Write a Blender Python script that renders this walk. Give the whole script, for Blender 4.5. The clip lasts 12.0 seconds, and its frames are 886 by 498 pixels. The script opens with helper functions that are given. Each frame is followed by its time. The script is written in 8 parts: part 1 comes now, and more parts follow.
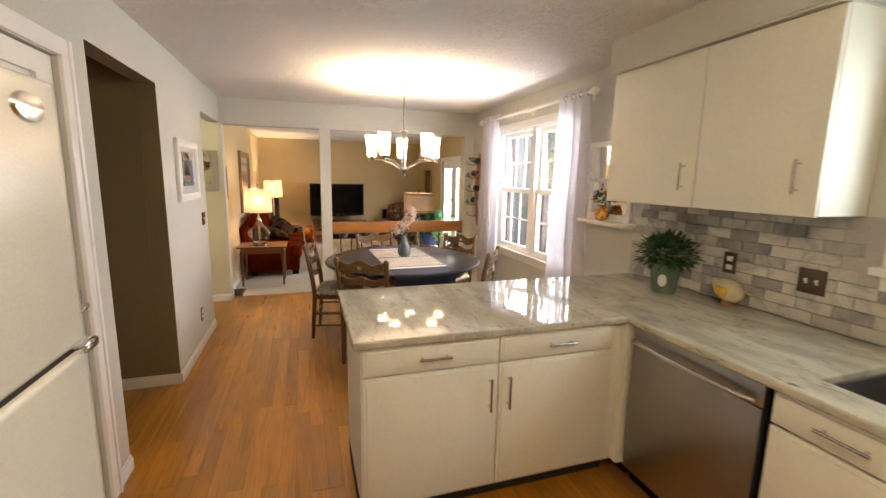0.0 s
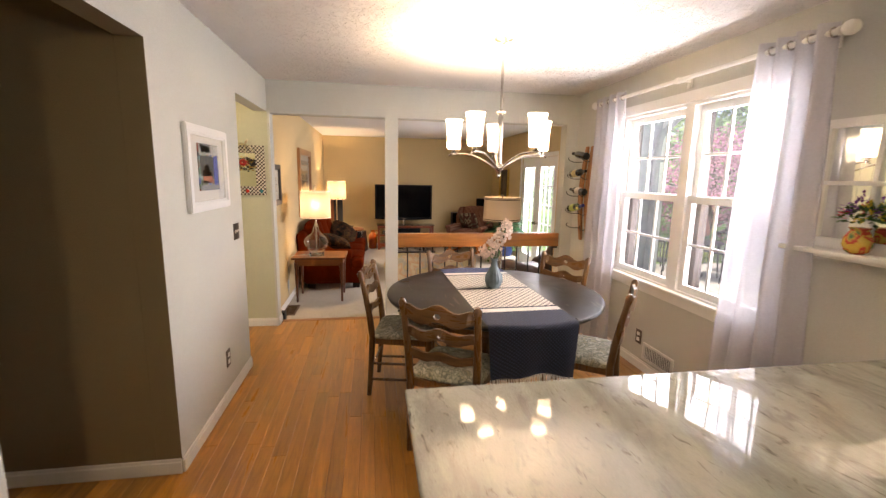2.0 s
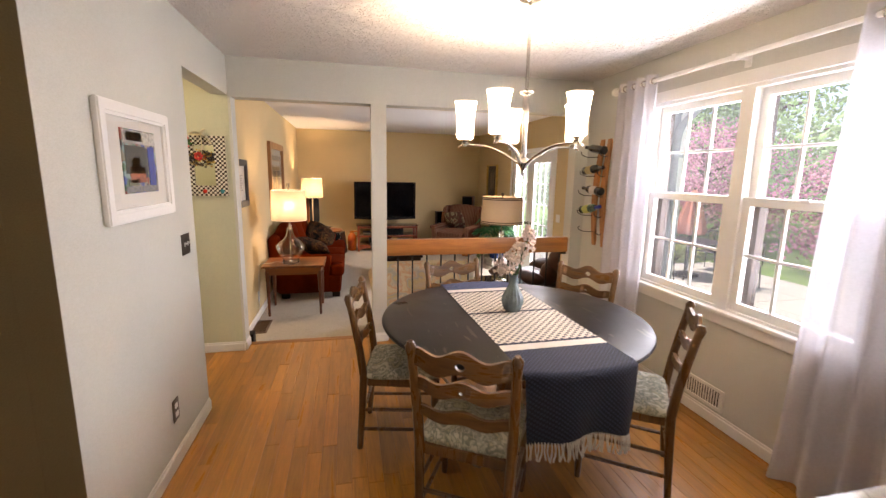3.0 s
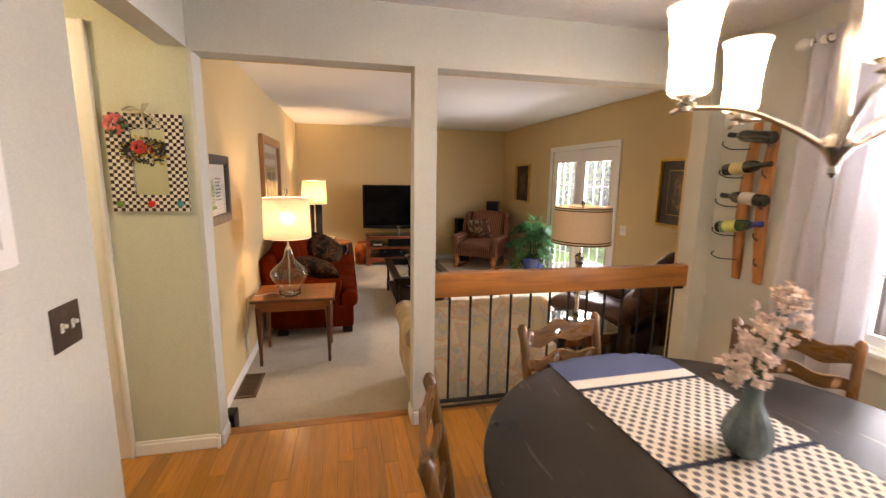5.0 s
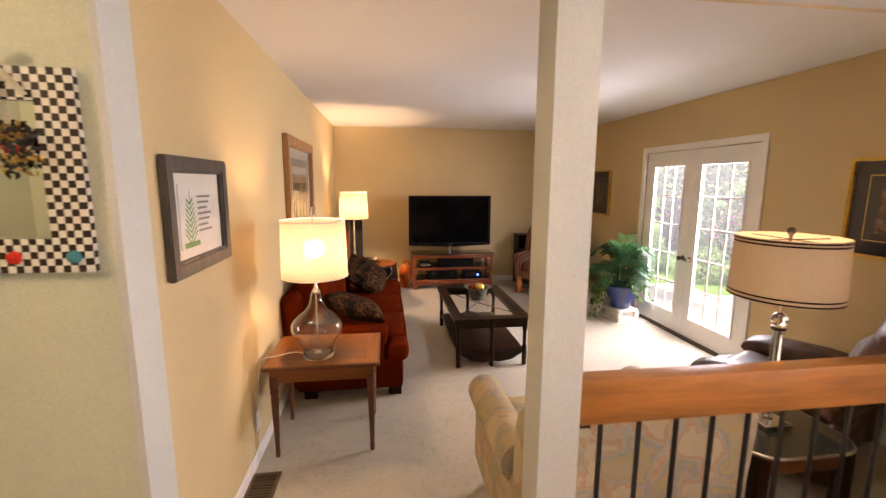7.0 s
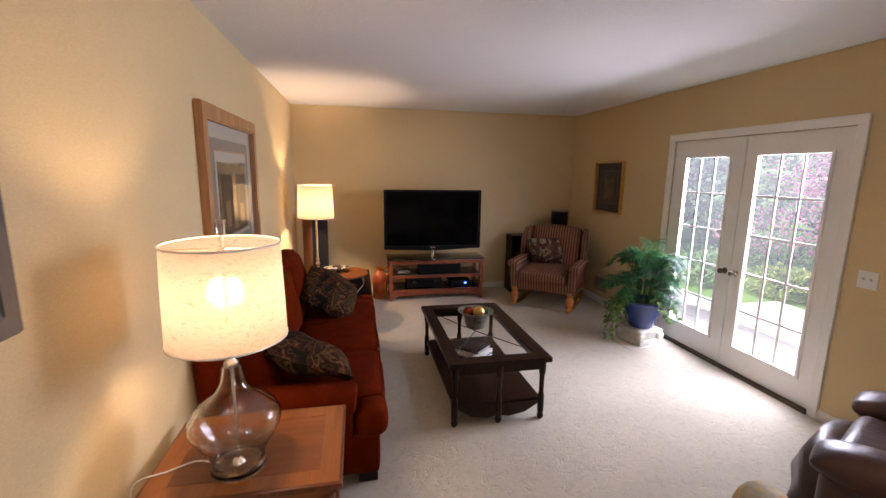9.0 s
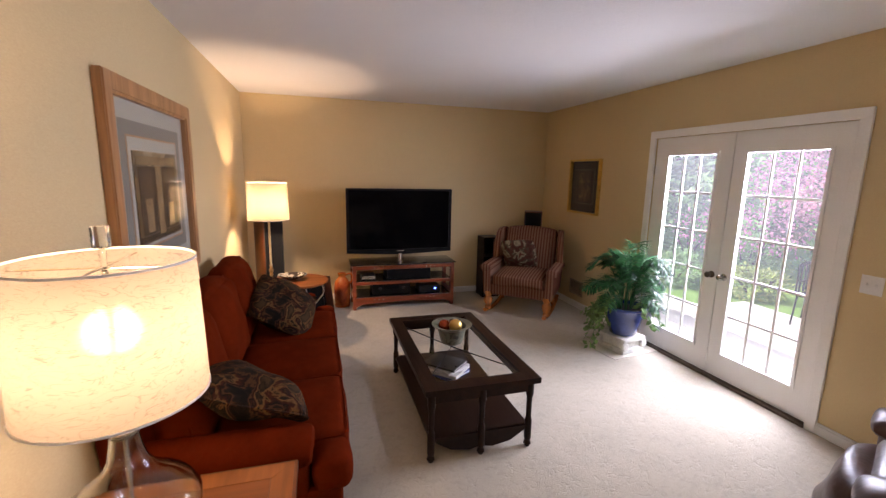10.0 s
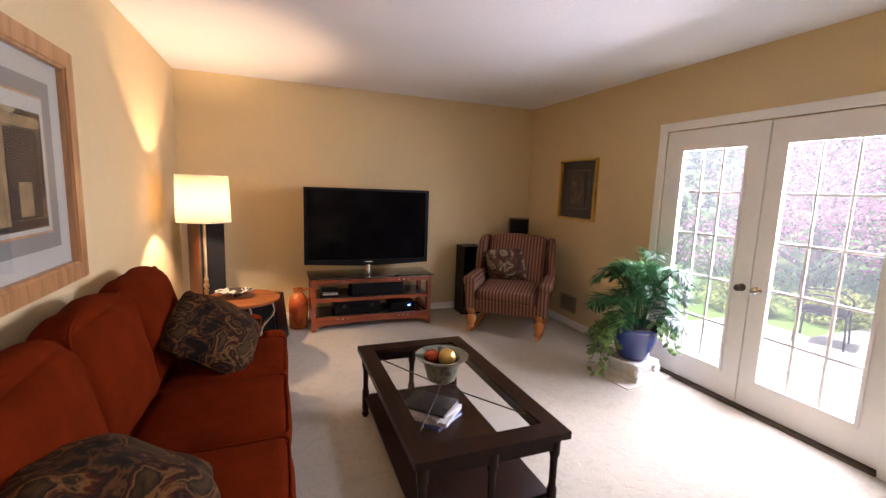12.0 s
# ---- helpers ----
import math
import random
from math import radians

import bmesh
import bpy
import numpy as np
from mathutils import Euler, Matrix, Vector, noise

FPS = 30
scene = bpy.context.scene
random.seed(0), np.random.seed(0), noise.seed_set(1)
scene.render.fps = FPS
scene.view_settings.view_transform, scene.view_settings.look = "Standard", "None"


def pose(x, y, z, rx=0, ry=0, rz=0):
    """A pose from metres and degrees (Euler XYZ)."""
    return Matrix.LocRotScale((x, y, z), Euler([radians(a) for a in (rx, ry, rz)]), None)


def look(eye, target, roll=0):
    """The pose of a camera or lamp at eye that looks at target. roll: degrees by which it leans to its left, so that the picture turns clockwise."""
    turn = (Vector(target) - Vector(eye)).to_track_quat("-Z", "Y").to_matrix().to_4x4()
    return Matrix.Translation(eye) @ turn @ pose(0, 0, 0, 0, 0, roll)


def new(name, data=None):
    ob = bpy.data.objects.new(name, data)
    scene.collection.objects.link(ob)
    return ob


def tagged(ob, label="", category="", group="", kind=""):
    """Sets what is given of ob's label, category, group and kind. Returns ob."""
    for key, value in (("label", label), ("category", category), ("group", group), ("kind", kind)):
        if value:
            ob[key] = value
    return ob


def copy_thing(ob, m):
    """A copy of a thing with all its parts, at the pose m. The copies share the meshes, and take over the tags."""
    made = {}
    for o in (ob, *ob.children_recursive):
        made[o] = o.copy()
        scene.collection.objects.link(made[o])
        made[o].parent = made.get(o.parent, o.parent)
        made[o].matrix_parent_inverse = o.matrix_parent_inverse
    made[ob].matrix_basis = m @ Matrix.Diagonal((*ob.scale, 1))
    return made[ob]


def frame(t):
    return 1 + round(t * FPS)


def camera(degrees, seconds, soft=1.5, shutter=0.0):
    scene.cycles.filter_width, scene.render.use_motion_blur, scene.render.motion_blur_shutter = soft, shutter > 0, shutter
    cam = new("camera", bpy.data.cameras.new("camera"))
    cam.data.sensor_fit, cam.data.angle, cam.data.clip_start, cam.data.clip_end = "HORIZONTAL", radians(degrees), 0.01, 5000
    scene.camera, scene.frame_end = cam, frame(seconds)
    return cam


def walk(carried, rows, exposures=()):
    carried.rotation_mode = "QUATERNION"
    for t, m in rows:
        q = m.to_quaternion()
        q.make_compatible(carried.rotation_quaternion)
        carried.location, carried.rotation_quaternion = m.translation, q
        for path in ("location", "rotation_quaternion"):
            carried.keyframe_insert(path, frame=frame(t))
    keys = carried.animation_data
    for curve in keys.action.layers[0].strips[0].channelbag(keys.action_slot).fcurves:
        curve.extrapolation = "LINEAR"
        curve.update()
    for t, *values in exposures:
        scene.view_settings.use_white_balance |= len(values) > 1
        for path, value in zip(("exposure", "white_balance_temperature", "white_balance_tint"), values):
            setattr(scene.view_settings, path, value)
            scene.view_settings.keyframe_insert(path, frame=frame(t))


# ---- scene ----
# ---------------------------------------------------------------- camera path
# strengths of the lights, and the picture's exposure along the walk
SKY, SUN, WIN, FDOOR, KWIN = 0.12, 3.2, 56.0, 160.0, 15.0
KITCH, CHAND, TLAMP, FLAMP, RLAMP, HALL = 21.0, 25.0, 10.5, 36.0, 3.5, 14.0
CH_PHASE, CH_R = 9, 0.32
EXPOSURES = [(0.0, 1.12, 7200, 12), (1.5, 1.17, 7150, 14), (3.0, 1.11, 6900, 16), (5.0, 1.12, 7250, 17), (6.0, 1.28, 7300, 20), (7.0, 1.25, 7300, 21), (9.0, 0.86, 6150, 21), (11.0, 1.10, 6150, 22), (12.0, 1.35, 6200, 22)]
cam = camera(92.3, 12.0, 1.4, 0.4)
PATH = [
    (0, (0.138, 0.686, 1.573), (0.748, 2.562, 1.243), 1.1),
    (0.5, (0.158, 0.991, 1.567), (0.656, 2.901, 1.245), 1.2),
    (1, (0.194, 1.283, 1.571), (0.584, 3.218, 1.248), 1.2),
    (1.5, (0.254, 1.586, 1.575), (0.557, 3.535, 1.247), 1.0),
    (2, (0.207, 1.927, 1.574), (0.532, 3.872, 1.239), 1.1),
    (2.5, (0.156, 2.255, 1.568), (0.538, 4.189, 1.227), 1.1),
    (3, (0.132, 2.572, 1.576), (0.563, 4.494, 1.227), 1.1),
    (5, (-0.045, 3.975, 1.563), (0.394, 5.897, 1.222), 0.9),
    (5.5, (-0.068, 4.313, 1.569), (0.322, 6.246, 1.237), 1.0),
    (6, (-0.078, 4.632, 1.575), (0.256, 6.578, 1.256), 1.0),
    (6.5, (-0.119, 4.95, 1.578), (0.183, 6.903, 1.269), 0.6),
    (7, (-0.121, 5.272, 1.583), (0.146, 7.23, 1.273), 0.3),
    (9, (-0.091, 6.404, 1.602), (0.299, 8.334, 1.249), 0.8),
    (9.5, (-0.05, 6.625, 1.603), (0.409, 8.538, 1.245), 1.0),
    (10, (-0.063, 6.835, 1.567), (0.492, 8.724, 1.218), 1.2),
    (10.5, (-0.038, 7.002, 1.495), (0.584, 8.876, 1.176), 1.5),
    (11, (-0.003, 7.171, 1.4), (0.668, 9.035, 1.126), 1.8),
    (11.5, (0.013, 7.367, 1.394), (0.722, 9.217, 1.118), 2.0),
    (12, (0.02, 7.593, 1.392), (0.737, 9.439, 1.112), 2.0),
]
walk(cam, [(t, look(eye, target, roll)) for t, eye, target, roll in PATH], EXPOSURES)


# ---------------------------------------------------------------- daylight
world = bpy.data.worlds.new("world")
scene.world = world
world.use_nodes = True
wn = world.node_tree.nodes
sky = wn.new("ShaderNodeTexSky")
sky.sky_type = "NISHITA"
sky.sun_disc = False
sky.sun_elevation = radians(70)
sky.sun_rotation = radians(304)
sky.air_density, sky.dust_density = 1.0, 1.5
wn["Background"].inputs["Strength"].default_value = SKY
world.node_tree.links.new(sky.outputs[0], wn["Background"].inputs["Color"])


def lamp(name, kind, energy, colour, m, size=0.05):
    data = bpy.data.lights.new(name, kind)
    data.energy, data.color = energy, colour
    if kind == "AREA":
        data.shape, data.size, data.size_y = "RECTANGLE", size[0], size[1]
    elif kind == "SUN":
        data.angle = size
    else:
        data.shadow_soft_size = size
    ob = new(name, data)
    ob.matrix_world = m
    return ob


# the sun stands behind the house and lights the garden; none of it falls inside
lamp("sun", "SUN", SUN, (1.0, 0.95, 0.88), look((-3, 2, 10), (0, 0, 0)), radians(1.0))
# the sky's light in the openings
lamp("window_daylight", "AREA", WIN, (0.87, 0.88, 1.0), look((2.62, 4.735, 1.45), (1.0, 4.735, 1.2)), (1.5, 1.25))
lamp("garden_door_daylight", "AREA", FDOOR, (0.87, 0.88, 1.0), look((3.80, 9.67, 1.38), (2.20, 9.67, 0.10)), (1.7, 1.4))
lamp("sink_window_daylight", "AREA", KWIN, (0.75, 0.87, 1.0), look((2.62, 1.2, 1.68), (1.0, 1.2, 1.2)), (1.0, 0.85))
WARM, SOFT = (1.0, 0.70, 0.43), (1.0, 0.74, 0.50)
lamp("kitchen_ceiling_lamp", "POINT", KITCH, (1.0, 0.765, 0.51), pose(0.35, 0.45, 2.26), 0.12)
CH_X, CH_Y = 1.05, 4.75
CH_ARMS = [radians(CH_PHASE + 72 * k) for k in range(5)]
for a in CH_ARMS:
    lamp("chandelier_bulb", "POINT", CHAND, SOFT, pose(CH_X + CH_R * math.cos(a), CH_Y + CH_R * math.sin(a), 1.900), 0.042)
lamp("table_lamp_bulb", "POINT", TLAMP, WARM, pose(-0.575, 8.05, 1.16), 0.06)
lamp("floor_lamp_bulb", "POINT", FLAMP, WARM, pose(-0.585, 11.75, 1.22), 0.035)
lamp("reading_lamp_bulb", "POINT", RLAMP, WARM, pose(1.80, 7.05, 1.17), 0.03)
# no fitting in view: added to brighten the hall wall
lamp("unseen_hall_lamp", "POINT", HALL, (1.0, 0.80, 0.55), pose(-1.9, 5.6, 2.30), 0.10)


# ---------------------------------------------------------------- materials
def shader(name):
    m = bpy.data.materials.new(name)
    m.use_nodes = True
    return m, m.node_tree.nodes, m.node_tree.links, m.node_tree.nodes["Principled BSDF"]


def coords(nodes, links, scale=(1, 1, 1), kind="Object", turn=(0, 0, 0)):
    tc, mp = nodes.new("ShaderNodeTexCoord"), nodes.new("ShaderNodeMapping")
    mp.inputs["Scale"].default_value = scale
    mp.inputs["Rotation"].default_value = turn
    links.new(tc.outputs[kind], mp.inputs[0])
    return mp.outputs[0]


def noise_tex(nodes, links, vec, scale, detail=4.0, rough=0.55, distort=0.0):
    n = nodes.new("ShaderNodeTexNoise")
    n.inputs["Scale"].default_value, n.inputs["Detail"].default_value = scale, detail
    n.inputs["Roughness"].default_value, n.inputs["Distortion"].default_value = rough, distort
    links.new(vec, n.inputs["Vector"])
    return n


def ramp(nodes, links, fac, stops, ease="LINEAR"):
    r = nodes.new("ShaderNodeValToRGB")
    r.color_ramp.interpolation = ease
    el = r.color_ramp.elements
    while len(el) < len(stops):
        el.new(0.5)
    for e, (p, c) in zip(el, stops):
        e.position, e.color = p, (*c, 1)
    links.new(fac, r.inputs[0])
    return r.outputs[0]


def blend(nodes, links, fac, a, b, kind="MIX"):
    m = nodes.new("ShaderNodeMix")
    m.data_type, m.blend_type = "RGBA", kind
    for sock, v in ((m.inputs[0], fac), (m.inputs[6], a), (m.inputs[7], b)):
        if isinstance(v, (int, float)):
            sock.default_value = v
        elif isinstance(v, tuple):
            sock.default_value = (*v, 1)
        else:
            links.new(v, sock)
    return m.outputs[2]


def bump(nodes, links, bsdf, height, strength, distance=0.01):
    b = nodes.new("ShaderNodeBump")
    b.inputs["Strength"].default_value, b.inputs["Distance"].default_value = strength, distance
    links.new(height, b.inputs["Height"])
    links.new(b.outputs[0], bsdf.inputs["Normal"])


def tone(c, k):
    return tuple(min(1.0, v * k) for v in c)


def plain(name, colour, rough=0.5, metal=0.0, var=0.10, scale=6.0, bumps=0.08, fine=120.0, coat=0.0, dist=0.004):
    """Paint, metal, plastic, cloth: one colour with broad and fine unevenness."""
    m, nodes, links, b = shader(name)
    v = coords(nodes, links)
    big, small = noise_tex(nodes, links, v, scale, 3), noise_tex(nodes, links, v, fine, 2)
    c = ramp(nodes, links, big.outputs["Fac"], [(0.3, tone(colour, 1 - var)), (0.7, tone(colour, 1 + var))])
    links.new(blend(nodes, links, 0.25, c, blend(nodes, links, 1.0, c, small.outputs["Fac"], "OVERLAY")), b.inputs["Base Color"])
    links.new(ramp(nodes, links, big.outputs["Fac"], [(0.2, (rough * 0.85,) * 3), (0.8, (min(1, rough * 1.15),) * 3)]), b.inputs["Roughness"])
    b.inputs["Metallic"].default_value, b.inputs["Coat Weight"].default_value = metal, coat
    if bumps:
        bump(nodes, links, b, small.outputs["Fac"], bumps, dist)
    return m


def timber(name, colour, dark=0.6, rough=0.35, along="y", grain=30.0, coat=0.15, spread=0.0, bumps=0.05):
    """Wood with its grain along one axis; spread: how much single boards differ."""
    m, nodes, links, b = shader(name)
    s = {"x": (0.08, 1, 1), "y": (1, 0.08, 1), "z": (1, 1, 0.08)}[along]
    v = coords(nodes, links, s)
    if spread:
        info, add = nodes.new("ShaderNodeObjectInfo"), nodes.new("ShaderNodeVectorMath")
        add.operation = "MULTIPLY_ADD"
        links.new(info.outputs["Random"], add.inputs[0])
        add.inputs[1].default_value = (37, 91, 53)
        links.new(v, add.inputs[2])
        v = add.outputs[0]
    n1, n2 = noise_tex(nodes, links, v, grain, 6, 0.6, 0.6), noise_tex(nodes, links, v, grain * 5, 3)
    c = ramp(nodes, links, n1.outputs["Fac"], [(0.30, tone(colour, dark)), (0.5, colour), (0.72, tone(colour, 1.25))])
    c = blend(nodes, links, 0.22, c, n2.outputs["Fac"], "OVERLAY")
    if spread:
        k = ramp(nodes, links, info.outputs["Random"], [(0.0, (1 - spread,) * 3), (1.0, (1 + spread * 0.5,) * 3)])
        c = blend(nodes, links, 1.0, c, k, "MULTIPLY")
    links.new(c, b.inputs["Base Color"])
    links.new(ramp(nodes, links, n1.outputs["Fac"], [(0.2, (rough * 1.25,) * 3), (0.8, (rough * 0.8,) * 3)]), b.inputs["Roughness"])
    b.inputs["Coat Weight"].default_value = coat
    b.inputs["Coat Roughness"].default_value = 0.25
    bump(nodes, links, b, n2.outputs["Fac"], bumps, 0.002)
    return m


def stone_mat(name, base, vein, spots, scale=3.0, rough=0.08, stretch=(1, 1, 1), amount=0.5, turn=(0, 0, 0.5), by_object=False):
    m, nodes, links, b = shader(name)
    v = coords(nodes, links, stretch, turn=turn)
    if by_object:
        info, add = nodes.new("ShaderNodeObjectInfo"), nodes.new("ShaderNodeVectorMath")
        add.operation = "MULTIPLY_ADD"
        links.new(info.outputs["Random"], add.inputs[0])
        add.inputs[1].default_value = (31, 57, 83)
        links.new(v, add.inputs[2])
        v = add.outputs[0]
    n1, n2, n3 = noise_tex(nodes, links, v, scale, 8, 0.65, 1.2), noise_tex(nodes, links, v, scale * 7, 5, 0.7, 0.5), noise_tex(nodes, links, v, scale * 40, 2)
    c = ramp(nodes, links, n1.outputs["Fac"], [(0.34, vein), (0.50, base), (0.75, tone(base, 1.12))])
    c = blend(nodes, links, ramp(nodes, links, n2.outputs["Fac"], [(0.60, (0, 0, 0)), (0.72, (amount,) * 3)]), c, spots)
    c = blend(nodes, links, 0.18, c, n3.outputs["Fac"], "OVERLAY")
    if by_object:
        k = ramp(nodes, links, info.outputs["Random"], [(0.0, (0.46, 0.46, 0.47)), (0.30, (0.74, 0.73, 0.72)), (0.6, (0.92, 0.91, 0.89)), (1.0, (1.05, 1.05, 1.04))])
        c = blend(nodes, links, 1.0, c, k, "MULTIPLY")
    links.new(c, b.inputs["Base Color"])
    b.inputs["Roughness"].default_value = rough
    return m


def cloth(name, colour, var=0.15, weave=420.0, strength=0.25, sheen=0.3):
    m, nodes, links, b = shader(name)
    v = coords(nodes, links)
    n1, n2 = noise_tex(nodes, links, v, 7, 4), noise_tex(nodes, links, v, weave, 2)
    c = ramp(nodes, links, n1.outputs["Fac"], [(0.3, tone(colour, 1 - var)), (0.7, tone(colour, 1 + var))])
    links.new(blend(nodes, links, 0.3, c, n2.outputs["Fac"], "OVERLAY"), b.inputs["Base Color"])
    b.inputs["Roughness"].default_value, b.inputs["Sheen Weight"].default_value = 0.9, sheen
    b.inputs["Specular IOR Level"].default_value = 0.06
    bump(nodes, links, b, n2.outputs["Fac"], strength, 0.003)
    return m


def pattern_cloth(name, stops, scale=14.0, distort=2.5, rough=0.85, detail=2.0):
    """Woven figures: bands of a warped noise in several colours."""
    m, nodes, links, b = shader(name)
    v = coords(nodes, links)
    n1, n2 = noise_tex(nodes, links, v, scale, detail, 0.5, distort), noise_tex(nodes, links, v, 380, 2)
    c = ramp(nodes, links, n1.outputs["Fac"], stops, "B_SPLINE" if len(stops) > 8 else "LINEAR")
    links.new(blend(nodes, links, 0.25, c, n2.outputs["Fac"], "OVERLAY"), b.inputs["Base Color"])
    b.inputs["Roughness"].default_value = rough
    b.inputs["Specular IOR Level"].default_value = 0.12 if rough > 0.7 else 0.5
    bump(nodes, links, b, n1.outputs["Fac"], 0.15, 0.004)
    return m


def math_node(nodes, links, op, a, b=None):
    n = nodes.new("ShaderNodeMath")
    n.operation = op
    for sock, v in zip(n.inputs, (a, b)):
        if v is None:
            continue
        if isinstance(v, (int, float)):
            sock.default_value = v
        else:
            links.new(v, sock)
    return n.outputs[0]


def striped_cloth(name, a, b2, period, axis=0):
    m, nodes, links, b = shader(name)
    v = coords(nodes, links)
    sep = nodes.new("ShaderNodeSeparateXYZ")
    links.new(v, sep.inputs[0])
    w = math_node(nodes, links, "SINE", math_node(nodes, links, "MULTIPLY", sep.outputs[axis], 2 * math.pi / period))
    n2 = noise_tex(nodes, links, v, 300, 2)
    c = ramp(nodes, links, math_node(nodes, links, "MULTIPLY_ADD", w, 0.5), [(0.35, a), (0.6, b2)])
    links.new(blend(nodes, links, 0.3, c, n2.outputs["Fac"], "OVERLAY"), b.inputs["Base Color"])
    b.inputs["Roughness"].default_value, b.inputs["Specular IOR Level"].default_value = 0.9, 0.1
    bump(nodes, links, b, n2.outputs["Fac"], 0.2, 0.003)
    return m


def dotted_cloth(name, ground, dot, period):
    m, nodes, links, b = shader(name)
    v = coords(nodes, links, (1 / period,) * 3)
    sep = nodes.new("ShaderNodeSeparateXYZ")
    links.new(v, sep.inputs[0])
    sx = math_node(nodes, links, "SINE", math_node(nodes, links, "MULTIPLY", sep.outputs[0], 2 * math.pi))
    sy = math_node(nodes, links, "SINE", math_node(nodes, links, "MULTIPLY", math_node(nodes, links, "ADD", sep.outputs[1], sep.outputs[2]), 2 * math.pi))
    c = ramp(nodes, links, math_node(nodes, links, "MULTIPLY", sx, sy), [(0.10, ground), (0.26, dot)])
    n2 = noise_tex(nodes, links, coords(nodes, links), 350, 2)
    links.new(blend(nodes, links, 0.3, c, n2.outputs["Fac"], "OVERLAY"), b.inputs["Base Color"])
    b.inputs["Roughness"].default_value = 0.9
    bump(nodes, links, b, n2.outputs["Fac"], 0.25, 0.003)
    return m


def clear(name, tint=(1, 1, 1), rough=0.0, ior=1.45):
    m, nodes, links, b = shader(name)
    b.inputs["Base Color"].default_value = (*tint, 1)
    b.inputs["Transmission Weight"].default_value, b.inputs["Roughness"].default_value, b.inputs["IOR"].default_value = 1.0, rough, ior
    return m


def pane_mat(name, veil=0.0):
    """A thin window pane: clear with a weak mirror, and if wanted a translucent share that imitates lens glare."""
    m, nodes, links, b = shader(name)
    t, g, f, x = nodes.new("ShaderNodeBsdfTransparent"), nodes.new("ShaderNodeBsdfGlossy"), nodes.new("ShaderNodeLayerWeight"), nodes.new("ShaderNodeMixShader")
    g.inputs["Roughness"].default_value = 0.02
    k = math_node(nodes, links, "POWER", f.outputs["Facing"], 4.0)
    links.new(math_node(nodes, links, "MULTIPLY_ADD", k, 0.55), x.inputs[0])
    x.inputs[0].links[0].from_node.inputs[2].default_value = 0.045
    links.new(t.outputs[0], x.inputs[1]), links.new(g.outputs[0], x.inputs[2])
    out = x.outputs[0]
    if veil:
        d, y = nodes.new("ShaderNodeBsdfTranslucent"), nodes.new("ShaderNodeMixShader")
        d.inputs[0].default_value = (0.9, 0.9, 0.9, 1)
        y.inputs[0].default_value = veil
        links.new(out, y.inputs[1]), links.new(d.outputs[0], y.inputs[2])
        out = y.outputs[0]
    links.new(out, nodes["Material Output"].inputs[0])
    return m


def shade_mat(name, colour, through_part=0.5, glow=0.0, crinkle=False, see=0.0, glass=0.0):
    """Lampshade or sheer cloth: part of the light passes through."""
    m, nodes, links, b = shader(name)
    v = coords(nodes, links, (1, 1, 2.6) if crinkle else (1, 1, 1))
    n = noise_tex(nodes, links, v, 15 if crinkle else 90, 1.0 if crinkle else 3, 0.5, 2.0 if crinkle else 0.5)
    c = ramp(nodes, links, n.outputs["Fac"], [(0.48, colour), (0.50, tone(colour, 0.62)), (0.52, colour)] if crinkle else [(0.3, tone(colour, 0.92)), (0.7, colour)])
    d, t, x = nodes.new("ShaderNodeBsdfDiffuse"), nodes.new("ShaderNodeBsdfTranslucent"), nodes.new("ShaderNodeMixShader")
    links.new(c, d.inputs[0]), links.new(c, t.inputs[0])
    x.inputs[0].default_value = through_part
    links.new(d.outputs[0], x.inputs[1]), links.new(t.outputs[0], x.inputs[2])
    out = x.outputs[0]
    if glass:
        rf, y = nodes.new("ShaderNodeBsdfRefraction"), nodes.new("ShaderNodeMixShader")
        rf.inputs["IOR"].default_value, rf.inputs["Roughness"].default_value = 1.05, 0.85
        links.new(c, rf.inputs[0])
        y.inputs[0].default_value = glass
        links.new(out, y.inputs[1]), links.new(rf.outputs[0], y.inputs[2])
        out = y.outputs[0]
    if see:
        tr, y = nodes.new("ShaderNodeBsdfTransparent"), nodes.new("ShaderNodeMixShader")
        y.inputs[0].default_value = see
        links.new(out, y.inputs[1]), links.new(tr.outputs[0], y.inputs[2])
        out = y.outputs[0]
    if glow:
        e, y = nodes.new("ShaderNodeEmission"), nodes.new("ShaderNodeAddShader")
        links.new(c, e.inputs[0])
        e.inputs[1].default_value = glow
        links.new(out, y.inputs[0]), links.new(e.outputs[0], y.inputs[1])
        out = y.outputs[0]
    links.new(out, nodes["Material Output"].inputs[0])
    return m


def leaf_mat(name, colour, var=0.4, rough=0.5):
    m, nodes, links, b = shader(name)
    geo = nodes.new("ShaderNodeNewGeometry")
    c = ramp(nodes, links, geo.outputs["Random Per Island"], [(0.0, tone(colour, 1 - var)), (0.6, colour), (1.0, tone(colour, 1 + var * 1.5))])
    links.new(c, b.inputs["Base Color"])
    b.inputs["Roughness"].default_value = rough
    t, x = nodes.new("ShaderNodeBsdfTranslucent"), nodes.new("ShaderNodeMixShader")
    links.new(c, t.inputs[0])
    x.inputs[0].default_value = 0.3
    links.new(b.outputs[0], x.inputs[1]), links.new(t.outputs[0], x.inputs[2])
    links.new(x.outputs[0], nodes["Material Output"].inputs[0])
    return m


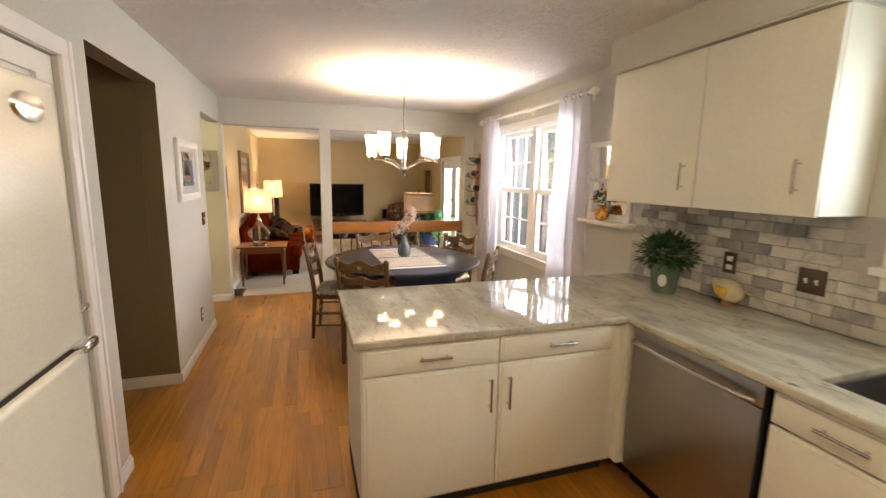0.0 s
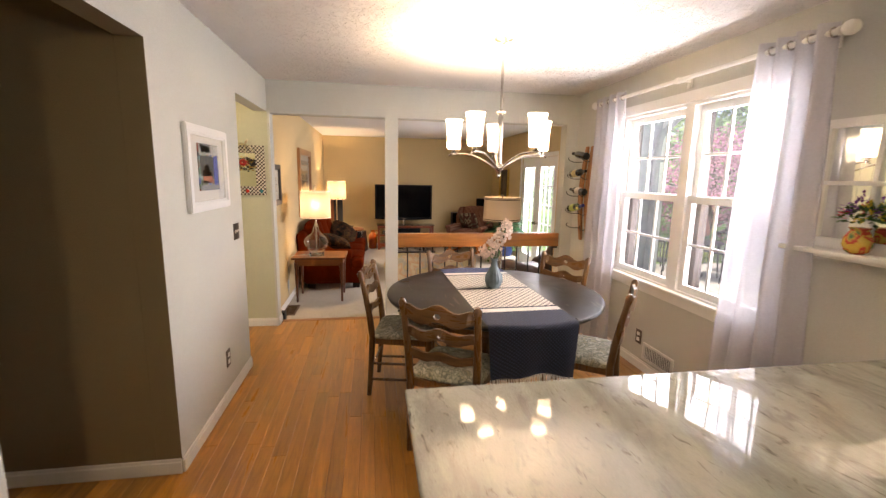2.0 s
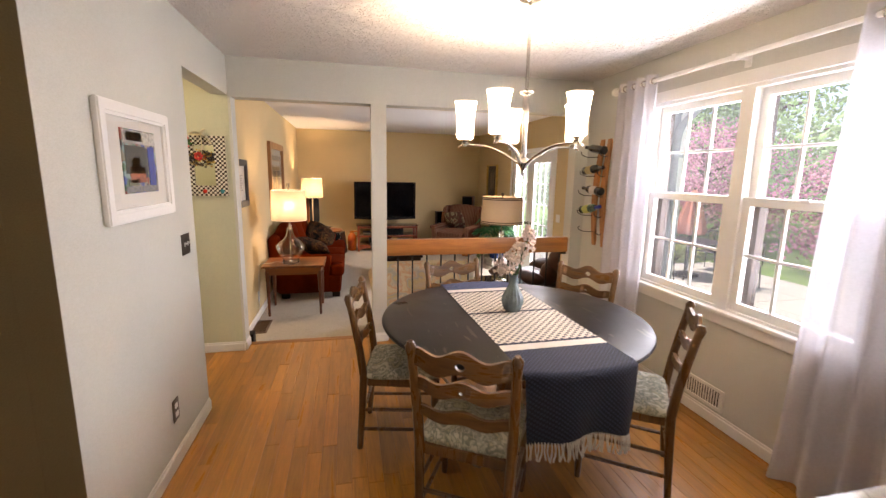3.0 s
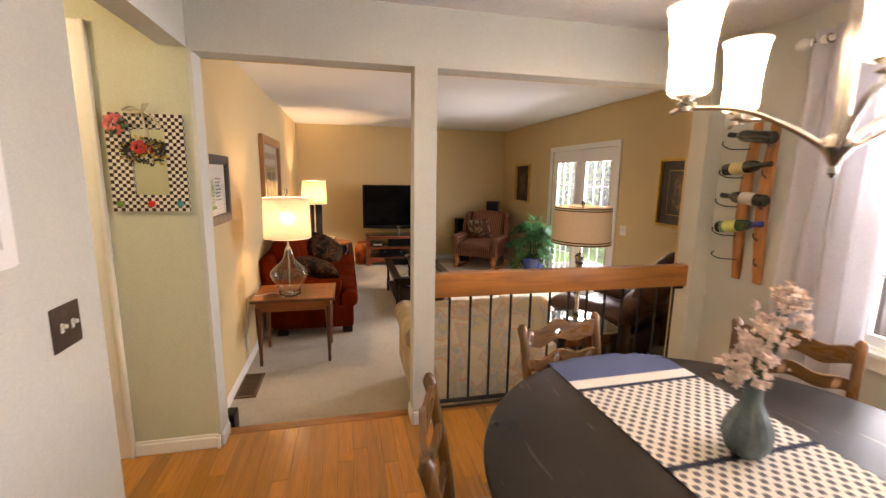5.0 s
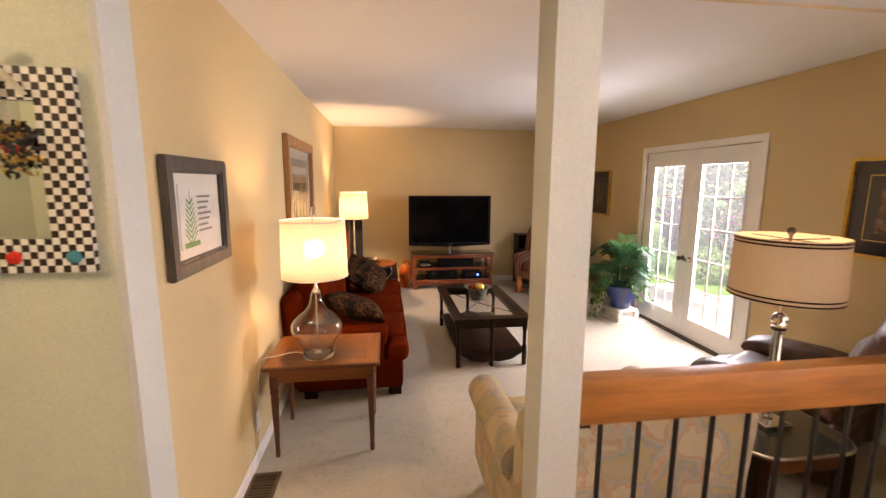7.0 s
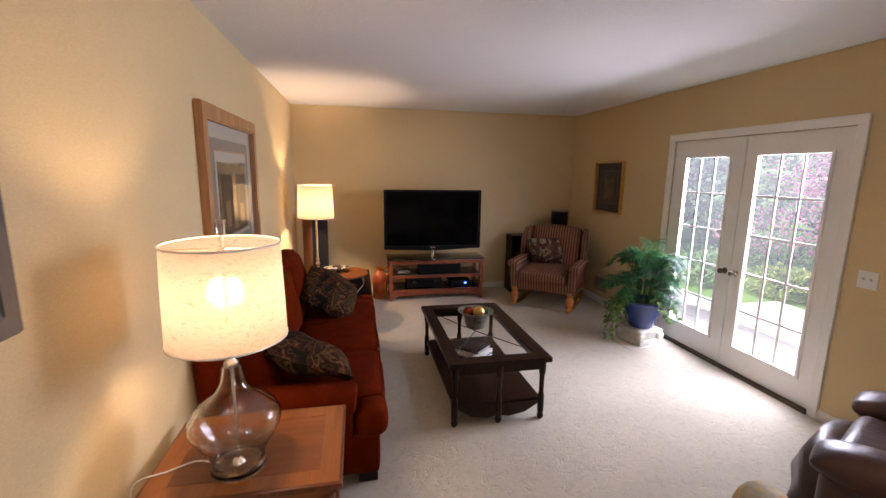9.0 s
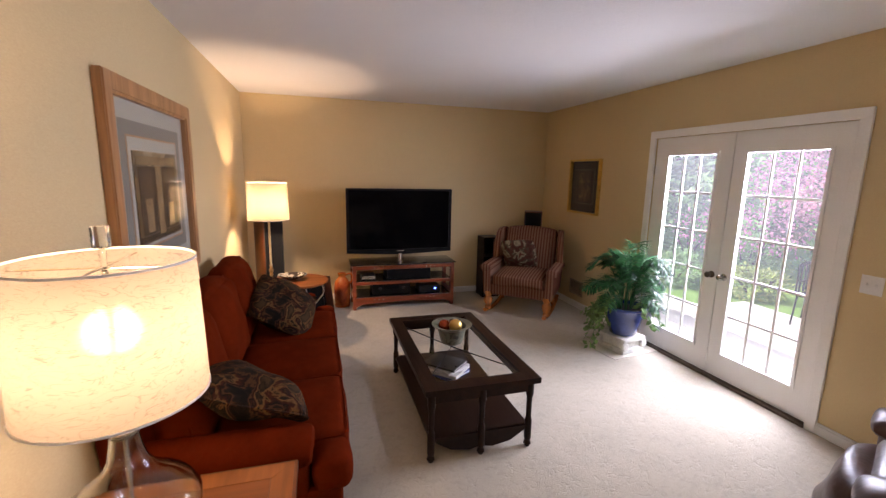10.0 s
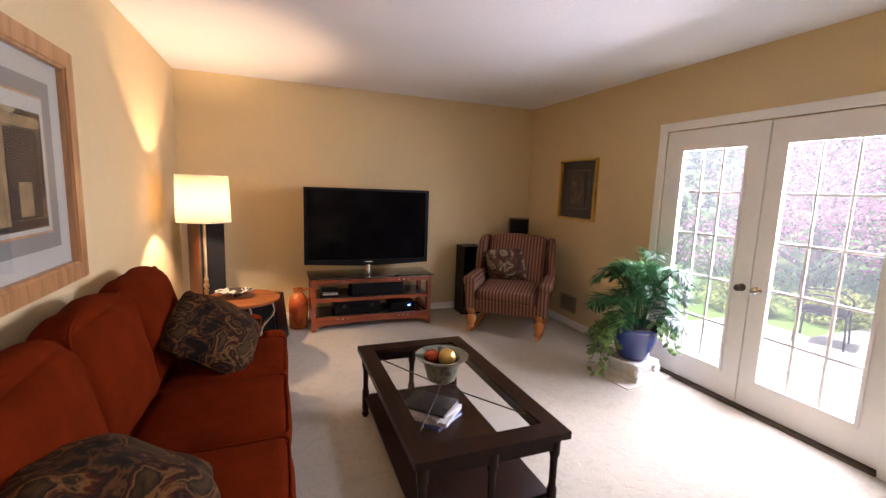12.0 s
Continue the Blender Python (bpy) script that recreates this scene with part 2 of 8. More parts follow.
def ceiling_mat(name, colour, strength):
    m, nodes, links, b = shader(name)
    v = coords(nodes, links)
    n1, n2 = noise_tex(nodes, links, v, 22, 5, 0.6, 1.5), noise_tex(nodes, links, v, 1.5, 2)
    links.new(ramp(nodes, links, n2.outputs["Fac"], [(0.3, tone(colour, 0.97)), (0.7, colour)]), b.inputs["Base Color"])
    b.inputs["Roughness"].default_value = 0.95
    bump(nodes, links, b, ramp(nodes, links, n1.outputs["Fac"], [(0.48, (0, 0, 0)), (0.62, (1, 1, 1))]), strength, 0.013)
    return m


def carpet_mat(name, colour):
    m, nodes, links, b = shader(name)
    v = coords(nodes, links)
    n1, n2, n3 = noise_tex(nodes, links, v, 1.6, 4), noise_tex(nodes, links, v, 15, 4, 0.6, 1.5), noise_tex(nodes, links, v, 420, 2)
    c = ramp(nodes, links, n1.outputs["Fac"], [(0.3, tone(colour, 0.90)), (0.7, tone(colour, 1.05))])
    c = blend(nodes, links, 0.35, c, n3.outputs["Fac"], "OVERLAY")
    links.new(blend(nodes, links, 0.2, c, ramp(nodes, links, n2.outputs["Fac"], [(0.52, (0.6, 0.6, 0.6)), (0.6, (0.35, 0.35, 0.35))]), "OVERLAY"), b.inputs["Base Color"])
    b.inputs["Roughness"].default_value = 1.0
    b.inputs["Sheen Weight"].default_value = 0.2
    n4, n5 = noise_tex(nodes, links, v, 9, 2, 0.5, 1.2), noise_tex(nodes, links, v, 16, 2, 0.5)
    dent = ramp(nodes, links, n4.outputs["Fac"], [(0.465, (1, 1, 1)), (0.50, (0, 0, 0)), (0.535, (1, 1, 1))])
    dent = blend(nodes, links, ramp(nodes, links, n5.outputs["Fac"], [(0.48, (0, 0, 0)), (0.56, (1, 1, 1))]), (1.0, 1.0, 1.0), dent)
    h = math_node(nodes, links, "ADD", math_node(nodes, links, "MULTIPLY", dent, 1.6), math_node(nodes, links, "MULTIPLY", n3.outputs["Fac"], 0.7))
    bump(nodes, links, b, h, 0.35, 0.005)
    return m


def mirror_mat(name):
    m, nodes, links, b = shader(name)
    b.inputs["Base Color"].default_value = (0.85, 0.87, 0.86, 1)
    b.inputs["Metallic"].default_value, b.inputs["Roughness"].default_value = 1.0, 0.02
    return m


def print_mat(name, stops, scale=9.0, rough=0.3):
    """A picture behind glass: blocks of colour."""
    m, nodes, links, b = shader(name)
    v = coords(nodes, links)
    vo = nodes.new("ShaderNodeTexVoronoi")
    vo.inputs["Scale"].default_value = scale * 1.7
    vo.distance = "MANHATTAN"
    links.new(v, vo.inputs["Vector"])
    n = noise_tex(nodes, links, v, scale * 3, 6, 0.7, 1.0)
    sep = nodes.new("ShaderNodeSeparateColor")
    links.new(vo.outputs["Color"], sep.inputs[0])
    c = ramp(nodes, links, sep.outputs[0], stops, "CONSTANT")
    links.new(blend(nodes, links, 0.85, c, n.outputs["Fac"], "OVERLAY"), b.inputs["Base Color"])
    b.inputs["Roughness"].default_value = rough
    return m


GREY_PAINT = plain("grey_wall_paint", (0.56, 0.562, 0.505), 0.75, var=0.03, scale=1.5, bumps=0.06, fine=220)
TAN_PAINT = plain("tan_wall_paint", (0.60, 0.465, 0.245), 0.75, var=0.03, scale=1.5, bumps=0.06, fine=220)
BROWN_WALL = plain("dark_brown_wall", (0.22, 0.168, 0.085), 0.8, var=0.04, scale=1.5, bumps=0.06, fine=220)
HALL_PAINT = plain("pale_green_wall_paint", (0.53, 0.54, 0.39), 0.75, var=0.03, scale=1.5, bumps=0.06, fine=220)
WHITE_TRIM = plain("white_gloss_trim", (0.80, 0.79, 0.75), 0.35, var=0.03, scale=3, bumps=0.02)
CREAM_TRIM = plain("cream_gloss_trim", (0.78, 0.75, 0.64), 0.35, var=0.03, scale=3, bumps=0.02)
CABINET = plain("off_white_cabinet_paint", (0.77, 0.762, 0.665), 0.38, var=0.025, scale=2, bumps=0.03, fine=90)
CEIL_A = ceiling_mat("textured_ceiling", (0.84, 0.82, 0.79), 0.8)
CEIL_B = ceiling_mat("smooth_ceiling", (0.76, 0.75, 0.73), 0.15)
OAK_FLOOR = timber("oak_floorboards", (0.43, 0.182, 0.024), 0.72, 0.30, "y", 26, 0.35, 0.27)
OAK_DARK = plain("floor_joint", (0.30, 0.12, 0.035), 0.6)
OAK_RAIL = timber("oak_rail", (0.34, 0.135, 0.030), 0.65, 0.4, "x", 22, 0.2)
CARPET = carpet_mat("cream_carpet", (0.42, 0.375, 0.285))
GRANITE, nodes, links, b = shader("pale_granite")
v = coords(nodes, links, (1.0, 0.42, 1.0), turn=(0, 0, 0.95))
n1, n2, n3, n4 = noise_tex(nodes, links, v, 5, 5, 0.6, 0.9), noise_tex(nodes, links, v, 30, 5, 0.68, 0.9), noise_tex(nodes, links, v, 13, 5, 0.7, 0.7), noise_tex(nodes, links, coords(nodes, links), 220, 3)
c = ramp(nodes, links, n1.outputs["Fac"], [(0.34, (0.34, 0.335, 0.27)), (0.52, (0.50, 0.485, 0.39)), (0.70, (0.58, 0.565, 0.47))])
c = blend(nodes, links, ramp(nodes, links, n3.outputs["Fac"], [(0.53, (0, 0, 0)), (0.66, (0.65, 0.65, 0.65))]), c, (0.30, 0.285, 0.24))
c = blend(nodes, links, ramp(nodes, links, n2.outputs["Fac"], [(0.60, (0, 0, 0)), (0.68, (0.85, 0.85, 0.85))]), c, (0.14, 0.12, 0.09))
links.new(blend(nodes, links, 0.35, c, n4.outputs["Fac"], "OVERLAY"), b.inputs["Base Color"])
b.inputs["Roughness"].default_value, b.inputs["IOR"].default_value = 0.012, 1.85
MARBLE = stone_mat("marble_tile", (0.57, 0.56, 0.52), (0.32, 0.33, 0.34), (0.45, 0.42, 0.36), 5.0, 0.22, (1, 1, 2.5), 0.35, (0.4, 0, 0), True)
GROUT = plain("tile_grout", (0.42, 0.41, 0.38), 0.9)
STEEL = plain("brushed_steel", (0.36, 0.35, 0.335), 0.32, 1.0, 0.05, 4, 0.05, 300)
NICKEL = plain("satin_nickel", (0.62, 0.59, 0.54), 0.22, 1.0, 0.04, 10, 0.0)
CHROME = plain("chrome", (0.75, 0.74, 0.72), 0.08, 1.0, 0.02, 10, 0.0)
IRON = plain("black_iron", (0.025, 0.023, 0.022), 0.45, 0.6, 0.2, 30, 0.1)
BRONZE = plain("dark_bronze_plate", (0.10, 0.075, 0.055), 0.4, 0.8, 0.15, 20, 0.05)
GOLD = plain("gilt", (0.62, 0.42, 0.12), 0.3, 0.9, 0.15, 20, 0.05)
BLACK = plain("black_plastic", (0.004, 0.004, 0.0045), 0.40, 0.0, 0.2, 10, 0.03)
GRILLE = cloth("black_speaker_cloth", (0.005, 0.005, 0.0055), 0.1, 600)
SCREEN = plain("dark_screen", (0.002, 0.002, 0.0025), 0.09, 0.0, 0.1, 2, 0.0)
for dark in (BLACK, SCREEN):
    dark.node_tree.nodes["Principled BSDF"].inputs["Specular IOR Level"].default_value = 0.14
DARK_GAP = plain("shadow_gap", (0.03, 0.025, 0.02), 0.8)
WHITE_PLASTIC = plain("white_plastic", (0.75, 0.74, 0.70), 0.35, 0.0, 0.03, 5, 0.0)
FRIDGE_WHITE = plain("white_enamel", (0.64, 0.64, 0.56), 0.22, 0.0, 0.02, 2, 0.08, 200)


# ---------------------------------------------------------------- building kit
def part(name, bm, material, parent, label="", smooth=True, angle=38):
    me = bpy.data.meshes.new(name)
    bmesh.ops.recalc_face_normals(bm, faces=bm.faces[:])
    bm.to_mesh(me)
    bm.free()
    for mt in material if isinstance(material, (list, tuple)) else [material]:
        me.materials.append(mt)
    if smooth:
        me.shade_smooth()
        me.set_sharp_from_angle(angle=radians(angle))
    ob = new(name, me)
    ob.parent = parent
    return tagged(ob, label)


def thing(name, x, y, z, label, category, group="", rz=0.0):
    ob = new(name)
    ob.matrix_world = pose(x, y, z, 0, 0, rz)
    ob.empty_display_size = 0.1
    return tagged(ob, label, category, group)


def setting(name, bm, material, label, smooth=False):
    return tagged(part(name, bm, material, None, label, smooth), kind="structure")


def box(bm, x0, x1, y0, y1, z0, z1, bevel=0.0, seg=2, m=None):
    mat = Matrix.LocRotScale(((x0 + x1) / 2, (y0 + y1) / 2, (z0 + z1) / 2), None, (abs(x1 - x0), abs(y1 - y0), abs(z1 - z0)))
    vs = bmesh.ops.create_cube(bm, size=1.0, matrix=(m @ mat) if m else mat)["verts"]
    if bevel:
        es = list({e for v in vs for e in v.link_edges})
        bmesh.ops.bevel(bm, geom=es, offset=bevel, segments=seg, profile=0.6, affect="EDGES")
    return bm


def boxes(*rows, bevel=0.0, seg=2):
    bm = bmesh.new()
    for r in rows:
        box(bm, *r, bevel=bevel, seg=seg)
    return bm


def one(x0, x1, y0, y1, z0, z1, bevel=0.0, seg=2):
    return box(bmesh.new(), x0, x1, y0, y1, z0, z1, bevel, seg)


def ring_join(bm, rings, closed=True):
    for a, b in zip(rings, rings[1:]):
        n = len(a)
        for i in range(n if closed else n - 1):
            j = (i + 1) % n
            bm.faces.new((a[i], a[j], b[j], b[i]))


def lathe(bm, profile, seg=24, at=(0, 0, 0), caps=True, wave=None, m=None):
    """A turned shape about z from (radius, height) pairs; wave(angle, k) may scale the radius."""
    rings = []
    for k, (r, z) in enumerate(profile):
        ring = []
        for i in range(seg):
            a = 2 * math.pi * i / seg
            q = r * (wave(a, k) if wave else 1)
            p = Vector((at[0] + q * math.cos(a), at[1] + q * math.sin(a), at[2] + z))
            ring.append(bm.verts.new(m @ p if m else p))
        rings.append(ring)
    ring_join(bm, rings)
    if caps:
        bm.faces.new(rings[0][::-1]), bm.faces.new(rings[-1])
    return bm


def tube(bm, pts, r, seg=8, caps=True, flat=1.0):
    """A round bar along points; r may be a list of radii."""
    pts = [Vector(p) for p in pts]
    rr = r if isinstance(r, (list, tuple)) else [r] * len(pts)
    rings, side = [], None
    for i, p in enumerate(pts):
        d = (pts[min(i + 1, len(pts) - 1)] - pts[max(i - 1, 0)]).normalized()
        if side is None:
            side = d.cross(Vector((0, 0, 1)) if abs(d.z) < 0.9 else Vector((1, 0, 0))).normalized()
        side = (side - d * side.dot(d)).normalized()
        up = side.cross(d)
        rings.append([bm.verts.new(p + (side * math.cos(2 * math.pi * k / seg) + up * math.sin(2 * math.pi * k / seg) * flat) * rr[i]) for k in range(seg)])
    ring_join(bm, rings)
    if caps:
        bm.faces.new(rings[0][::-1]), bm.faces.new(rings[-1])
    return bm


def curve_pts(ctrl, n=16):
    """A smooth line through a few points."""
    c = [Vector(p) for p in ctrl]
    c = [c[0] * 2 - c[1]] + c + [c[-1] * 2 - c[-2]]
    out = []
    for i in range(1, len(c) - 2):
        p0, p1, p2, p3 = c[i - 1:i + 3]
        for k in range(n):
            t = k / n
            out.append(0.5 * (2 * p1 + (p2 - p0) * t + (2 * p0 - 5 * p1 + 4 * p2 - p3) * t * t + (3 * p1 - p0 - 3 * p2 + p3) * t ** 3))
    return out + [c[-2]]


def cushion(bm, w, d, h, m, n=14, puff=0.5, wrinkle=0.0, seed=0, e=4.0):
    """A soft block w x d x h, rounder where puff is larger, about its centre at pose m."""
    top, bot = [], []
    for j in range(n + 1):
        rt, rb = [], []
        for i in range(n + 1):
            u, v = 2 * i / n - 1, 2 * j / n - 1
            # draw the grid towards the rim, round the corners a little
            u2, v2 = math.sin(u * math.pi / 2), math.sin(v * math.pi / 2)
            pinch = 1 - 0.06 * puff * (u2 * u2 * v2 * v2)
            f = max(0.0, (1 - abs(u2) ** e) * (1 - abs(v2) ** e)) ** 0.45
            z = h / 2 * (f * (1 - 0.25 * puff * (u2 * u2 + v2 * v2) / 2))
            wv = wrinkle * noise.noise(Vector((u * 2 + seed, v * 2, seed * 1.7))) if wrinkle else 0
            x, y = w / 2 * u2 * pinch, d / 2 * v2 * pinch
            edge = i in (0, n) or j in (0, n)
            a = bm.verts.new(m @ Vector((x, y, z + wv)))
            rt.append(a)
            rb.append(a if edge else bm.verts.new(m @ Vector((x, y, -z + wv))))
        top.append(rt), bot.append(rb)
    for j in range(n):
        for i in range(n):
            bm.faces.new((top[j][i], top[j][i + 1], top[j + 1][i + 1], top[j + 1][i]))
            bm.faces.new((bot[j][i], bot[j + 1][i], bot[j + 1][i + 1], bot[j][i + 1]))
    return bm


def block(bm, w, d, h, m, r=0.06, seg=4):
    """A padded block with soft edges."""
    vs = bmesh.ops.create_cube(bm, size=1.0, matrix=m @ Matrix.Diagonal((w, d, h, 1)))["verts"]
    bmesh.ops.bevel(bm, geom=list({e for v in vs for e in v.link_edges}), offset=r, segments=seg, profile=0.5, affect="EDGES")
    return bm


def soft_box(bm, w, d, h, m, r=0.05, bulge=(0.0, 0.0, 0.0), cuts=9, crease=0.0, seed=0.0):
    """An upholstered box w x d x h with rounded edges; each pair of faces swells by its bulge, creases ripple it."""
    tmp = bmesh.new()
    bmesh.ops.create_cube(tmp, size=2.0)
    bmesh.ops.subdivide_edges(tmp, edges=tmp.edges[:], cuts=cuts, use_grid_fill=True)
    half, made = Vector((w / 2, d / 2, h / 2)), {}
    for v in tmp.verts:
        u = Vector([math.sin(c * math.pi / 2) for c in v.co])
        p = Vector([u[i] * half[i] for i in range(3)])
        core = Vector([max(-(half[i] - r), min(half[i] - r, p[i])) for i in range(3)])
        out = p - core
        if out.length > 1e-6:
            p = core + out.normalized() * r
        for i in range(3):
            j, k = (i + 1) % 3, (i + 2) % 3
            p[i] += bulge[i] * u[i] * (1 - u[j] ** 2) * (1 - u[k] ** 2)
        if crease:
            p += out.normalized() * crease * noise.noise(p * 7 + Vector((seed, seed * 0.7, 0))) if out.length > 1e-6 else Vector()
        made[v] = bm.verts.new(m @ p)
    for f in tmp.faces:
        bm.faces.new([made[v] for v in f.verts])
    tmp.free()
    return bm


def rim_loop(w, h, r, n=8):
    """A rounded rectangle, w x h, as a closed run of (u, v) pairs."""
    pts = []
    for cx, cy, a0 in ((w / 2 - r, h / 2 - r, 0), (-w / 2 + r, h / 2 - r, 90), (-w / 2 + r, -h / 2 + r, 180), (w / 2 - r, -h / 2 + r, 270)):
        pts += [(cx + r * math.cos(radians(a0 + 90 * k / n)), cy + r * math.sin(radians(a0 + 90 * k / n))) for k in range(n + 1)]
    return pts + pts[:1]


def prism(bm, pts, w0, w1, place):
    """A polygon drawn in (u, v), run from w0 to w1; place(u, v, w) gives the point."""
    a, b = [bm.verts.new(place(u, v, w0)) for u, v in pts], [bm.verts.new(place(u, v, w1)) for u, v in pts]
    ring_join(bm, [a, b])
    bm.faces.new(a[::-1]), bm.faces.new(b)
    return bm


def cells(us, vs, gaps, w0, w1, place, paint=None):
    """A slab on a grid with whole cells left out, from w0 to w1 in depth: walls with openings, worktops with a sink."""
    bm, made = bmesh.new(), {}

    def vert(i, j, w):
        if (i, j, w) not in made:
            made[i, j, w] = bm.verts.new(place(us[i], vs[j], w0 if w == 0 else w1))
        return made[i, j, w]

    def kept(i, j):
        return 0 <= i < len(us) - 1 and 0 <= j < len(vs) - 1 and (i, j) not in gaps

    for i in range(len(us) - 1):
        for j in range(len(vs) - 1):
            if not kept(i, j):
                continue
            for w in (0, 1):
                q = [vert(i, j, w), vert(i + 1, j, w), vert(i + 1, j + 1, w), vert(i, j + 1, w)]
                bm.faces.new(q if w else q[::-1])
            for di, dj, a, b in ((-1, 0, (i, j + 1), (i, j)), (1, 0, (i + 1, j), (i + 1, j + 1)), (0, -1, (i, j), (i + 1, j)), (0, 1, (i + 1, j + 1), (i, j + 1))):
                if not kept(i + di, j + dj):
                    bm.faces.new((vert(*a, 0), vert(*b, 0), vert(*b, 1), vert(*a, 1)))
    bmesh.ops.recalc_face_normals(bm, faces=bm.faces[:])
    if paint:
        for f in bm.faces:
            f.material_index = paint(f.calc_center_median(), f.normal)
    return bm


def wall_x(u, v, w):
    return (w, u, v)


def wall_y(u, v, w):
    return (u, w, v)


def slab_z(u, v, w):
    return (u, v, w)


def leaf(bm, p, along, out, length, width, bend=0.15):
    """One leaf of four faces, folded along its rib."""
    along = along.normalized()
    side = along.cross(out)
    side = side.normalized() if side.length > 1e-4 else Vector((1, 0, 0))
    up = side.cross(along)
    a, b, c = p, p + along * length * 0.5 + up * bend * length, p + along * length
    l, r = b + side * width / 2 - up * width * 0.2, b - side * width / 2 - up * width * 0.2
    va, vb, vc, vl, vr = [bm.verts.new(q) for q in (a, b, c, l, r)]
    for f in ((va, vl, vb), (va, vb, vr), (vl, vc, vb), (vb, vc, vr)):
        bm.faces.new(f)


def rand_dir(rng, up=0.0):
    while True:
        v = Vector((rng.uniform(-1, 1), rng.uniform(-1, 1), rng.uniform(-1, 1)))
        if 0.1 < v.length < 1:
            v.normalize()
            v.z += up
            return v.normalized()


# ---------------------------------------------------------------- plan, in metres
XL, XR = -0.797, 2.431          # kitchen and dining walls
YE, YE2 = 6.43, 6.57            # wall with the two openings
LXL, LXR, LYB, LZ = -0.957, 3.29, 12.78, -0.20   # sunken living room
CZ, LCZ, HEAD = 2.462, 2.50, 2.152
YB = -1.6                        # kitchen's rear wall

# ---------------------------------------------------------------- setting
floor = setting("floor", one(-2.6, XR, YB, YE2 + 0.01, -0.06, -0.003), OAK_DARK, "warm oak strip floor, glossy with worn finish")
setting("living_floor", one(LXL - 0.1, LXR + 0.1, YE2 - 0.02, LYB + 0.1, LZ - 0.05, LZ), CARPET, "cream carpet with a sculpted pile")
setting("step_riser", one(LXL, LXR, YE2 - 0.012, YE2 + 0.012, LZ + 0.001, -0.062), CREAM_TRIM, "painted riser of a single step")
setting("step_nosing", one(XL + 0.02, 0.338, YE2 - 0.03, YE2 + 0.045, -0.028, 0.002, 0.006), OAK_RAIL, "rounded oak step nosing")
setting("ceiling", one(-2.6, XR + 0.1, YB - 0.1, YE2, CZ, CZ + 0.1), CEIL_A, "white ceiling with a stippled texture")
setting("living_ceiling", one(LXL - 0.1, LXR + 0.1, YE2 + 0.001, LYB + 0.1, LCZ, LCZ + 0.1), CEIL_B, "white plaster ceiling")

Y_CLOS, Y_N0, Y_N1, Y_H0 = 2.905, 3.155, 4.15, 5.454


# passage faces and the lintel's underside take the darker brown
def left_tone(c, n):
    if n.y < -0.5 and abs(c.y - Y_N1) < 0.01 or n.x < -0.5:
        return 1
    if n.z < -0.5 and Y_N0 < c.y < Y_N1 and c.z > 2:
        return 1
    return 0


setting("wall_left", cells([YB, 2.09, Y_CLOS, Y_N0, Y_N1, Y_H0, YE + 0.002], [0, 2.03, 2.06, 2.165, CZ], {(1, 0), (3, 0), (3, 1), (3, 2), (5, 0), (5, 1), (5, 2)}, XL - 0.12, XL, wall_x, left_tone), [GREY_PAINT, BROWN_WALL], "pale grey painted wall with doorways")
setting("wall_niche", boxes((-2.5, XL - 0.121, Y_N1, Y_N1 + 0.1, 0, CZ), (-2.5, XL - 0.121, Y_N0 - 0.1, Y_N0, 0, CZ), (-2.6, -2.501, Y_N0 - 0.1, Y_N1 + 0.1, 0, CZ)), BROWN_WALL, "dark taupe wall of a side passage")
setting("wall_closet", boxes((XL - 0.5, XL - 0.45, 1.9, 3.0, 0, CZ)), GREY_PAINT, "grey closet wall")
setting("wall_hall", cells([-2.6, -2.08, -1.29, XL], [0, 2.17, CZ], {(1, 0)}, YE, YE2, wall_y), HALL_PAINT, "pale green-cream hall wall")
setting("wall_hall_side", boxes((-2.6, -2.501, Y_N1 + 0.11, YE2, 0, CZ), (-2.5, XL - 0.121, Y_N1 + 0.101, Y_N1 + 0.15, 0, CZ)), HALL_PAINT, "pale green-cream hall side wall")
setting("wall_dining_end", cells([XL + 0.0005, -0.776, 0.34, 0.470, 2.300, XR], [0, HEAD, CZ], {(1, 0), (3, 0)}, YE, YE2 - 0.001, wall_y), GREY_PAINT, "grey wall with two wide openings and a post between")
setting("wall_right", cells([YB, 0.72, 1.70, 3.93, 5.54, YE2], [0, 0.755, 1.24, 2.125, CZ], {(1, 2), (3, 1), (3, 2)}, XR, XR + 0.14, wall_x), GREY_PAINT, "pale grey painted wall with windows")
setting("wall_rear", one(-0.96, XR + 0.14, YB - 0.1, YB - 0.001, 0, CZ), GREY_PAINT, "plain grey kitchen wall")
setting("wall_living_left", one(LXL - 0.1, LXL, YE2, LYB, LZ, LCZ), TAN_PAINT, "warm tan painted wall")
setting("wall_living_back", one(LXL - 0.1, LXR + 0.1, LYB, LYB + 0.1, LZ, LCZ), TAN_PAINT, "warm tan painted wall")
setting("wall_living_right", cells([YE2, 8.80, 10.545, LYB], [LZ, 1.965, LCZ], {(1, 0)}, LXR, LXR + 0.14, wall_x), TAN_PAINT, "warm tan painted wall with garden doors")
setting("wall_living_near", boxes((LXL, -0.78, YE2 + 0.0005, YE2 + 0.03, LZ, LCZ), (2.305, LXR, YE2 + 0.0005, YE2 + 0.03, LZ, LCZ), (-0.78, 2.305, YE2 + 0.0005, YE2 + 0.03, HEAD + 0.002, LCZ)), TAN_PAINT, "warm tan painted wall round the openings")


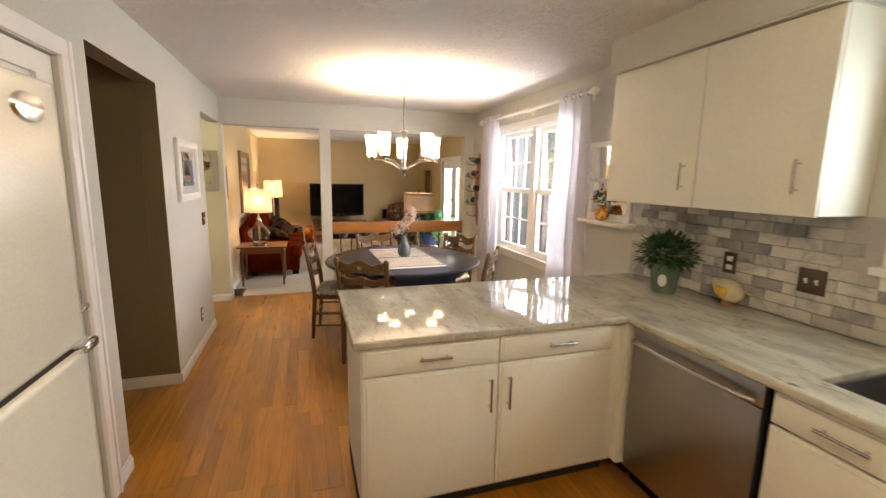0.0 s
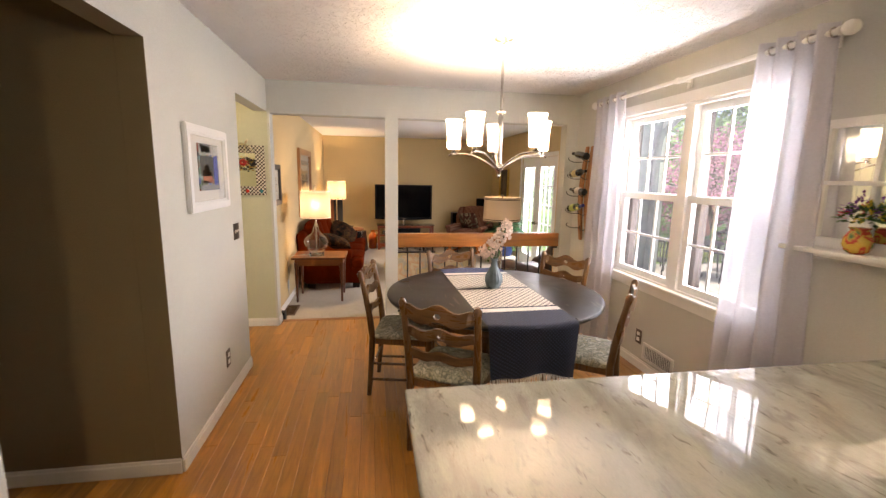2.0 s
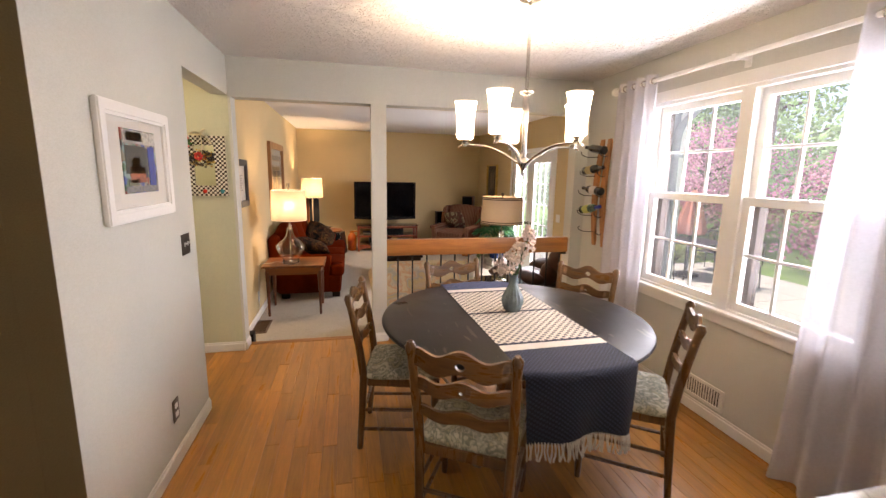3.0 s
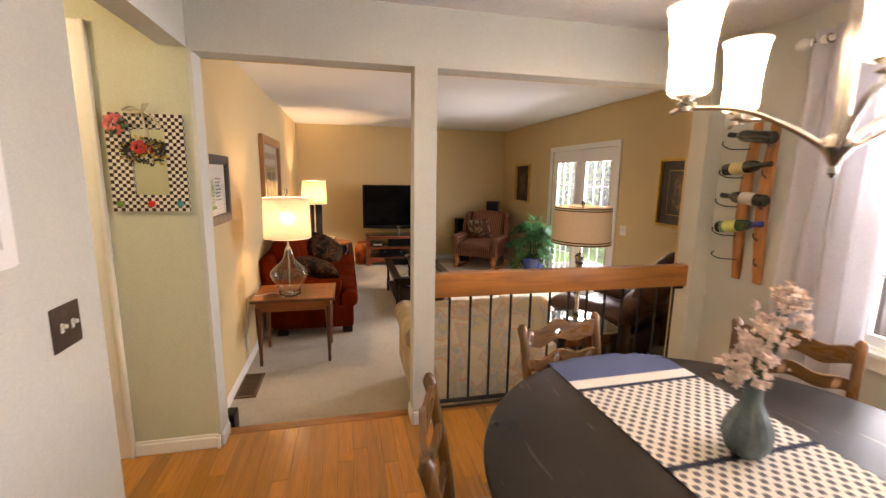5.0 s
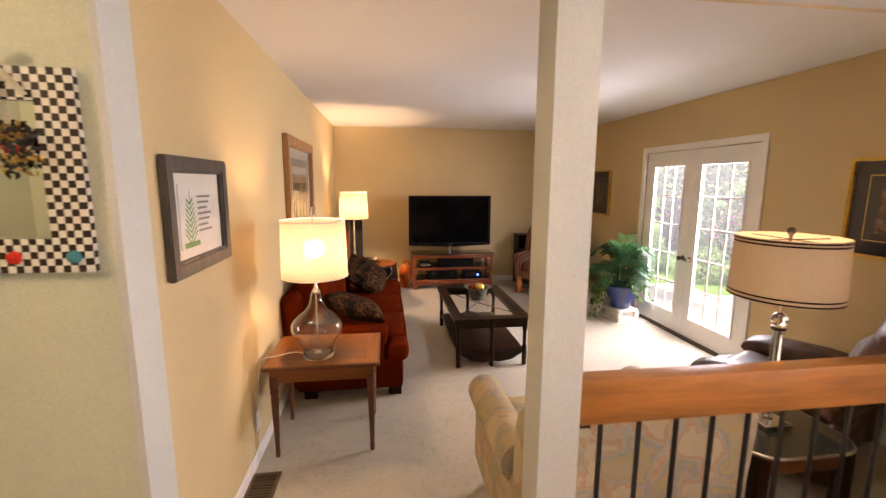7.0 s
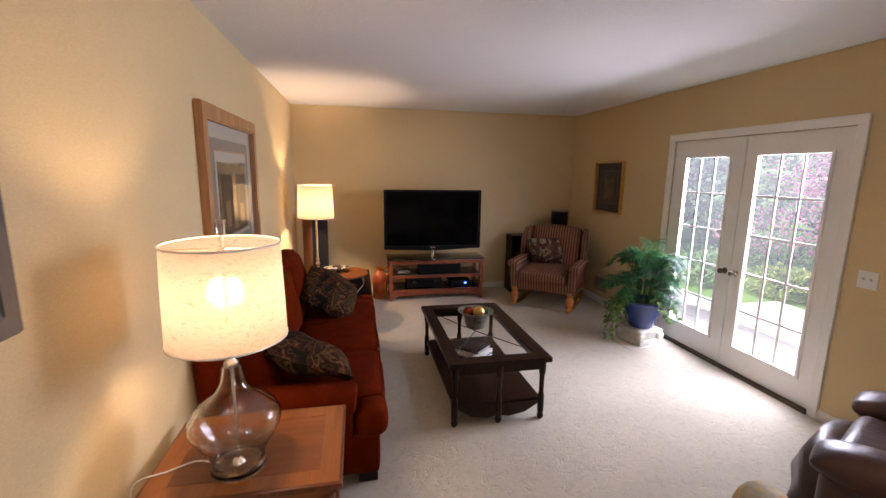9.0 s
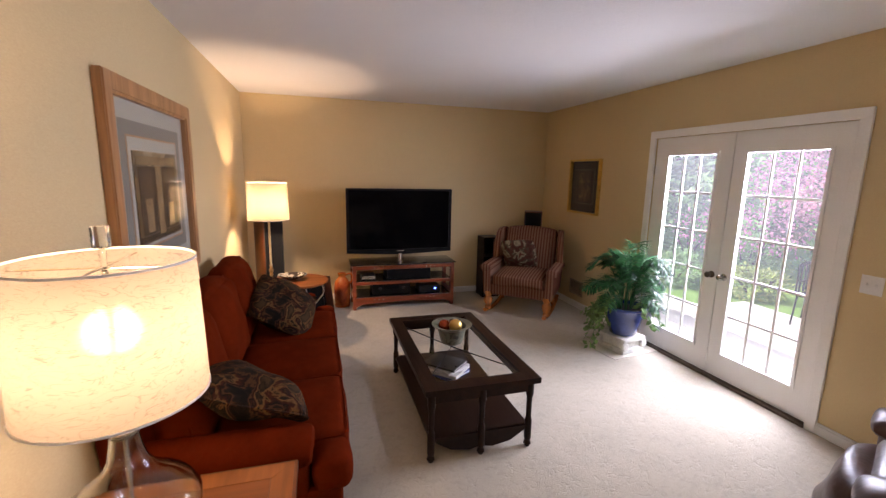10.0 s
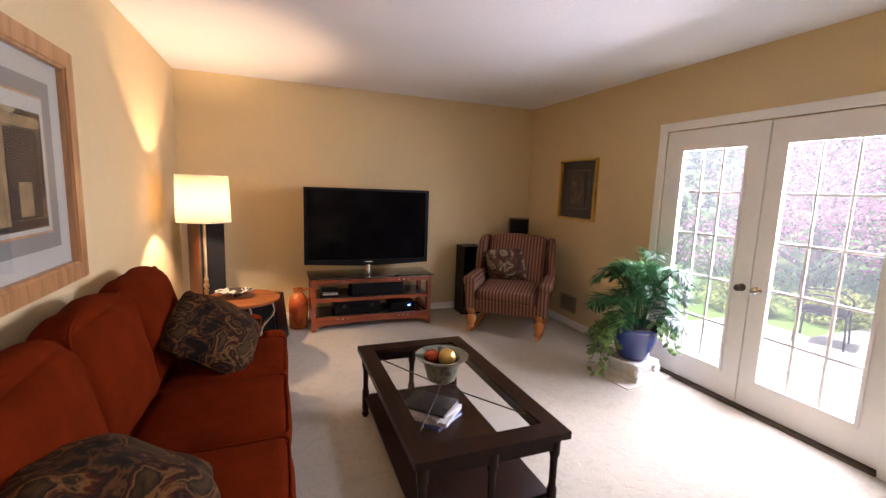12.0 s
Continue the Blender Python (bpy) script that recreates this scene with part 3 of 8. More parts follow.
def skirting(name, runs, z, h=0.085):
    bm = bmesh.new()
    for x0, y0, x1, y1, nx, ny in runs:
        for t, hh in ((0.014, h * 0.8), (0.008, h)):
            xa, xb = sorted((x0, x1)) if x0 != x1 else sorted((x0, x0 + nx * t))
            ya, yb = sorted((y0, y1)) if y0 != y1 else sorted((y0, y0 + ny * t))
            box(bm, xa, xb, ya, yb, z, z + hh, 0.003, 1)
    return setting(name, bm, WHITE_TRIM, "white painted baseboard")


skirting("baseboard", [(XL, 2.99, XL, Y_N0, 1, 0), (XL, Y_N1, XL, Y_H0, 1, 0), (-2.4, Y_N1, XL, Y_N1, 0, -1), (-1.21, YE, XL, YE, 0, -1), (XL, YE - 0.012, -0.776, YE - 0.012, 0, -1),
                       (-0.776, YE, -0.776, YE2, 1, 0), (0.338, YE, 0.472, YE, 0, -1), (0.34, YE, 0.34, YE2, -1, 0), (0.470, YE, 0.470, YE + 0.03, 1, 0), (2.300, YE, XR, YE, 0, -1), (XR, 3.22, XR, YE, -1, 0)], 0)
skirting("living_baseboard", [(LXL, YE2 + 0.03, LXL, LYB, 1, 0), (LXL, LYB, LXR, LYB, 0, -1), (LXR, YE2, LXR, 8.74, -1, 0), (LXR, 10.62, LXR, LYB, -1, 0)], LZ)


# ---------------------------------------------------------------- doors, windows, trim
def bar_pull(parent, a, b, out, r=0.006):
    """A steel bar pull from a to b, standing off along out, on two posts."""
    a, b, out = Vector(a), Vector(b), Vector(out)
    d = (b - a).normalized() * 0.018
    bm = tube(bmesh.new(), [a - d + out, b + d + out], r, 10)
    for p in (a, b):
        tube(bm, [p, p + out], r * 0.8, 8)
    return part("handle", bm, NICKEL, parent, "brushed nickel bar handle")


def casing(name, runs, material, label):
    bm = bmesh.new()
    for r in runs:
        box(bm, *r, bevel=0.006, seg=2)
    return setting(name, bm, material, label)


# white six-panel door in the kitchen wall
door_1 = tagged(thing("door_1", XL - 0.04, 2.5, 0, "white six-panel interior door, closed", "door"), kind="structure")
ys, zs = [-0.40, -0.28, -0.055, 0.055, 0.28, 0.40], [0.012, 0.22, 0.875, 1.083, 1.700, 1.825, 1.94, 2.025]
gaps = {(i, j) for i in (1, 3) for j in (1, 3, 5)}
part("door_leaf", cells(ys, zs, gaps, -0.012, 0.02, wall_x), WHITE_TRIM, door_1)
for i in (1, 3):
    for j in (1, 3, 5):
        bm = one(-0.011, 0.002, ys[i] - 0.002, ys[i + 1] + 0.002, zs[j] - 0.002, zs[j + 1] + 0.002)
        box(bm, 0.0, 0.016, ys[i] + 0.028, ys[i + 1] - 0.028, zs[j] + 0.028, zs[j + 1] - 0.028, 0.012, 1)
        part("panel", bm, WHITE_TRIM, door_1)
bm = lathe(bmesh.new(), [(0.028, 0), (0.028, 0.008), (0.012, 0.014), (0.012, 0.05)], 20, m=pose(0.02, 0.335, 1.0, 0, 90, 0))
tube(bm, curve_pts([(0.066, 0.335, 1.0), (0.072, 0.29, 1.003), (0.07, 0.235, 0.992)], 6), [0.011] * 6 + [0.009] * 6 + [0.007], 10)
part("door_handle", bm, NICKEL, door_1, "satin nickel lever handle")
part("latch_plate", one(0.0, 0.024, 0.396, 0.4035, 0.95, 1.06), NICKEL, door_1)
casing("door_casing", [(XL - 0.005, XL + 0.018, Y_CLOS, Y_CLOS + 0.075, 0, 2.105), (XL - 0.005, XL + 0.018, 2.02, 2.095, 0, 2.105), (XL - 0.005, XL + 0.0175, 2.02, Y_CLOS + 0.075, 2.033, 2.105), (XL + 0.012, XL + 0.026, Y_CLOS + 0.05, Y_CLOS + 0.075, 0, 2.105)], WHITE_TRIM, "white moulded door casing")

# hall door with its casing
door_2 = tagged(thing("door_2", -1.685, YE + 0.03, 0, "cream painted hall door with dark hinges, closed", "door"), kind="structure")
part("door_leaf", cells([-0.39, -0.28, -0.06, 0.06, 0.28, 0.385], [0.012, 0.25, 0.9, 1.06, 1.95, 2.165], {(i, j) for i in (1, 3) for j in (1, 3)}, -0.012, 0.03, wall_y), CREAM_TRIM, door_2)
for i in (-0.28, 0.06):
    for z0, z1 in ((0.25, 0.9), (1.06, 1.95)):
        part("panel", boxes((i, i + 0.22, 0.0, 0.02, z0, z1), (i + 0.03, i + 0.19, -0.008, 0.01, z0 + 0.03, z1 - 0.03), bevel=0.004), CREAM_TRIM, door_2)
for z in (0.27, 1.88):
    part("hinge", lathe(one(0.372, 0.392, -0.016, -0.010, z - 0.045, z + 0.045), [(0.007, z - 0.05), (0.007, z + 0.05)], 10, (0.391, -0.018, 0)), BRONZE, door_2, "dark bronze hinge")
casing("hall_door_casing", [(-1.293, -1.212, YE - 0.02, YE + 0.002, 0, 2.25), (-2.16, -2.078, YE - 0.02, YE + 0.002, 0, 2.25), (-2.16, -1.212, YE - 0.021, YE + 0.002, 2.17, 2.25), (-1.236, -1.212, YE - 0.03, YE - 0.018, 0, 2.25)], CREAM_TRIM, "cream moulded door casing")

PANE = pane_mat("picture_glass")
# the 0.02 lays a pale haze over the view, standing for lens glare
HAZY = pane_mat("hazy_window_glass", 0.02)


def sheet_x(x, y0, y1, z0, z1):
    """A single pane across x; its face looks towards the room."""
    bm = bmesh.new()
    bm.faces.new([bm.verts.new(p) for p in ((x, y0, z0), (x, y0, z1), (x, y1, z1), (x, y1, z0))])
    return bm


MESH, nodes, links, b = shader("grey_insect_mesh")
clear_part, thread = nodes.new("ShaderNodeBsdfTransparent"), nodes.new("ShaderNodeMixShader")
b.inputs["Base Color"].default_value, b.inputs["Roughness"].default_value = (0.03, 0.03, 0.032, 1), 0.8
thread.inputs[0].default_value = 0.42
links.new(clear_part.outputs[0], thread.inputs[1]), links.new(b.outputs[0], thread.inputs[2])
links.new(thread.outputs[0], nodes["Material Output"].inputs[0])
EXT_BROWN = plain("dark_brown_exterior_trim", (0.05, 0.03, 0.02), 0.6)


def sash(parent, y0, y1, z0, z1, x, cols, rows, rail=0.05, bar=0.018):
    """One glazed sash in a wall across x: its rim, glazing bars and panes."""
    bm = cells([y0, y0 + rail, y1 - rail, y1], [z0, z0 + rail, z1 - rail, z1], {(1, 1)}, x - 0.017, x + 0.017, wall_x)
    rim = part("sash", bm, WHITE_TRIM, parent)
    gy, gz = y1 - y0 - 2 * rail, z1 - z0 - 2 * rail
    for k in range(1, cols):
        y = y0 + rail + gy * k / cols
        part("glazing_bar", one(x - 0.010, x + 0.010, y - bar / 2, y + bar / 2, z0 + rail, z1 - rail, 0.003, 1), WHITE_TRIM, rim)
    for k in range(1, rows):
        z = z0 + rail + gz * k / rows
        part("glazing_bar", one(x - 0.009, x + 0.009, y0 + rail, y1 - rail, z - bar / 2, z + bar / 2, 0.003, 1), WHITE_TRIM, rim)
    for i in range(cols):
        for j in range(rows):
            ya, yb = y0 + rail + gy * i / cols, y0 + rail + gy * (i + 1) / cols
            za, zb = z0 + rail + gz * j / rows, z0 + rail + gz * (j + 1) / rows
            p = part("pane", sheet_x(x, ya, yb, za, zb), HAZY, rim, smooth=False)
            p.visible_shadow = False
    return rim


window_1 = tagged(thing("window_1", XR, 4.735, 0.755, "white double sash window with glazing bars", "window"), kind="structure")
part("window_frame", cells([-0.805, -0.775, -0.045, 0.045, 0.775, 0.805], [0.0, 0.02, 1.345, 1.37], {(1, 1), (3, 1)}, 0.0, 0.10, wall_x), WHITE_TRIM, window_1)
for y0, y1 in ((-0.775, -0.045), (0.045, 0.775)):
    sash(window_1, y0, y1, 0.02, 0.715, 0.035, 3, 2)
    sash(window_1, y0, y1, 0.665, 1.345, 0.072, 3, 2)
    part("screen_frame", cells([y0, y0 + 0.045, y1 - 0.045, y1], [0.0, 0.04, 0.66, 0.69], {(1, 1)}, 0.101, 0.16, wall_x), EXT_BROWN, window_1, "dark brown exterior jamb")
    part("outer_jamb", boxes((0.101, 0.15, y0, y0 + 0.025, 0.691, 1.345), (0.101, 0.15, y1 - 0.025, y1, 0.691, 1.345)), EXT_BROWN, window_1, "dark brown exterior jamb")
    part("insect_screen", sheet_x(0.13, y0 + 0.045, y1 - 0.045, 0.04, 0.66), MESH, window_1, "fine grey insect mesh", smooth=False)
part("lock", one(0.012, 0.034, -0.43, -0.38, 0.70, 0.722, 0.004), WHITE_PLASTIC, window_1)
casing("window_casing", [(XR - 0.020, XR + 0.002, 3.85, 3.935, 0.665, 2.20), (XR - 0.020, XR + 0.002, 5.535, 5.62, 0.665, 2.20), (XR - 0.022, XR + 0.002, 3.85, 5.62, 2.12, 2.20), (XR - 0.022, XR + 0.002, 3.85, 5.62, 0.665, 0.735), (XR - 0.045, XR + 0.002, 3.83, 5.64, 0.735, 0.760)], WHITE_TRIM, "white window casing with a sill")

window_2 = tagged(thing("window_2", XR, 1.21, 1.24, "white casement window over the sink", "window"), kind="structure")
sash(window_2, -0.49, 0.0, 0.0, 0.885, 0.06, 2, 2)
sash(window_2, 0.0, 0.49, 0.0, 0.885, 0.06, 2, 2)
casing("sink_window_casing", [(XR - 0.02, XR + 0.002, 1.70, 1.775, 1.17, 2.2), (XR - 0.02, XR + 0.002, 0.645, 0.72, 1.17, 2.2), (XR - 0.022, XR + 0.002, 0.645, 1.775, 2.125, 2.2), (XR - 0.06, XR + 0.002, 0.62, 1.80, 1.205, 1.24), (XR - 0.018, XR + 0.002, 0.645, 1.775, 1.14, 1.205)], WHITE_TRIM, "white window casing")

# pair of garden doors
doors = tagged(thing("door_3", LXR, 9.672, LZ, "pair of white glazed garden doors, closed", "door"), kind="structure")
part("threshold", one(-0.03, 0.14, -0.87, 0.872, 0.0, 0.022, 0.004), BRONZE, doors, "dark metal threshold")
for s in (-1, 1):
    y0, y1 = (-0.866, -0.004) if s < 0 else (0.004, 0.866)
    g0, g1 = (-0.72, -0.132) if s < 0 else (0.155, 0.69)
    lf = part("door_leaf", cells([y0, g0, g1, y1], [0.028, 0.250, 1.985, 2.158], {(1, 1)}, 0.015, 0.040, wall_x), WHITE_TRIM, doors)
    part("glazing_rim", cells([g0 - 0.022, g0, g1, g1 + 0.022], [0.228, 0.250, 1.985, 2.007], {(1, 1)}, 0.004, 0.0155, wall_x), WHITE_TRIM, lf)
    for k in (1, 2):
        y = g0 + (g1 - g0) * k / 3
        part("glazing_bar", one(0.018, 0.032, y - 0.010, y + 0.010, 0.250, 1.985, 0.003, 1), WHITE_TRIM, lf)
    for k in range(1, 5):
        z = 0.250 + 1.735 * k / 5
        part("glazing_bar", one(0.019, 0.031, g0, g1, z - 0.010, z + 0.010, 0.003, 1), WHITE_TRIM, lf)
    for i in range(3):
        for j in range(5):
            p = part("pane", sheet_x(0.025, g0 + (g1 - g0) * i / 3, g0 + (g1 - g0) * (i + 1) / 3, 0.25 + 0.347 * j, 0.25 + 0.347 * (j + 1)), HAZY, lf, smooth=False)
            p.visible_shadow = False
    for z in (0.25, 1.05, 1.85):
        yy = -0.868 if s < 0 else 0.868
        part("hinge", lathe(bmesh.new(), [(0.007, z - 0.05), (0.007, z + 0.05)], 10, (0.008, yy, 0)), NICKEL, lf, "steel hinge")
knob = [(0.030, 0), (0.030, 0.006), (0.012, 0.012), (0.011, 0.03), (0.024, 0.042), (0.027, 0.055), (0.020, 0.066), (0.004, 0.068)]
for y in (-0.06, 0.06):
    part("knob", lathe(bmesh.new(), knob, 20, m=pose(0.015, y, 0.928, 0, -90, 0)), BRONZE if y > 0 else NICKEL, doors, "metal door knob")
# strips added behind the leaves so no daylight lamp leaks through the gaps
casing("garden_door_light_block", [(LXR + 0.042, LXR + 0.10, 8.802, 10.543, 1.930, 1.9645), (LXR + 0.042, LXR + 0.10, 8.802, 8.83, LZ, 1.93), (LXR + 0.042, LXR + 0.10, 10.515, 10.543, LZ, 1.93), (LXR + 0.042, LXR + 0.08, 9.652, 9.692, LZ + 0.03, 1.93)], WHITE_TRIM, "white strips added round the garden doors to block light")
casing("garden_door_casing", [(LXR - 0.02, LXR + 0.002, 8.735, 8.806, LZ, 2.035), (LXR - 0.02, LXR + 0.002, 10.539, 10.61, LZ, 2.035), (LXR - 0.022, LXR + 0.002, 8.735, 10.61, 1.963, 2.035)], WHITE_TRIM, "white garden door casing")


def plate(name, x, y, z, rz, material, kind, label, inner=None):
    """A wall plate with sockets or toggles, its back at the wall and its face along -y of its own."""
    t = thing(name, x, y, z, label, "switch" if kind == "switch" else "outlet", rz=rz)
    w = 0.075 if kind == "outlet" else 0.118
    part("plate", one(-w / 2, w / 2, -0.006, 0, -0.06, 0.06, 0.002), material, t)
    if kind == "outlet":
        for dz in (-0.024, 0.024):
            part("socket", one(-0.017, 0.017, -0.0085, -0.005, dz - 0.014, dz + 0.014, 0.004), inner, t)
    else:
        for dx in (-0.023, 0.023):
            part("toggle", box(one(dx - 0.006, dx + 0.006, -0.0075, -0.005, -0.013, 0.013), dx - 0.004, dx + 0.004, -0.020, -0.006, 0.0, 0.011, 0.002, m=None), inner, t)
    return t


plate("wall_switch", XL, 5.275, 1.145, 90, BRONZE, "switch", "dark bronze double light switch on grey wall", WHITE_PLASTIC)
plate("wall_outlet", XL, 4.93, 0.30, 90, BRONZE, "outlet", "dark bronze power outlet low on grey wall", WHITE_PLASTIC)
plate("wall_outlet", XR, 5.05, 0.27, -90, BRONZE, "outlet", "dark bronze power outlet under the window", WHITE_PLASTIC)
plate("wall_outlet", XR - 0.013, 2.435, 1.13, -90, BRONZE, "outlet", "dark bronze outlet on the marble backsplash", WHITE_PLASTIC)
plate("wall_switch", XR - 0.013, 2.02, 1.12, -90, BRONZE, "switch", "bronze double switch plate on the backsplash", WHITE_PLASTIC)
plate("wall_switch", LXR, 8.585, 0.925, -90, WHITE_PLASTIC, "switch", "white light switch beside the garden doors", WHITE_PLASTIC)
plate("wall_outlet", LXL, 7.95, 0.06, 90, WHITE_PLASTIC, "outlet", "white power outlet low on tan wall", WHITE_PLASTIC)


def vent(name, x, y, z, rz, w, h, material, label, flat=False, n=12):
    t = thing(name, x, y, z, label, "vent", rz=rz)
    lay = (lambda u, v, d: (u, v, d)) if flat else (lambda u, v, d: (u, -d, v))
    part("rim", cells([-w / 2, -w / 2 + 0.02, w / 2 - 0.02, w / 2], [-h / 2, -h / 2 + 0.02, h / 2 - 0.02, h / 2], {(1, 1)}, 0.0, 0.009, lay), material, t)
    part("backing", cells([-w / 2 + 0.01, w / 2 - 0.01], [-h / 2 + 0.01, h / 2 - 0.01], set(), 0.0005, 0.002, lay), DARK_GAP, t)
    for k in range(n):
        u = -w / 2 + 0.02 + (w - 0.04) * (k + 0.5) / n
        part("slat", cells([u - 0.004, u + 0.004], [-h / 2 + 0.02, h / 2 - 0.02], set(), 0.002, 0.007, lay), material, t)
    return t


vent("wall_vent", XR, 4.795, 0.175, -90, 0.37, 0.145, WHITE_PLASTIC, "white metal register on grey wall", n=16)
vent("floor_vent", -0.865, 7.565, LZ + 0.001, 90, 0.42, 0.17, timber("brown_vent_metal", (0.12, 0.07, 0.035), 0.7, 0.5), "brown metal floor register in the carpet", True, 16)
vent("wall_vent", LXR, 11.74, 0.07, -90, 0.30, 0.2, plain("tan_metal", (0.30, 0.24, 0.15), 0.5), "tan register low on the tan wall", n=12)

# ---------------------------------------------------------------- railing at the step
rail = tagged(thing("railing", 1.385, 6.50, 0, "oak top rail on black iron balusters between dining and living rooms", "railing"), kind="")
part("top_rail", one(-0.914, 0.914, -0.045, 0.03, 0.815, 0.965, 0.006), OAK_RAIL, rail, "thick oak top rail")
part("bottom_bar", one(-0.914, 0.914, -0.012, 0.012, 0.085, 0.105, 0.002), IRON, rail)
for k in range(13):
    part("baluster", one(-0.805 + 0.138 * k - 0.007, -0.805 + 0.138 * k + 0.007, -0.007, 0.007, 0.104, 0.818, 0.002, 1), IRON, rail, "square black iron bar")
for x in (-0.88, 0.885):
    part("bracket", one(x - 0.03, x + 0.03, -0.02, 0.02, 0.79, 0.816, 0.002), IRON, rail)
    part("rail_foot", one(x - 0.012, x + 0.012, -0.012, 0.012, 0.0, 0.09, 0.002), IRON, rail)

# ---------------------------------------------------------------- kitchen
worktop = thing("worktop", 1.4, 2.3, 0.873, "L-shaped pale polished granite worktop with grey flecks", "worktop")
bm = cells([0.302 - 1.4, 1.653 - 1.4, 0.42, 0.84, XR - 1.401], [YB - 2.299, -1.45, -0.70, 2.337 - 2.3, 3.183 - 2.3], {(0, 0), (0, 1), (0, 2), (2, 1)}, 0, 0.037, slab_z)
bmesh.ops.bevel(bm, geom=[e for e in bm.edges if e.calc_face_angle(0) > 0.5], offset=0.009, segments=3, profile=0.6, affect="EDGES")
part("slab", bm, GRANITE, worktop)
sink = thing("sink", 2.03, 1.225, 0.69, "dark steel undermount sink basin", "sink")
bm = cells([-0.215, -0.20, 0.20, 0.215], [-0.38, -0.365, 0.365, 0.38], {(1, 1)}, 0.012, 0.19, slab_z)
box(bm, -0.215, 0.215, -0.38, 0.38, 0.0, 0.0115)
part("basin", bm, plain("dark_sink_steel", (0.10, 0.10, 0.10), 0.5, 0.4, 0.15, 6, 0.05), sink)
part("drain", lathe(bmesh.new(), [(0.045, 0.012), (0.045, 0.015), (0.02, 0.013)], 20), CHROME, sink)


def base_cabinet(x, y, rz, w, d, fronts, label, top=0.871):
    """A base unit, its front along -y of its own; fronts: (x0, x1, z0, z1, upright pull)."""
    t = thing("base_cabinet", x, y, 0, label, "cabinet", "kitchen cabinets", rz)
    part("body", one(0, w, 0.004, d, 0.10, top), CABINET, t)
    part("toe_kick", one(0.0, w, 0.07, d - 0.02, 0.0, 0.101), DARK_GAP, t, "dark recessed toe kick")
    for x0, x1, z0, z1, pull in fronts:
        nm = "drawer" if z1 - z0 < 0.3 else "door"
        f = part(nm, box(one(x0, x1, -0.014, 0.003, z0, z1, 0.004), x0 + 0.016, x1 - 0.016, -0.0185, -0.012, z0 + 0.016, z1 - 0.016, 0.004), CABINET, t)
        if nm == "drawer":
            bar_pull(f, ((x0 + x1) / 2 - 0.055, -0.018, (z0 + z1) / 2), ((x0 + x1) / 2 + 0.055, -0.018, (z0 + z1) / 2), (0, -0.03, 0))
        else:
            hx = x1 - 0.045 if pull > 0 else x0 + 0.045
            bar_pull(f, (hx, -0.018, z1 - 0.20), (hx, -0.018, z1 - 0.075), (0, -0.03, 0))
    return t


base_cabinet(0.335, 2.378, 0, 1.318, 0.60, [(0.006, 0.629, 0.742, 0.866, 0), (0.635, 1.262, 0.742, 0.866, 0), (0.006, 0.629, 0.118, 0.733, 1), (0.635, 1.262, 0.118, 0.733, -1)], "off-white peninsula cabinet with two drawers and doors")
base_cabinet(1.70, 1.655, -90, 0.90, 0.72, [(0.006, 0.445, 0.742, 0.866, 0), (0.451, 0.894, 0.742, 0.866, 0), (0.006, 0.445, 0.118, 0.733, 1), (0.451, 0.894, 0.118, 0.733, -1)], "off-white sink cabinet with drawers and doors", 0.685)
corner = thing("corner_cabinet", 1.655, 2.335, 0, "off-white corner filler beside the dishwasher", "cabinet", "kitchen cabinets")
part("body", one(0.002, 0.77, 0.003, 0.64, 0.10, 0.871), CABINET, corner)
part("toe_kick", one(0.10, 0.77, 0.07, 0.64, 0.0, 0.0995), DARK_GAP, corner)
dish = thing("dishwasher", 1.70, 2.325, 0, "brushed steel dishwasher with a curved bar handle", "dishwasher", rz=-90)
part("body", one(0.0, 0.655, 0.006, 0.70, 0.10, 0.868), BLACK, dish)
part("door", boxes((0.012, 0.648, -0.020, 0.006, 0.105, 0.770), (0.012, 0.648, -0.018, 0.006, 0.774, 0.862), bevel=0.004), STEEL, dish)
part("control_edge", one(0.012, 0.648, -0.014, 0.008, 0.862, 0.870), BLACK, dish)
hp = curve_pts([(0.045, -0.02, 0.80), (0.06, -0.052, 0.80), (0.33, -0.066, 0.80), (0.60, -0.052, 0.80), (0.615, -0.02, 0.80)], 8)
part("handle", tube(bmesh.new(), hp, 0.011, 12), NICKEL, dish, "curved steel bar handle")
part("toe_kick", one(0.0, 0.655, 0.05, 0.08, 0.0, 0.10), BLACK, dish)

upper = thing("wall_cabinet", 2.12, 3.135, 1.445, "off-white wall cabinet with two flat doors", "cabinet", "kitchen cabinets", -90)
part("body", one(0.0, 1.27, 0.004, 0.308, 0.0, 0.812), CABINET, upper)
for x0, x1, hx in ((0.0, 0.683, 0.615), (0.687, 1.27, 1.19)):
    f = part("door", one(x0 + 0.002, x1 - 0.002, -0.018, 0.003, -0.004, 0.808, 0.003), CABINET, upper)
    bar_pull(f, (hx, -0.018, 0.105), (hx, -0.018, 0.215), (0, -0.032, 0))
setting("soffit", boxes((2.065, XR, YB, 3.15, 2.268, CZ), (2.07, XR, 1.865, 3.145, 2.257, 2.268)), GREY_PAINT, "grey painted soffit over the wall cabinets")

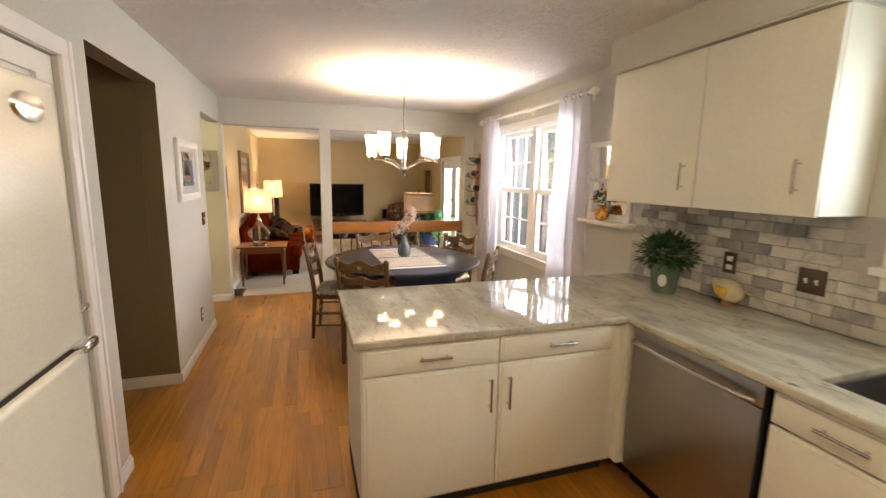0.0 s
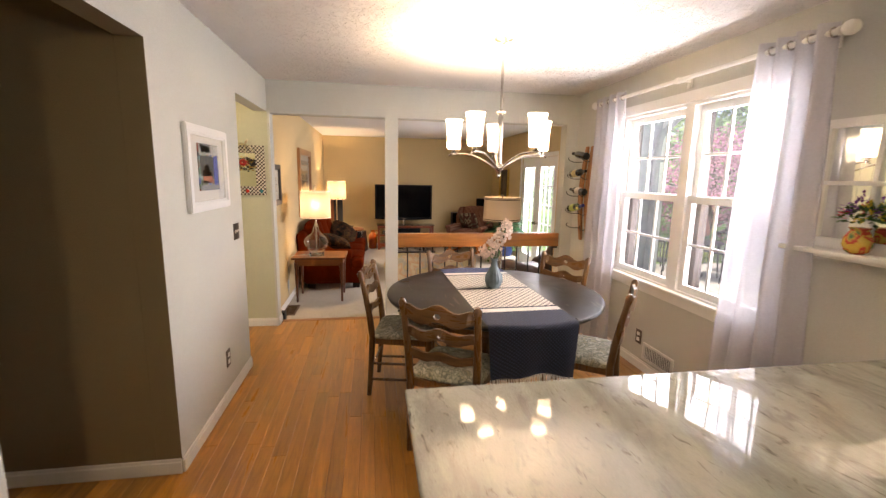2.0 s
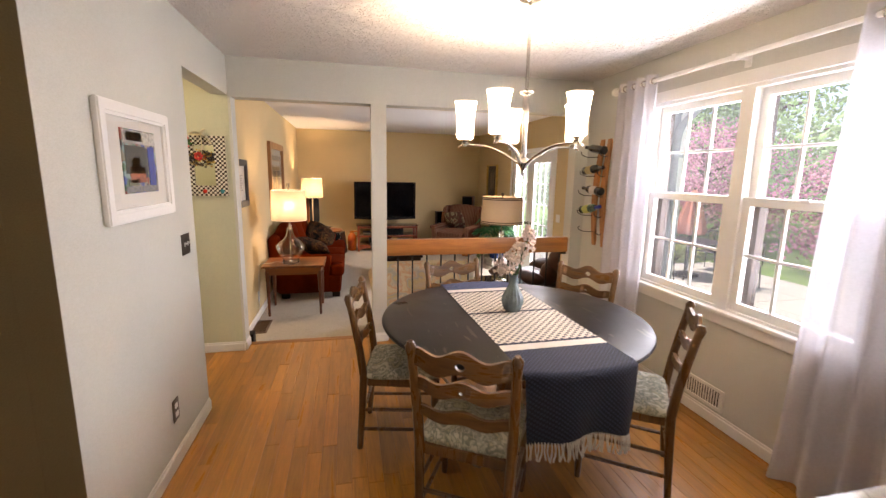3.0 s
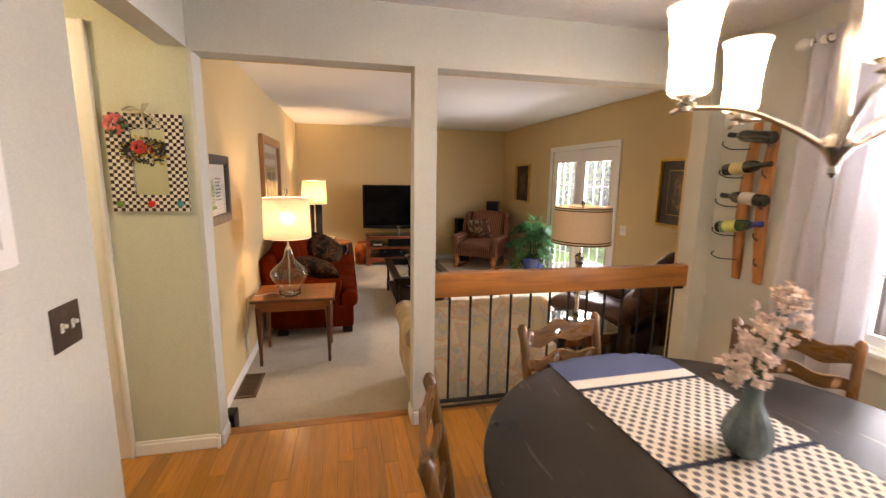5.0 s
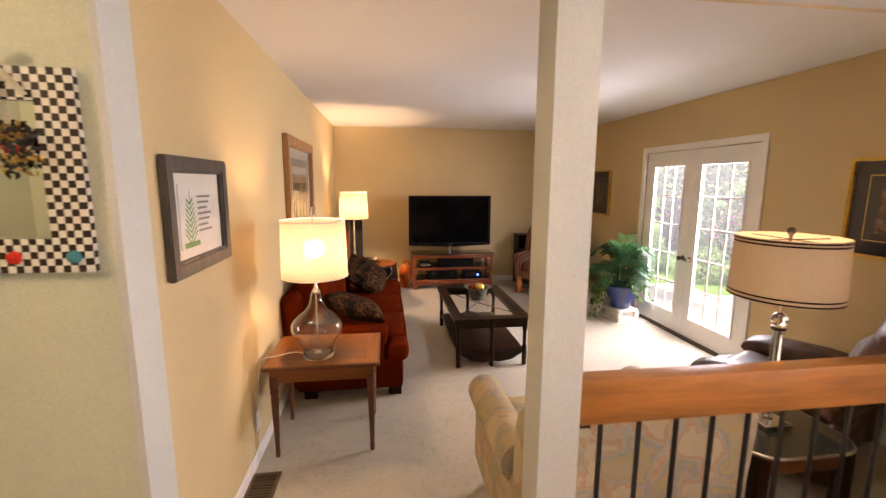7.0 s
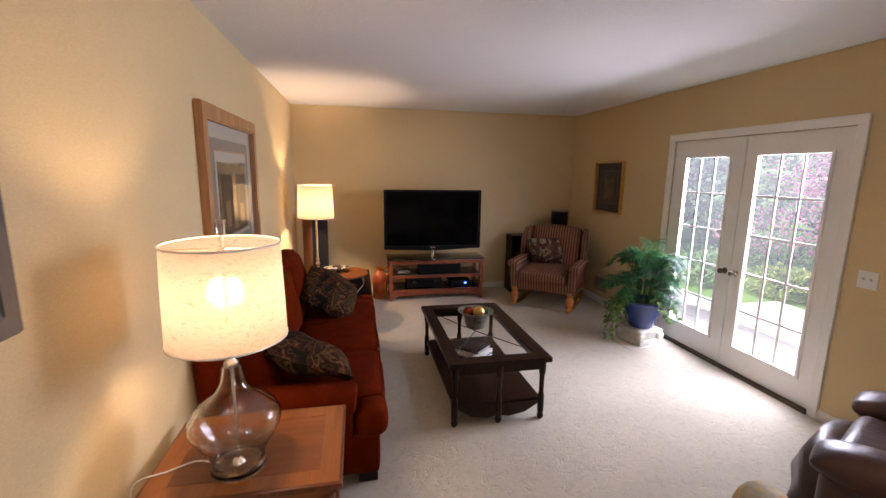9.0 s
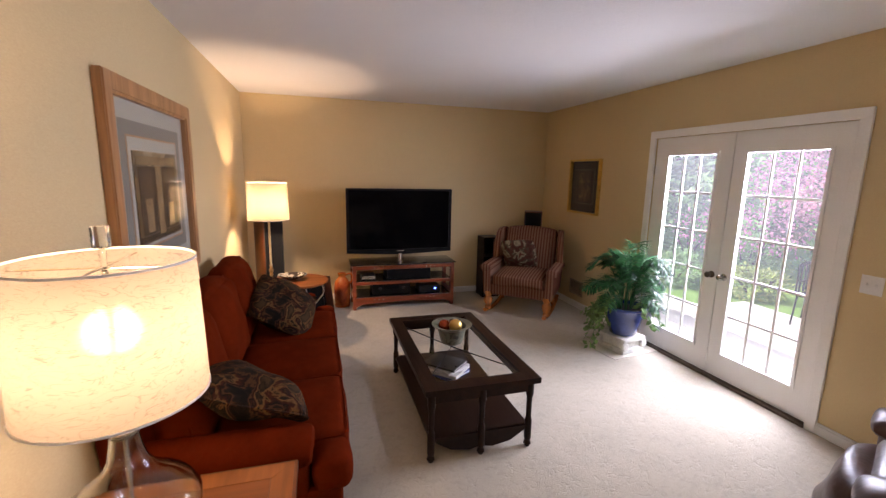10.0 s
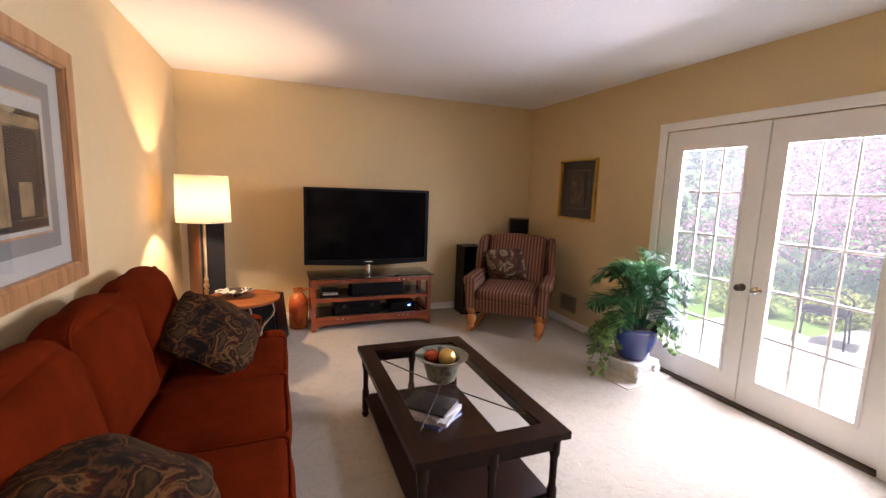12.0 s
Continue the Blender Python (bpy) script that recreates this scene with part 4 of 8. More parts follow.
fridge = thing("refrigerator", -0.285, 1.59, 0, "white refrigerator with a chrome grip between its doors", "refrigerator", rz=90)
part("body", one(-0.80, 0.0, 0.03, 0.495, 0.02, 1.708, 0.006), FRIDGE_WHITE, fridge)
up = part("freezer_door", one(-0.80, 0.0, -0.035, 0.028, 1.268, 1.715, 0.012, 3), FRIDGE_WHITE, fridge)
part("badge", lathe(bmesh.new(), [(0.030, 0), (0.028, 0.006), (0.012, 0.009)], 24, m=pose(-0.09, -0.035, 1.665, 90, 0, 0) @ Matrix.Diagonal((1.3, 0.75, 1, 1))), NICKEL, up, "oval metal badge")
low = part("fridge_door", one(-0.80, 0.0, -0.035, 0.028, 0.07, 1.258, 0.014, 3), FRIDGE_WHITE, fridge)
part("grip", one(-0.79, -0.012, -0.026, 0.0, 1.257, 1.269), DARK_GAP, fridge, "dark grip recess")
part("grip_end", one(-0.050, 0.002, -0.054, -0.030, 1.258, 1.276, 0.006), CHROME, fridge, "chrome grip end")
part("foot", one(-0.75, -0.05, 0.05, 0.35, 0.0, 0.021), BLACK, fridge)
sticker = thing("paper_note", -0.50, 1.56, 1.7155, "small yellow-green paper note on the refrigerator", "note", rz=90)
part("sheet", one(-0.15, 0.0, 0.0, 0.05, 0.0, 0.004), plain("yellow_paper", (0.55, 0.55, 0.12), 0.8), sticker)

# potted plant on the worktop
GREEN_LEAF = leaf_mat("dark_green_leaf", (0.030, 0.085, 0.022), 0.5, 0.4)
GREEN_POT = plain("green_glazed_pot", (0.12, 0.17, 0.11), 0.25, 0, 0.2, 9, 0.02)
plant = thing("potted_plant", 2.21, 2.68, 0.91, "bushy green plant in a sage green pot on the worktop", "plant")
part("pot", lathe(bmesh.new(), [(0.062, 0), (0.066, 0.012), (0.085, 0.15), (0.092, 0.165), (0.092, 0.178), (0.082, 0.178), (0.078, 0.15)], 28), GREEN_POT, plant, "sage green pot with a pale label")
part("pot_label", lathe(bmesh.new(), [(0.030, 0), (0.028, 0.004)], 20, m=pose(-0.062, -0.045, 0.085, 90, 0, -54) @ Matrix.Diagonal((0.8, 1.3, 1, 1))), WHITE_PLASTIC, plant)
part("soil", lathe(bmesh.new(), [(0.08, 0.14), (0.08, 0.152), (0.01, 0.156)], 20), DARK_GAP, plant)
rng = random.Random(3)
bm = bmesh.new()
for k in range(420):
    d = rand_dir(rng, 0.35)
    p = Vector((0, 0, 0.235)) + Vector((d.x * 0.155, d.y * 0.155, max(-0.05, d.z * 0.11))) * rng.uniform(0.45, 1.0)
    leaf(bm, p, Vector((d.x, d.y, d.z * 0.5 + rng.uniform(-0.5, 0.4))), Vector((0, 0, 1)), rng.uniform(0.04, 0.07), rng.uniform(0.025, 0.04))
part("leaves", bm, GREEN_LEAF, plant, smooth=False)
bm = bmesh.new()
for k in range(14):
    a = rng.uniform(0, 6.28)
    tube(bm, curve_pts([(0.02 * math.cos(a), 0.02 * math.sin(a), 0.15), (0.05 * math.cos(a), 0.05 * math.sin(a), 0.22), (0.11 * math.cos(a), 0.11 * math.sin(a), 0.29)], 4), 0.003, 5)
part("stems", bm, GREEN_LEAF, plant)

# ceramic bird
bird = thing("ceramic_bird", 2.335, 2.36, 0.91, "small cream and yellow ceramic bird figurine on the worktop", "figurine", rz=90)
CERAM = plain("cream_ceramic", (0.62, 0.55, 0.36), 0.2, 0, 0.15, 14, 0.01, coat=0.4)
prof = [(0.004, -0.085), (0.035, -0.07), (0.058, -0.03), (0.063, 0.01), (0.05, 0.05), (0.03, 0.075), (0.024, 0.1), (0.004, 0.115)]
part("body", lathe(bmesh.new(), prof, 22, m=pose(0, 0, 0.085, 0, 72, 0)), CERAM, bird)
part("wing", cushion(bmesh.new(), 0.07, 0.05, 0.02, pose(0.0, 0.056, 0.085, 90, 0, 0), 8), plain("yellow_glaze", (0.6, 0.36, 0.05), 0.2, 0, 0.2, 20), bird, "yellow painted wing")
part("beak", tube(bmesh.new(), [(-0.105, 0, 0.10), (-0.135, 0, 0.098)], [0.008, 0.001], 8), GOLD, bird)
part("base", boxes((-0.022, 0.022, -0.02, 0.02, 0, 0.03), bevel=0.006), plain("orange_glaze", (0.5, 0.2, 0.05), 0.3), bird)

# mirror made of an old window, with a ledge
MIRROR = mirror_mat("mirror_glass")
wm = thing("window_mirror", XR, 3.50, 1.255, "white window-frame mirror with a small ledge", "mirror", rz=-90)
part("mirror_frame", cells([-0.255, -0.220, -0.01, 0.01, 0.220, 0.255], [0.0, 0.06, 0.315, 0.335, 0.585, 0.625], {(1, 1), (3, 1), (1, 3), (3, 3)}, -0.026, 0.0, wall_y), WHITE_TRIM, wm, "white painted frame")
for x0 in (-0.22, 0.01):
    for z0 in (0.06, 0.335):
        part("mirror_pane", one(x0, x0 + 0.21, -0.010, -0.003, z0, z0 + 0.255), MIRROR, wm, smooth=False)
part("ledge", boxes((-0.315, 0.315, -0.13, 0.0, -0.012, 0.010), (-0.28, 0.28, -0.05, 0.0, -0.035, -0.012), bevel=0.004), WHITE_TRIM, wm, "white ledge")
part("latch", tube(one(-0.26, -0.245, -0.034, -0.026, 0.09, 0.13, 0.002), [(-0.255, -0.03, 0.11), (-0.27, -0.05, 0.112)], 0.005, 8), IRON, wm)
fv = thing("flower_vase", XR - 0.075, 3.49, 1.2655, "small painted vase of mixed flowers on the mirror ledge", "vase")
fv.scale = (0.82, 0.82, 0.82)
part("vase", lathe(bmesh.new(), [(0.030, 0), (0.052, 0.015), (0.066, 0.05), (0.064, 0.085), (0.046, 0.12), (0.040, 0.13), (0.050, 0.145)], 24), pattern_cloth("painted_glaze", [(0.38, (0.62, 0.42, 0.07)), (0.47, (0.60, 0.36, 0.05)), (0.50, (0.50, 0.06, 0.03)), (0.56, (0.55, 0.10, 0.04)), (0.59, (0.60, 0.40, 0.06)), (0.66, (0.10, 0.20, 0.06))], 16, 0.6, 0.25), fv, "ochre and red painted round vase")
rng = random.Random(8)
for nm, col, cnt, up_z, sz in (("leaves", (0.06, 0.13, 0.03), 70, 0.21, 0.045), ("purple_flowers", (0.20, 0.05, 0.30), 60, 0.27, 0.026), ("red_flowers", (0.55, 0.02, 0.04), 40, 0.23, 0.028), ("yellow_flowers", (0.75, 0.55, 0.04), 60, 0.22, 0.028)):
    bm = bmesh.new()
    hubs = [rand_dir(rng, 0.2) for _ in range(5)]
    for k in range(cnt):
        d = rand_dir(rng, 0.5) if nm == "leaves" else (hubs[k % 5] + rand_dir(rng) * 0.22)
        p = Vector((d.x * 0.075, d.y * 0.10, up_z - 0.02 + abs(d.z) * 0.075)) * rng.uniform(0.85, 1.0)
        p.x = max(-0.09, min(0.045, p.x))
        leaf(bm, p, d + rand_dir(rng) * 0.6, Vector((0, 0, 1)), sz, sz * 0.6)
    tagged(part(nm, bm, leaf_mat(nm + "_petals", col, 0.4), fv, smooth=False), kind="stuff")

# ---------------------------------------------------------------- dining room
def sheet_y(y, x0, x1, z0, z1):
    bm = bmesh.new()
    bm.faces.new([bm.verts.new(p) for p in ((x0, y, z0), (x1, y, z0), (x1, y, z1), (x0, y, z1))])
    return bm


def picture(name, x, y, z, rz, w, h, rim, depth, rim_mat, mounts, art, art_mat, label):
    """A framed picture, its back on the wall, facing -y of its own; mounts: (inset, material) from outside in; art: its inset."""
    t = thing(name, x, y, z, label, "picture", rz=rz)
    bm = cells([-w / 2, -w / 2 + rim, w / 2 - rim, w / 2], [0, rim, h - rim, h], {(1, 1)}, -depth, 0.0, wall_y)
    bmesh.ops.bevel(bm, geom=[e for e in bm.edges if e.calc_face_angle(0) > 0.5], offset=min(0.006, rim * 0.2), segments=2, affect="EDGES")
    part("picture_frame", bm, rim_mat, t)
    part("inner_lip", cells([-w / 2 + rim, -w / 2 + rim + 0.008, w / 2 - rim - 0.008, w / 2 - rim], [rim, rim + 0.008, h - rim - 0.008, h - rim], {(1, 1)}, -depth + 0.008, -0.001, wall_y), rim_mat, t)
    for k, (inset, mt) in enumerate(mounts):
        part("mount", one(-w / 2 + inset, w / 2 - inset, -0.008 - 0.0012 * k, -0.004, inset, h - inset), mt, t)
    part("print", one(-w / 2 + art[0], w / 2 - art[1], -0.012 - 0.001 * len(mounts), -0.004, art[2], h - art[3]), art_mat, t)
    g = part("glass", sheet_y(-0.019, -w / 2 + rim, w / 2 - rim, rim, h - rim), PANE, t, smooth=False)
    g.visible_shadow = False
    return t


IVORY = plain("ivory_mount", (0.72, 0.70, 0.64), 0.85, 0, 0.02, 5, 0.05)
SHOP = print_mat("shop_front_print", [(0.0, (0.03, 0.03, 0.05)), (0.2, (0.30, 0.28, 0.22)), (0.36, (0.35, 0.08, 0.05)), (0.5, (0.05, 0.10, 0.35)), (0.62, (0.10, 0.22, 0.12)), (0.75, (0.42, 0.36, 0.25)), (0.9, (0.25, 0.40, 0.38))], 22)
sp = picture("framed_picture", XL, 4.785, 1.345, 90, 0.65, 0.495, 0.05, 0.028, WHITE_TRIM, [(0.05, IVORY)], (0.175, 0.155, 0.12, 0.10), SHOP, "white framed print of a flower shop front")
for x0, x1, z0, z1, col in ((-0.14, 0.165, 0.335, 0.390, (0.50, 0.48, 0.42)), (-0.115, 0.035, 0.345, 0.385, (0.06, 0.30, 0.28)), (-0.13, 0.055, 0.205, 0.325, (0.045, 0.050, 0.040)), (-0.10, 0.045, 0.165, 0.235, (0.36, 0.10, 0.04)), (-0.075, 0.0, 0.235, 0.275, (0.30, 0.17, 0.05)), (0.085, 0.140, 0.150, 0.325, (0.03, 0.06, 0.32)), (-0.145, 0.165, 0.124, 0.150, (0.24, 0.24, 0.23)), (-0.12, -0.03, 0.152, 0.180, (0.16, 0.17, 0.10))):
    part("printed_shape", one(x0, x1, -0.0150, -0.0128, z0, z1), plain("print_ink", col, 0.5, 0, 0.45, 60, 0.0), sp)
part("blue_door", one(0.105, 0.150, -0.0145, -0.0135, 0.15, 0.33), plain("print_blue", (0.03, 0.07, 0.35), 0.4), sp)
part("shop_sign", one(-0.11, 0.06, -0.0145, -0.0135, 0.34, 0.385), plain("print_teal", (0.06, 0.22, 0.20), 0.4), sp)
part("shop_window", one(-0.12, 0.08, -0.0142, -0.0135, 0.21, 0.32), plain("print_dark", (0.05, 0.06, 0.05), 0.4), sp)

# curtains on a rod
rod = thing("curtain_rod", XR - 0.10, 4.76, 2.27, "white curtain rod with round finials and brackets", "curtain rod")
part("pole", tube(bmesh.new(), [(0, -1.05, 0), (0, 1.08, 0)], 0.014, 14), WHITE_TRIM, rod)
fin = [(0.014, 0), (0.02, 0.004), (0.02, 0.018), (0.014, 0.024), (0.03, 0.04), (0.034, 0.06), (0.026, 0.082), (0.004, 0.09)]
part("finial", lathe(bmesh.new(), fin, 18, m=pose(0, 1.08, 0, -90, 0, 0)), WHITE_TRIM, rod, "turned white finial")
part("finial", lathe(bmesh.new(), fin, 18, m=pose(0, -1.05, 0, 90, 0, 0)), WHITE_TRIM, rod, "turned white finial")
for y in (-0.98, 0.0, 1.03):
    part("bracket", boxes((0.0, 0.10, y - 0.012, y + 0.012, -0.012, 0.012), (0.088, 0.0995, y - 0.02, y + 0.02, -0.05, 0.04), (-0.017, 0.017, y - 0.014, y + 0.014, -0.020, 0.018), bevel=0.004), WHITE_TRIM, rod)
SHEER = shade_mat("white_sheer_cloth", (0.74, 0.73, 0.78), 0.32, 0.0, False, 0.24)


def curtain(yc, top_w, low_w, low_y, folds, seed, label):
    t = thing("curtain", XR - 0.10, yc, 0.015, label, "curtain", "window curtains")
    bm, n, rows = bmesh.new(), folds * 12, 40
    grid = []
    for j in range(rows + 1):
        v = j / rows
        z = 2.305 * v
        w = low_w + (top_w - low_w) * v ** 0.8
        off = low_y * (1 - v) ** 1.5
        row = []
        for i in range(n + 1):
            u = i / n
            amp = 0.040 * (0.75 + 0.45 * (1 - v))
            y = off + w * (u - 0.5) + 0.015 * noise.noise(Vector((u * 5 + seed, v * 2.0, 0))) * (1 - v)
            x = amp * math.sin(2 * math.pi * folds * u + 0.8 * noise.noise(Vector((seed, v * 1.6, u * 3))) * (1 - v)) + 0.02 * noise.noise(Vector((u * 4, v * 3, seed)))
            row.append(bm.verts.new((x, y, z)))
        grid.append(row)
    for a, b in zip(grid, grid[1:]):
        for i in range(n):
            bm.faces.new((a[i], a[i + 1], b[i + 1], b[i]))
    part("cloth", bm, SHEER, t, angle=180)
    for k in range(folds * 2):
        y = top_w * ((k + 0.5) / (folds * 2) - 0.5)
        bm = bmesh.new()
        circ = [(0.022 * math.cos(2 * math.pi * q / 16), y + 0.004 * math.sin(2 * math.pi * q / 16), 2.255 + 0.022 * math.sin(2 * math.pi * q / 16)) for q in range(17)]
        tube(bm, circ, 0.0045, 6)
        part("grommet", bm, NICKEL, t, "metal grommet")
    return t


curtain(5.63, 0.44, 0.46, 0.0, 4, 2.0, "white sheer curtain gathered beside the window")
curtain(3.91, 0.42, 0.62, -0.02, 4, 7.0, "white sheer curtain pooling near the floor")

# chandelier
ch = thing("chandelier", CH_X, CH_Y, 1.57, "brushed nickel chandelier with five lit frosted glass shades", "chandelier")
part("canopy", lathe(bmesh.new(), [(0.066, 0.892), (0.066, 0.884), (0.055, 0.872), (0.016, 0.862), (0.012, 0.85)], 28), NICKEL, ch)
part("stem", tube(bmesh.new(), [(0, 0, 0.02), (0, 0, 0.87)], 0.009, 12), NICKEL, ch)
part("disc", lathe(bmesh.new(), [(0.010, 0.415), (0.034, 0.425), (0.036, 0.432), (0.012, 0.444)], 24), NICKEL, ch)
part("column", lathe(bmesh.new(), [(0.011, 0.06), (0.016, 0.09), (0.014, 0.20), (0.017, 0.30), (0.017, 0.40), (0.012, 0.42)], 20), NICKEL, ch)
part("hub", lathe(bmesh.new(), [(0.003, 0.0), (0.010, 0.012), (0.007, 0.024), (0.020, 0.05), (0.034, 0.07), (0.030, 0.09), (0.014, 0.10)], 24), NICKEL, ch)
FROST = shade_mat("frosted_glass_shade", (0.92, 0.90, 0.86), 0.75, 0.0)
for a in CH_ARMS:
    c, s = math.cos(a), math.sin(a)
    pts = curve_pts([(0.02 * c, 0.02 * s, 0.065), (0.10 * c, 0.10 * s, 0.115), (0.20 * c, 0.20 * s, 0.155), (CH_R * c, CH_R * s, 0.162), ((CH_R + 0.035) * c, (CH_R + 0.035) * s, 0.150)], 7)
    arm = part("arm", tube(bmesh.new(), pts, 0.0085, 8, flat=0.7), NICKEL, ch, "curved nickel arm")
    at = (CH_R * c, CH_R * s, 0)
    part("cup", lathe(bmesh.new(), [(0.012, 0.155), (0.012, 0.166), (0.024, 0.172), (0.010, 0.180), (0.028, 0.190), (0.032, 0.200)], 18, at), NICKEL, arm)
    part("shade", lathe(bmesh.new(), [(0.034, 0.190), (0.045, 0.200), (0.047, 0.215), (0.045, 0.26), (0.047, 0.32), (0.055, 0.375), (0.062, 0.390), (0.060, 0.391), (0.056, 0.380)], 24, at, False), FROST, arm, "lit frosted glass shade")

# round table
DARK_TOP, nodes, links, b = shader("black_worn_tabletop")
n1 = noise_tex(nodes, links, coords(nodes, links), 2.5, 4)
n2 = noise_tex(nodes, links, coords(nodes, links, (1.0, 0.22, 1.0), turn=(0, 0, 0.5)), 17, 3, 0.5, 0.8)
n3 = noise_tex(nodes, links, coords(nodes, links), 90, 3)
c = ramp(nodes, links, n1.outputs["Fac"], [(0.3, (0.009, 0.008, 0.007)), (0.7, (0.022, 0.018, 0.015))])
c = blend(nodes, links, ramp(nodes, links, n2.outputs["Fac"], [(0.625, (0, 0, 0)), (0.70, (0.7, 0.7, 0.7))]), c, (0.10, 0.080, 0.062))
links.new(blend(nodes, links, 0.3, c, n3.outputs["Fac"], "OVERLAY"), b.inputs["Base Color"])
links.new(ramp(nodes, links, n1.outputs["Fac"], [(0.3, (0.26,) * 3), (0.7, (0.42,) * 3)]), b.inputs["Roughness"])
b.inputs["Specular IOR Level"].default_value = 0.26
bump(nodes, links, b, n3.outputs["Fac"], 0.06, 0.002)
WALNUT = timber("brown_stained_wood", (0.130, 0.060, 0.018), 0.5, 0.28, "z", 26, 0.4)
WALNUT_X = timber("brown_stained_slat", (0.140, 0.066, 0.020), 0.5, 0.28, "x", 26, 0.4)
TX, TY = 1.07, 4.835
table = thing("dining_table", TX, TY, 0, "round dining table with a worn black top", "table")
part("tabletop", lathe(bmesh.new(), [(0.70, 0.722), (0.748, 0.724), (0.762, 0.735), (0.768, 0.747), (0.762, 0.758), (0.745, 0.763), (0.30, 0.763)], 96), DARK_TOP, table, "worn black tabletop")
part("apron", lathe(bmesh.new(), [(0.60, 0.640), (0.625, 0.640), (0.63, 0.722), (0.60, 0.722), (0.60, 0.640)], 64, caps=False), WALNUT, table)
part("pedestal", lathe(bmesh.new(), [(0.11, 0.10), (0.13, 0.14), (0.09, 0.20), (0.075, 0.30), (0.11, 0.42), (0.12, 0.50), (0.08, 0.58), (0.09, 0.64), (0.25, 0.70), (0.25, 0.721)], 28), WALNUT, table)
for k in range(4):
    a = radians(45 + 90 * k)
    pts = curve_pts([(0.08 * math.cos(a), 0.08 * math.sin(a), 0.16), (0.25 * math.cos(a), 0.25 * math.sin(a), 0.13), (0.42 * math.cos(a), 0.42 * math.sin(a), 0.035)], 8)
    part("foot", tube(bmesh.new(), pts, [0.05] * 8 + [0.042] * 8 + [0.034], 10), WALNUT, table)

# runner, lying over the table and hanging down in front
NAVY = dotted_cloth("navy_weave", (0.005, 0.008, 0.022), (0.017, 0.026, 0.056), 0.022)
BLUE = dotted_cloth("blue_weave", (0.030, 0.045, 0.11), (0.075, 0.10, 0.19), 0.014)
DOTS = dotted_cloth("cream_dotted_weave", (0.60, 0.55, 0.46), (0.10, 0.095, 0.10), 0.044)
CREAM = cloth("cream_weave", (0.60, 0.57, 0.50), 0.06, 300)
runner = thing("table_runner", 1.085, TY, 0.765, "woven navy and cream table runner with a fringed hanging end", "table runner", rz=1.5)


def band(name, s0, s1, material, half=0.275, lift=0.0, label=""):
    """A length of cloth along the runner's own line: s is the way along the top, past -0.745 it hangs down."""
    bm, rows = bmesh.new(), []
    n = max(3, int((s1 - s0) / 0.02))
    for j in range(n + 1):
        s = s0 + (s1 - s0) * j / n
        row = []
        for i in range(13):
            u = i / 6 - 1
            x = half * u
            edge = -math.sqrt(max(0.01, 0.772 ** 2 - (x + 0.015) ** 2))
            if s > edge:
                y, z = s, 0.0025 + lift
            else:
                drop = edge - s
                y, z = edge - 0.012 - 0.018 * (1 - math.exp(-drop * 6)) + 0.022 * math.sin(5.5 * u + 0.6) * min(1, drop * 4), -drop * 0.99 + 0.002
                x *= 1 - 0.10 * min(1, drop * 3)
            if s > -edge:
                drop = s + edge
                y, z = -edge + 0.012, -drop + 0.002
            row.append(bm.verts.new((x, y, z)))
        rows.append(row)
    for a, b in zip(rows, rows[1:]):
        for i in range(12):
            bm.faces.new((a[i], a[i + 1], b[i + 1], b[i]))
    return part(name, bm, material, runner, label, angle=60)


band("drape", -1.06, -0.50, NAVY, label="navy drape")
band("cream_band", -0.50, -0.435, CREAM, lift=0.0005)
band("navy_line", -0.435, -0.415, NAVY, lift=0.001)
band("dotted_field", -0.415, 0.03, DOTS, label="cream field with dark woven spots")
band("navy_line", 0.03, 0.05, NAVY, lift=0.001)
band("dotted_field", 0.05, 0.48, DOTS, label="cream field with dark woven spots")
band("navy_line", 0.48, 0.50, NAVY, lift=0.001)
band("cream_band", 0.50, 0.565, CREAM, lift=0.0005)
band("blue_end", 0.565, 0.95, BLUE, label="blue woven end")
rng = random.Random(5)
bm = bmesh.new()
for k in range(46):
    u = k / 22.5 - 1
    x = 0.2475 * u
    edge = -math.sqrt(0.772 ** 2 - (0.275 * u + 0.015) ** 2)
    y = edge - 0.026 + 0.022 * math.sin(5.5 * u + 0.6)
    z = -(edge + 1.06) * 0.99
    tube(bm, curve_pts([(x, y, z + 0.01), (x + rng.uniform(-.006, .006), y - 0.004, z - 0.035), (x + rng.uniform(-.012, .012), y + rng.uniform(-.01, .006), z - 0.075)], 3), [0.004, 0.004, 0.003, 0.003, 0.0035, 0.004, 0.004], 5)
tagged(part("fringe", bm, CREAM, runner, "cream cotton fringe"), kind="stuff")

# vase with blossom
BLUEGREY = plain("blue_grey_glaze", (0.13, 0.17, 0.18), 0.22, 0, 0.25, 12, 0.02)
vz = thing("vase", 1.085, 4.885, 0.771, "ribbed blue-grey vase of pale pink blossom on the table", "vase")
part("vase", lathe(bmesh.new(), [(0.035, 0), (0.05, 0.012), (0.064, 0.055), (0.062, 0.085), (0.042, 0.13), (0.024, 0.165), (0.022, 0.205), (0.030, 0.225), (0.026, 0.225), (0.018, 0.20)], 48, caps=False, wave=lambda a, k: 1 + (0.035 * math.cos(16 * a) if 0 < k < 6 else 0)), BLUEGREY, vz, "ribbed glazed vase")
PETAL = leaf_mat("pale_pink_petals", (0.78, 0.65, 0.56), 0.12, 0.6)
rng = random.Random(11)
bm, stems = bmesh.new(), bmesh.new()
